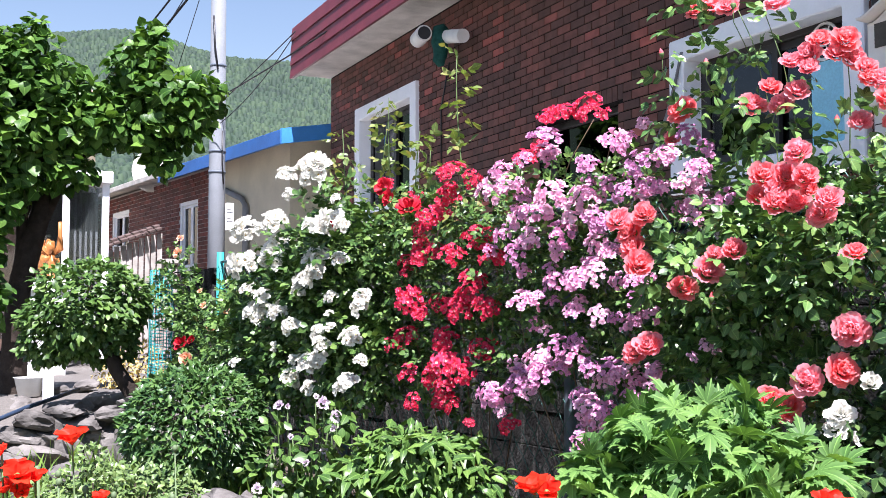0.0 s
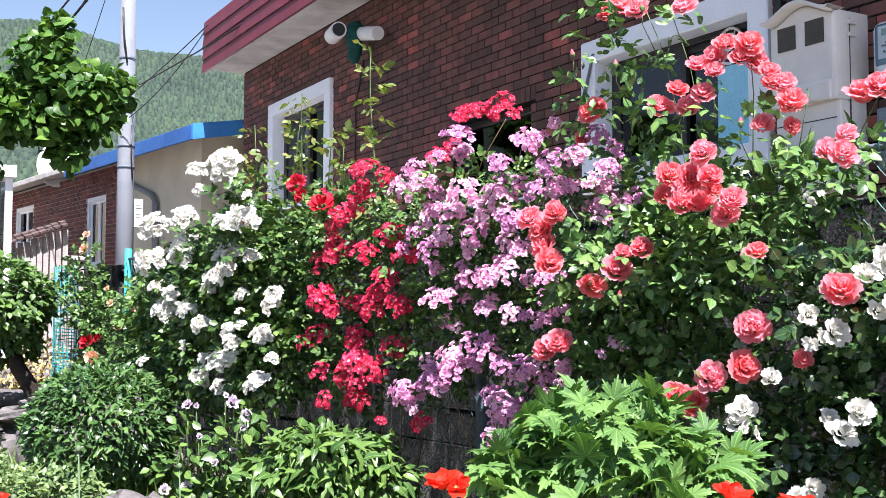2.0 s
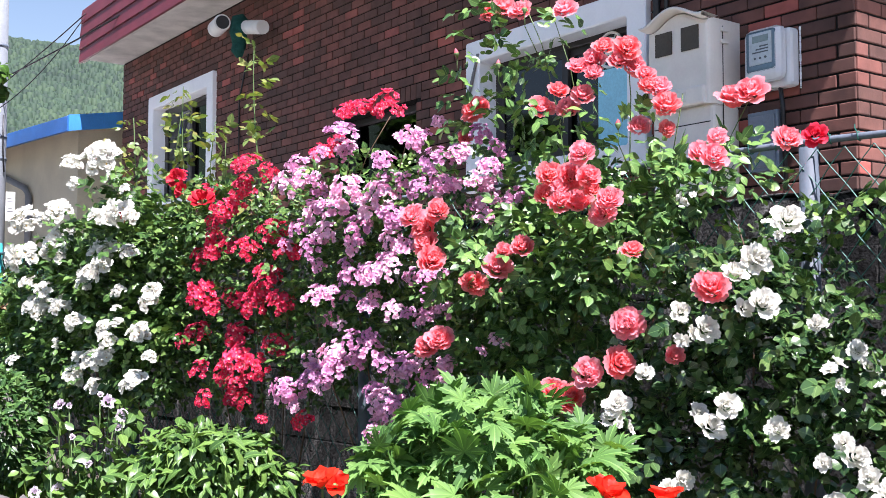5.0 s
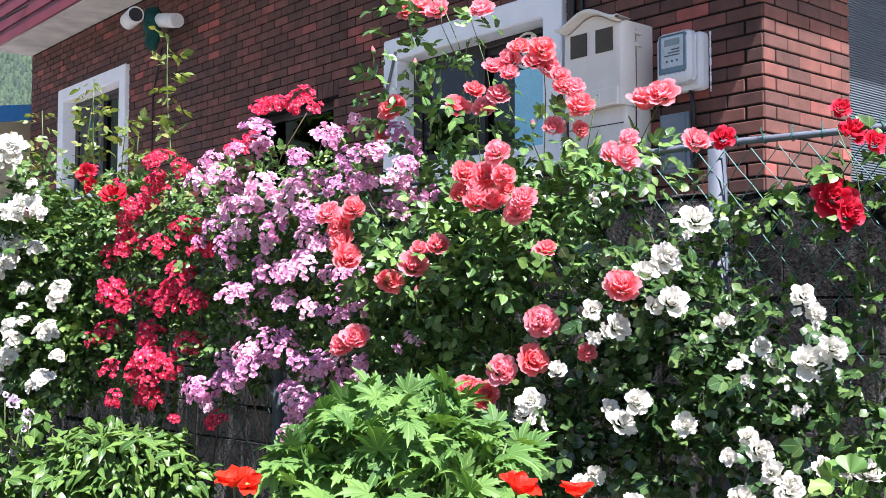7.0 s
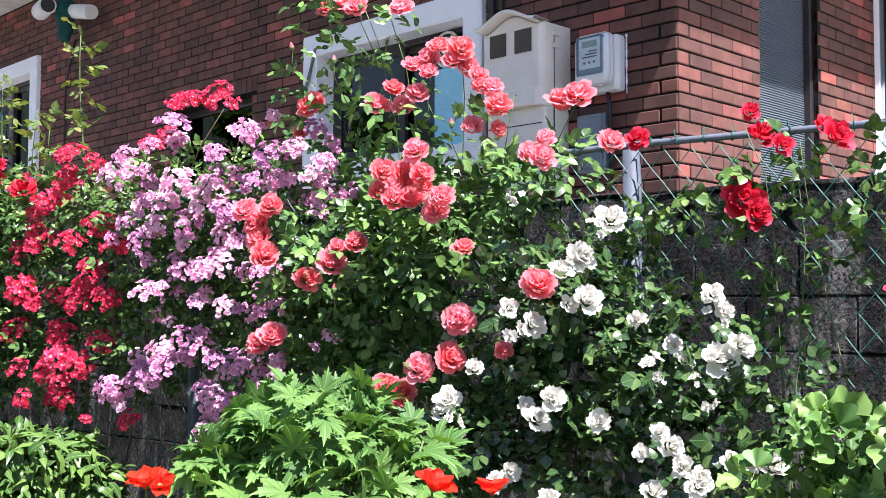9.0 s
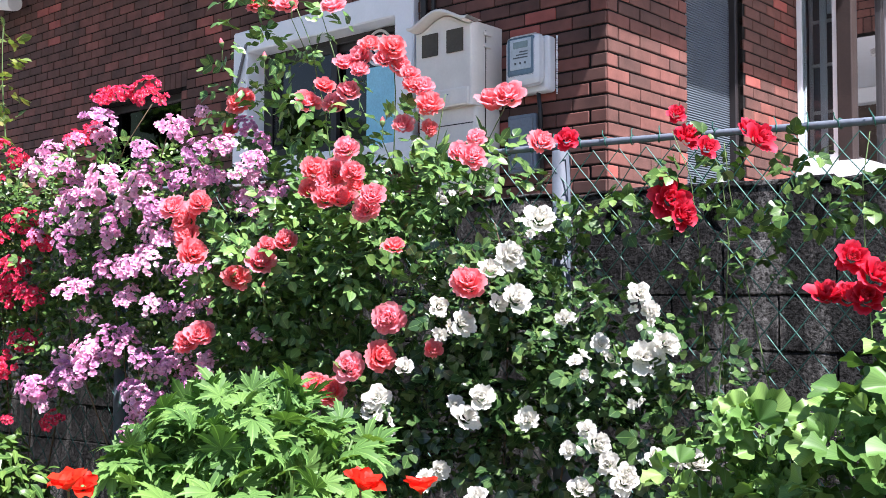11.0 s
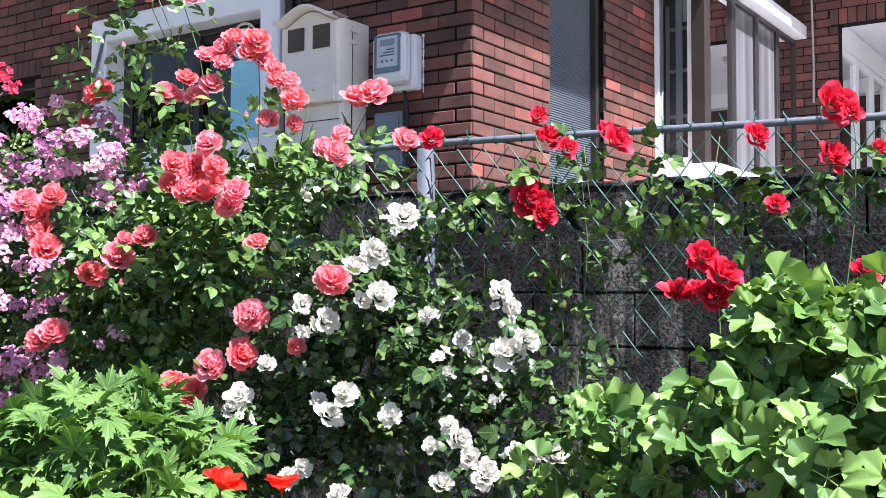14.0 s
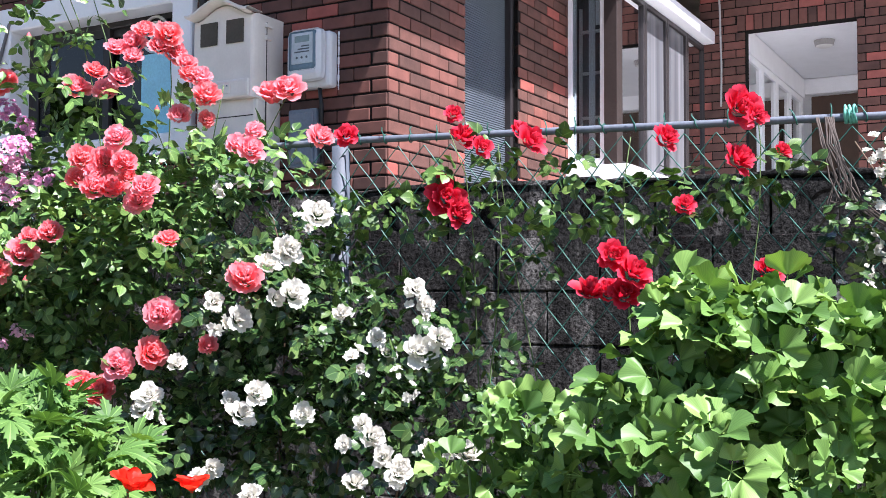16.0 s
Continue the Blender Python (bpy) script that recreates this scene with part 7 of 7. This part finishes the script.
STONES_A = [(0.66, 8.98, 0.45, 0.264), (0.49, 8.99, 0.57, 0.216), (0.87, 8.96, 0.39, 0.168), (1.03, 8.94, 0.67, 0.192), (1.27, 8.91, 0.72, 0.192), (0.90, 8.95, 0.79, 0.168), (1.36, 9.91, 0.77, 0.240), (0.66, 8.98, 0.70, 0.192), (1.21, 10.43, 0.87, 0.140), (0.95, 10.46, 0.81, 0.168), (0.41, 7.99, 0.53, 0.150), (0.76, 7.46, 0.49, 0.120), (1.16, 8.92, 0.57, 0.120), (0.78, 8.97, 0.58, 0.120), (1.60, 10.38, 0.77, 0.168), (1.38, 8.39, 0.83, 0.159), (0.59, 9.98, 0.73, 0.160)]
STONES_B = [(1.47, 6.02, 0.48, 0.149), (1.27, 5.86, 0.52, 0.096), (1.57, 5.79, 0.50, 0.096)]



def herb(name, label, category, masses, per, leaf, size, mat, up=0.6, shell=(0.3, 1.0), foot=None, stems=0, bend=0.25, spread=0.6, stem_mat=None, droop=0.2, kind="", tumble=0.35, lumps=0.16, sunny=0.7):
    """A leafy plant: stems fanning out from its foot and leaves over its masses."""
    x = sum(m[0] for m in masses) / len(masses)
    y = sum(m[1] for m in masses) / len(masses)
    fx, fy = foot or (x, y)
    z0 = ground_height(fx, fy)
    th = thing(name, label, category, (fx, fy, z0), kind=kind)
    P, D = in_mass(masses, per, shell, lumps=lumps)
    join_leaves("leaves", single(P, D, leaf, size, up, droop, spread, bend, tumble, sunny), mat, th)
    rng = random.Random(len(label))
    for k in range(stems):
        m = masses[k % len(masses)]
        tip = Vector((m[0] + rng.uniform(-0.6, 0.6) * m[3], m[1] + rng.uniform(-0.6, 0.6) * m[4], m[2] + rng.uniform(0, 0.6) * m[5]))
        base = Vector((fx + rng.uniform(-0.08, 0.08), fy + rng.uniform(-0.08, 0.08), z0 - 0.04))
        mid = base.lerp(tip, 0.55) + Vector((0, 0, 0.12 * (tip.z - base.z)))
        part("stem", tube(bmesh.new(), [base, base.lerp(mid, 0.5), mid, mid.lerp(tip, 0.5), tip], [0.009, 0.008, 0.007, 0.005, 0.003], 6), stem_mat or STEM, th)
    return th


herb("peony_bush", "leafy green peony bush past flowering at a wall foot", "shrub", PEONY_MASS + [(2.0, 4.6, 0.5, 0.3, 0.3, 0.25)], 1350, PEONY, 0.075, PEONY_LEAF, 0.9, (0.55, 1.0), stems=14, bend=0.6, droop=0.4, spread=0.75)
herb("lobed_leaf_plant", "bushy plant with large bright green toothed palmate leaves", "plant", LOBED_MASS + [(1.8, 2.27, 0.8, 0.34, 0.34, 0.2)], 640, LOBED, 0.074, LOBED_LEAF, 1.3, (0.55, 1.05), stems=16, bend=0.2, spread=0.5, droop=0.05, sunny=0.45)
def ginkgo(name, label, masses, per, size, stems):
    """A low ginkgo: upright shoots with whorls of fan leaves along them."""
    th = herb(name, label, "shrub", masses, 30, FANS[0], size * 0.8, GINKGO_LEAF, 0.5, (0.4, 1.0), stems=stems, droop=-0.7)
    P, D = in_mass(masses, per, (0.62, 1.0), None, (-0.5, -0.6, 0.3))
    join_leaves("foliage", rosettes(P, D, FANS, size), GINKGO_LEAF, th, "fan-shaped pleated leaves")


ginkgo("ginkgo_shrub", "low ginkgo shrub with fan-shaped bright green leaves", GINKGO_MASS + [(2.27, 0.5, 0.95, 0.32, 0.32, 0.25)], 185, 0.080, 18)
ginkgo("ginkgo_sapling", "small ginkgo sapling with fan-shaped leaves by the fence", GINKGO_SMALL + [(2.24, 1.0, 0.95, 0.12, 0.12, 0.2)], 170, 0.076, 8)
herb("round_shrub", "dense round clipped shrub with narrow dark green leaves", "shrub", ROUND_MASS, 4600, LAUREL, 0.056, BUSH_LEAF, 0.7, (0.90, 1.0), stems=9, bend=0.4, lumps=0.04, stem_mat=BARK, droop=0.1)
herb("box_hedge", "low clipped box hedge with tiny light green leaves", "hedge", BOX_MASS + [(0.7, 4.75, 0.5, 0.35, 0.3, 0.3)], 3600, SMALL, 0.03, BOX_LEAF, 0.8, (0.7, 1.0), stems=10, stem_mat=BARK)
herb("golden_shrub", "small rounded shrub with golden yellow foliage", "shrub", GOLD_MASS, 1100, SMALL, 0.05, GOLD_LEAF, 0.7, (0.6, 1.0), stems=5, stem_mat=BARK)
mauve = herb("mauve_rose_bush", "low rose bush with pale mauve flowers", "rose bush", MAUVE_MASS + [(1.65, 5.22, 0.45, 0.25, 0.15, 0.25)], 330, OVATE, 0.062, PEONY_LEAF, 0.7, (0.3, 1.0), stems=10)
MAUVE_ROSES = [full_rose("rose_bloom", MAUVE, 200 + i, (4, 5, 6), 0.9 + 0.1 * i, 0.1) for i in range(3)]
rng = random.Random(15)
for x, y, z, r in MAUVE_BLOOMS:
    ob = new("rose_bloom", MAUVE_ROSES[rng.randrange(3)])
    ob.parent = mauve
    bpy_inverse(ob, mauve)
    d = Vector((-0.3 + rng.uniform(-0.4, 0.4), -0.9, 0.5 + rng.uniform(-0.3, 0.3)))
    ob.matrix_basis = Matrix.Translation((x, y, z)) @ d.to_track_quat("Z", "Y").to_matrix().to_4x4() @ Matrix.Scale(r * 0.85, 4)
    part("flower_stalk", tube(bmesh.new(), [(x, y + 0.01, z - 0.01), (x + 0.01, y + 0.03, z - 0.12), (1.65 + (x - 1.65) * 0.6, 5.22, 0.45)], [0.003, 0.004, 0.005], 5), STEM, mauve)

# trained dome tree
dome = thing("dome_tree", "small tree trimmed to a dome on a leaning trunk", "tree", (1.42, 8.8, ground_height(1.42, 8.8)))
P, D = in_mass(DOME_MASS, 2000, (0.75, 1.02))
join_leaves("crown", single(P, D, OVATE, 0.060, 0.7, 0.25, 0.6, 0.35), SHRUB_LEAF, dome, "dense mid-green crown")
part("trunk", tube(bmesh.new(), [(1.46, 8.8, 0.1), (1.40, 8.8, 0.86), (1.25, 8.82, 1.1), (1.2, 8.84, 1.25)], [0.085, 0.07, 0.06, 0.055], 12), BARK, dome)
for pts in ([(1.2, 8.84, 1.22), (1.07, 8.86, 1.4), (0.85, 8.9, 1.55)], [(1.2, 8.84, 1.22), (1.31, 8.84, 1.4), (1.35, 8.88, 1.65)], [(1.2, 8.84, 1.2), (1.15, 8.9, 1.5), (1.05, 8.94, 1.8)]):
    part("limb", tube(bmesh.new(), pts, [0.045, 0.03, 0.012], 8), BARK, dome)

# broad-leaved tree
tree = thing("broadleaf_tree", "broad-leaved tree with large bright green heart-shaped leaves", "tree", (0.50, 10.50, -0.22))
P, D = in_mass(TREE_MASS, 560, (0.3, 1.05))
join_leaves("crown", single(P, D, ROUND, 0.098, 0.65, 0.35, 0.8, 0.35, 0.5), TREE_LEAF, tree, "loose crown of large leaves")
part("trunk", tube(bmesh.new(), [(0.55, 10.50, -0.35), (0.57, 10.50, 0.79), (0.61, 10.49, 1.75), (0.69, 10.48, 2.19), (0.78, 10.47, 2.46), (0.81, 10.47, 2.80)], [0.17, 0.125, 0.105, 0.095, 0.085, 0.07], 14), BARK, tree)
for pts, r in (([(0.66, 10.50, 1.75), (0.81, 10.46, 2.40), (1.05, 10.45, 2.93), (1.40, 10.41, 3.23), (1.90, 10.33, 3.48)], 0.06), ([(0.61, 10.49, 1.65), (0.63, 10.48, 2.2), (0.60, 10.47, 2.9), (0.70, 10.47, 3.3), (0.66, 10.47, 3.75)], 0.07), ([(0.66, 10.47, 2.53), (0.26, 10.50, 3.06), (0.00, 10.50, 3.45)], 0.05), ([(1.40, 10.41, 3.23), (1.57, 10.37, 3.58), (1.64, 10.37, 4.17)], 0.025), ([(1.71, 10.37, 3.39), (2.10, 10.29, 3.58), (2.36, 10.24, 3.72)], 0.02), ([(0.50, 10.53, 0.43), (0.39, 10.63, 1.62), (0.26, 10.63, 2.67)], 0.06)):
    k = len(pts) - 1
    part("limb", tube(bmesh.new(), pts, [r * (1 - 0.75 * i / k) for i in range(k + 1)], 8), BARK, tree)

# poppies
def poppy_mesh(seed):
    rng = random.Random(seed)
    b = bmesh.new()
    for i in range(4):
        petal_patch(b, i * math.tau / 4 + 0.2 * (i % 2), 0.05, 1.0, 1.15, radians(34 + 14 * (i % 2)), radians(34), 0.12, 0.02 * (i % 2), 7, 5, 0, 0.09, rng)
    k = len(b.faces)
    bmesh.ops.create_icosphere(b, subdivisions=2, radius=0.17, matrix=pose(0, 0, 0.2))
    for f in b.faces:
        if len(f.verts) == 3:
            f.material_index = 1
    return mesh_of("petals", b, [POPPY, STEM], True)


POPPY_MESH = [poppy_mesh(i) for i in range(3)]
rng = random.Random(31)
for x, y, z, r in POPPIES + POPPIES_NEAR:
    g = ground_height(x, y)
    th = thing("poppy", "bright orange-red poppy on a thin green stalk", "flower", (x, y, g), group="poppies in the bed")
    ob = new("petals", POPPY_MESH[rng.randrange(3)])
    ob.parent = th
    bpy_inverse(ob, th)
    d = Vector((rng.uniform(-0.5, 0.3), rng.uniform(-0.7, 0.0), 0.9))
    ob.matrix_basis = Matrix.Translation((x, y, z - r * 0.3)) @ d.to_track_quat("Z", "Y").to_matrix().to_4x4() @ Matrix.Scale(r * 1.15, 4)
    part("stalk", tube(bmesh.new(), [(x + 0.05, y + 0.03, g - 0.02), (x + 0.03, y, g + (z - g) * 0.5), (x, y, z - r * 0.3)], [0.004, 0.0035, 0.003], 6), STEM, th)
pods = thing("poppy_seed_heads", "pale green poppy seed heads on bare stalks", "plant", (0.6, 4.2, 0.0), kind="stuff")
for k in range(16):
    x, y = (rng.uniform(0.25, 1.0), rng.uniform(4.0, 4.5)) if k < 12 else (rng.uniform(1.2, 1.5), rng.uniform(4.6, 4.9))
    z = rng.uniform(0.75, 0.98) if k < 12 else rng.uniform(0.7, 0.85)
    b = bmesh.new()
    tube(b, [(x + rng.uniform(-0.05, 0.05), y, 0), (x + rng.uniform(-0.03, 0.03), y, z * 0.5), (x, y, z)], [0.004, 0.003, 0.003], 5)
    bmesh.ops.create_icosphere(b, subdivisions=2, radius=0.012, matrix=pose(x, y, z + 0.012) @ Matrix.Diagonal((1, 1, 1.3, 1)))
    part("seed_head", b, plain("pale_pod", (0.13, 0.19, 0.09), 0.7) if k == 0 else pods.children[0].data.materials[0], pods, smooth=True)

# grass and low weeds
NB_G = 5200
gx = NPR.uniform(-0.6, 3.2, NB_G)
gy = NPR.uniform(1.2, 8.6, NB_G)
gx = np.where(gx > 3.15 - 0.137 * (gy - 2.1), gx - 1.0, gx)
keep = (gx ** 2 + gy ** 2) > 3.2
gx, gy = gx[keep], gy[keep]
gz = np.array([ground_height(a, c) for a, c in zip(gx, gy)])
n = len(gx)
lean = unit(np.stack([NPR.normal(0, 0.35, n), NPR.normal(0, 0.35, n), np.ones(n)], 1))
V, F, T = scatter(*blade([0.02, 0.03, 0.024, 0.0], 0.3), np.stack([gx, gy, gz - 0.01], 1), lean, NPR.normal(size=(n, 3)), NPR.uniform(0.12, 0.42, n), 0.35)
grass_ob = new("grass", raw("grass", V.tolist(), [t for f in F for t in f.tolist()], GRASS))
tagged(grass_ob, "loose green grass and weeds between garden plants", "grass", kind="stuff")

# ---- rockery ----
def boulder(seed, flat):
    b = bmesh.new()
    bmesh.ops.create_icosphere(b, subdivisions=3, radius=1)
    for v in b.verts:
        p = v.co.copy()
        q = 1 + 0.28 * noise.noise(p * 1.3 + Vector((seed, 0, 0))) + 0.12 * noise.noise(p * 3.4 + Vector((0, seed, 0)))
        for ax in (Vector((1, 0.3, 0.2)).normalized(), Vector((-0.3, 1, 0.1)).normalized(), Vector((0.2, -0.4, 1)).normalized()):
            h = p.dot(ax)
            if abs(h) > 0.62:
                p -= ax * (h - math.copysign(0.62, h)) * 0.8
        v.co = Vector((p.x * q, p.y * q, p.z * q * flat))
    return mesh_of("rock", b, STONE)


ROCKS = [boulder(i * 3.7, 0.5 + 0.08 * (i % 3)) for i in range(5)]
rng = random.Random(77)
for i, (x, y, z, r) in enumerate(STONES_A + STONES_B):
    ob = new("rock", ROCKS[i % 5])
    ob.matrix_basis = Matrix.Translation((x, y, z)) @ pose(0, 0, 0, rng.uniform(-14, 14), rng.uniform(-14, 14), rng.uniform(0, 360)) @ Matrix.Diagonal((r * 1.25, r * 1.1, r * 0.72, 1))
    tagged(ob, "angular pale grey rock in the garden rockery", "rock", "rockery stones")
    g = ground_height(x, y)
    if z - 0.4 * r > g + 0.02:
        o2 = new("rock", ROCKS[(i + 2) % 5])
        hh = (z - 0.3 * r - g) / 2 + 0.06
        o2.matrix_basis = Matrix.Translation((x, y + 0.05, g + hh - 0.06)) @ Matrix.Diagonal((r * 1.2, r * 1.1, hh * 1.9, 1))
        tagged(o2, "dark shaded rock at the base of the rockery", "rock", "rockery stones")

b = bmesh.new()
prof = [(0.11, 0.0), (0.15, 0.16), (0.165, 0.17), (0.15, 0.165), (0.10, 0.02)]
rings = [[b.verts.new((0.70 + r * 0.85 * math.cos(k * math.tau / 24), 10.2 + r * 0.8 * math.sin(k * math.tau / 24), 0.80 + h)) for k in range(24)] for r, h in prof]
for r0, r1 in zip(rings, rings[1:]):
    for k in range(24):
        b.faces.new((r0[k], r0[(k + 1) % 24], r1[(k + 1) % 24], r1[k]))
b.faces.new(rings[0][::-1])
b.faces.new(rings[-1])
solo("basin", b, PVC, "white plastic basin on the stone terrace", "basin", True)
b = bmesh.new()
box(b, (0.80, 10.0, 0.7), (0.89, 10.09, 1.75), None, 0.006)
solo("white_post", b, WHITE_PAINT, "short white painted post behind the rockery", "post")
b = bmesh.new()
tube(b, [(0.2, 8.6, 0.70), (0.40, 8.79, 0.74), (0.6, 9.0, 0.80), (0.85, 9.4, 0.84), (1.07, 9.74, 0.88)], 0.018, 10)
solo("hose", b, plain("dark_blue_hose", (0.03, 0.05, 0.09), 0.4), "dark blue garden hose lying over rocks", "hose")

# rolled teal netting by the far post
b = bmesh.new()
for k in range(20):
    a = k * math.tau / 20
    tube(b, [(1.72 + 0.10 * math.cos(a) + 0.01 * math.sin(z * 9 + k), 9.5 + 0.10 * math.sin(a), z) for z in (0.75, 1.0, 1.3, 1.6, 1.92)], 0.0035, 4)
for i in range(40):
    z = 0.78 + 0.029 * i
    tube(b, [(1.72 + 0.10 * math.cos(a), 9.5 + 0.10 * math.sin(a), z + 0.006 * math.sin(3 * a + i)) for a in [q * math.tau / 16 for q in range(17)]], 0.003, 4, False)
solo("netting_roll", b, TEAL, "upright roll of teal plastic garden netting", "netting")
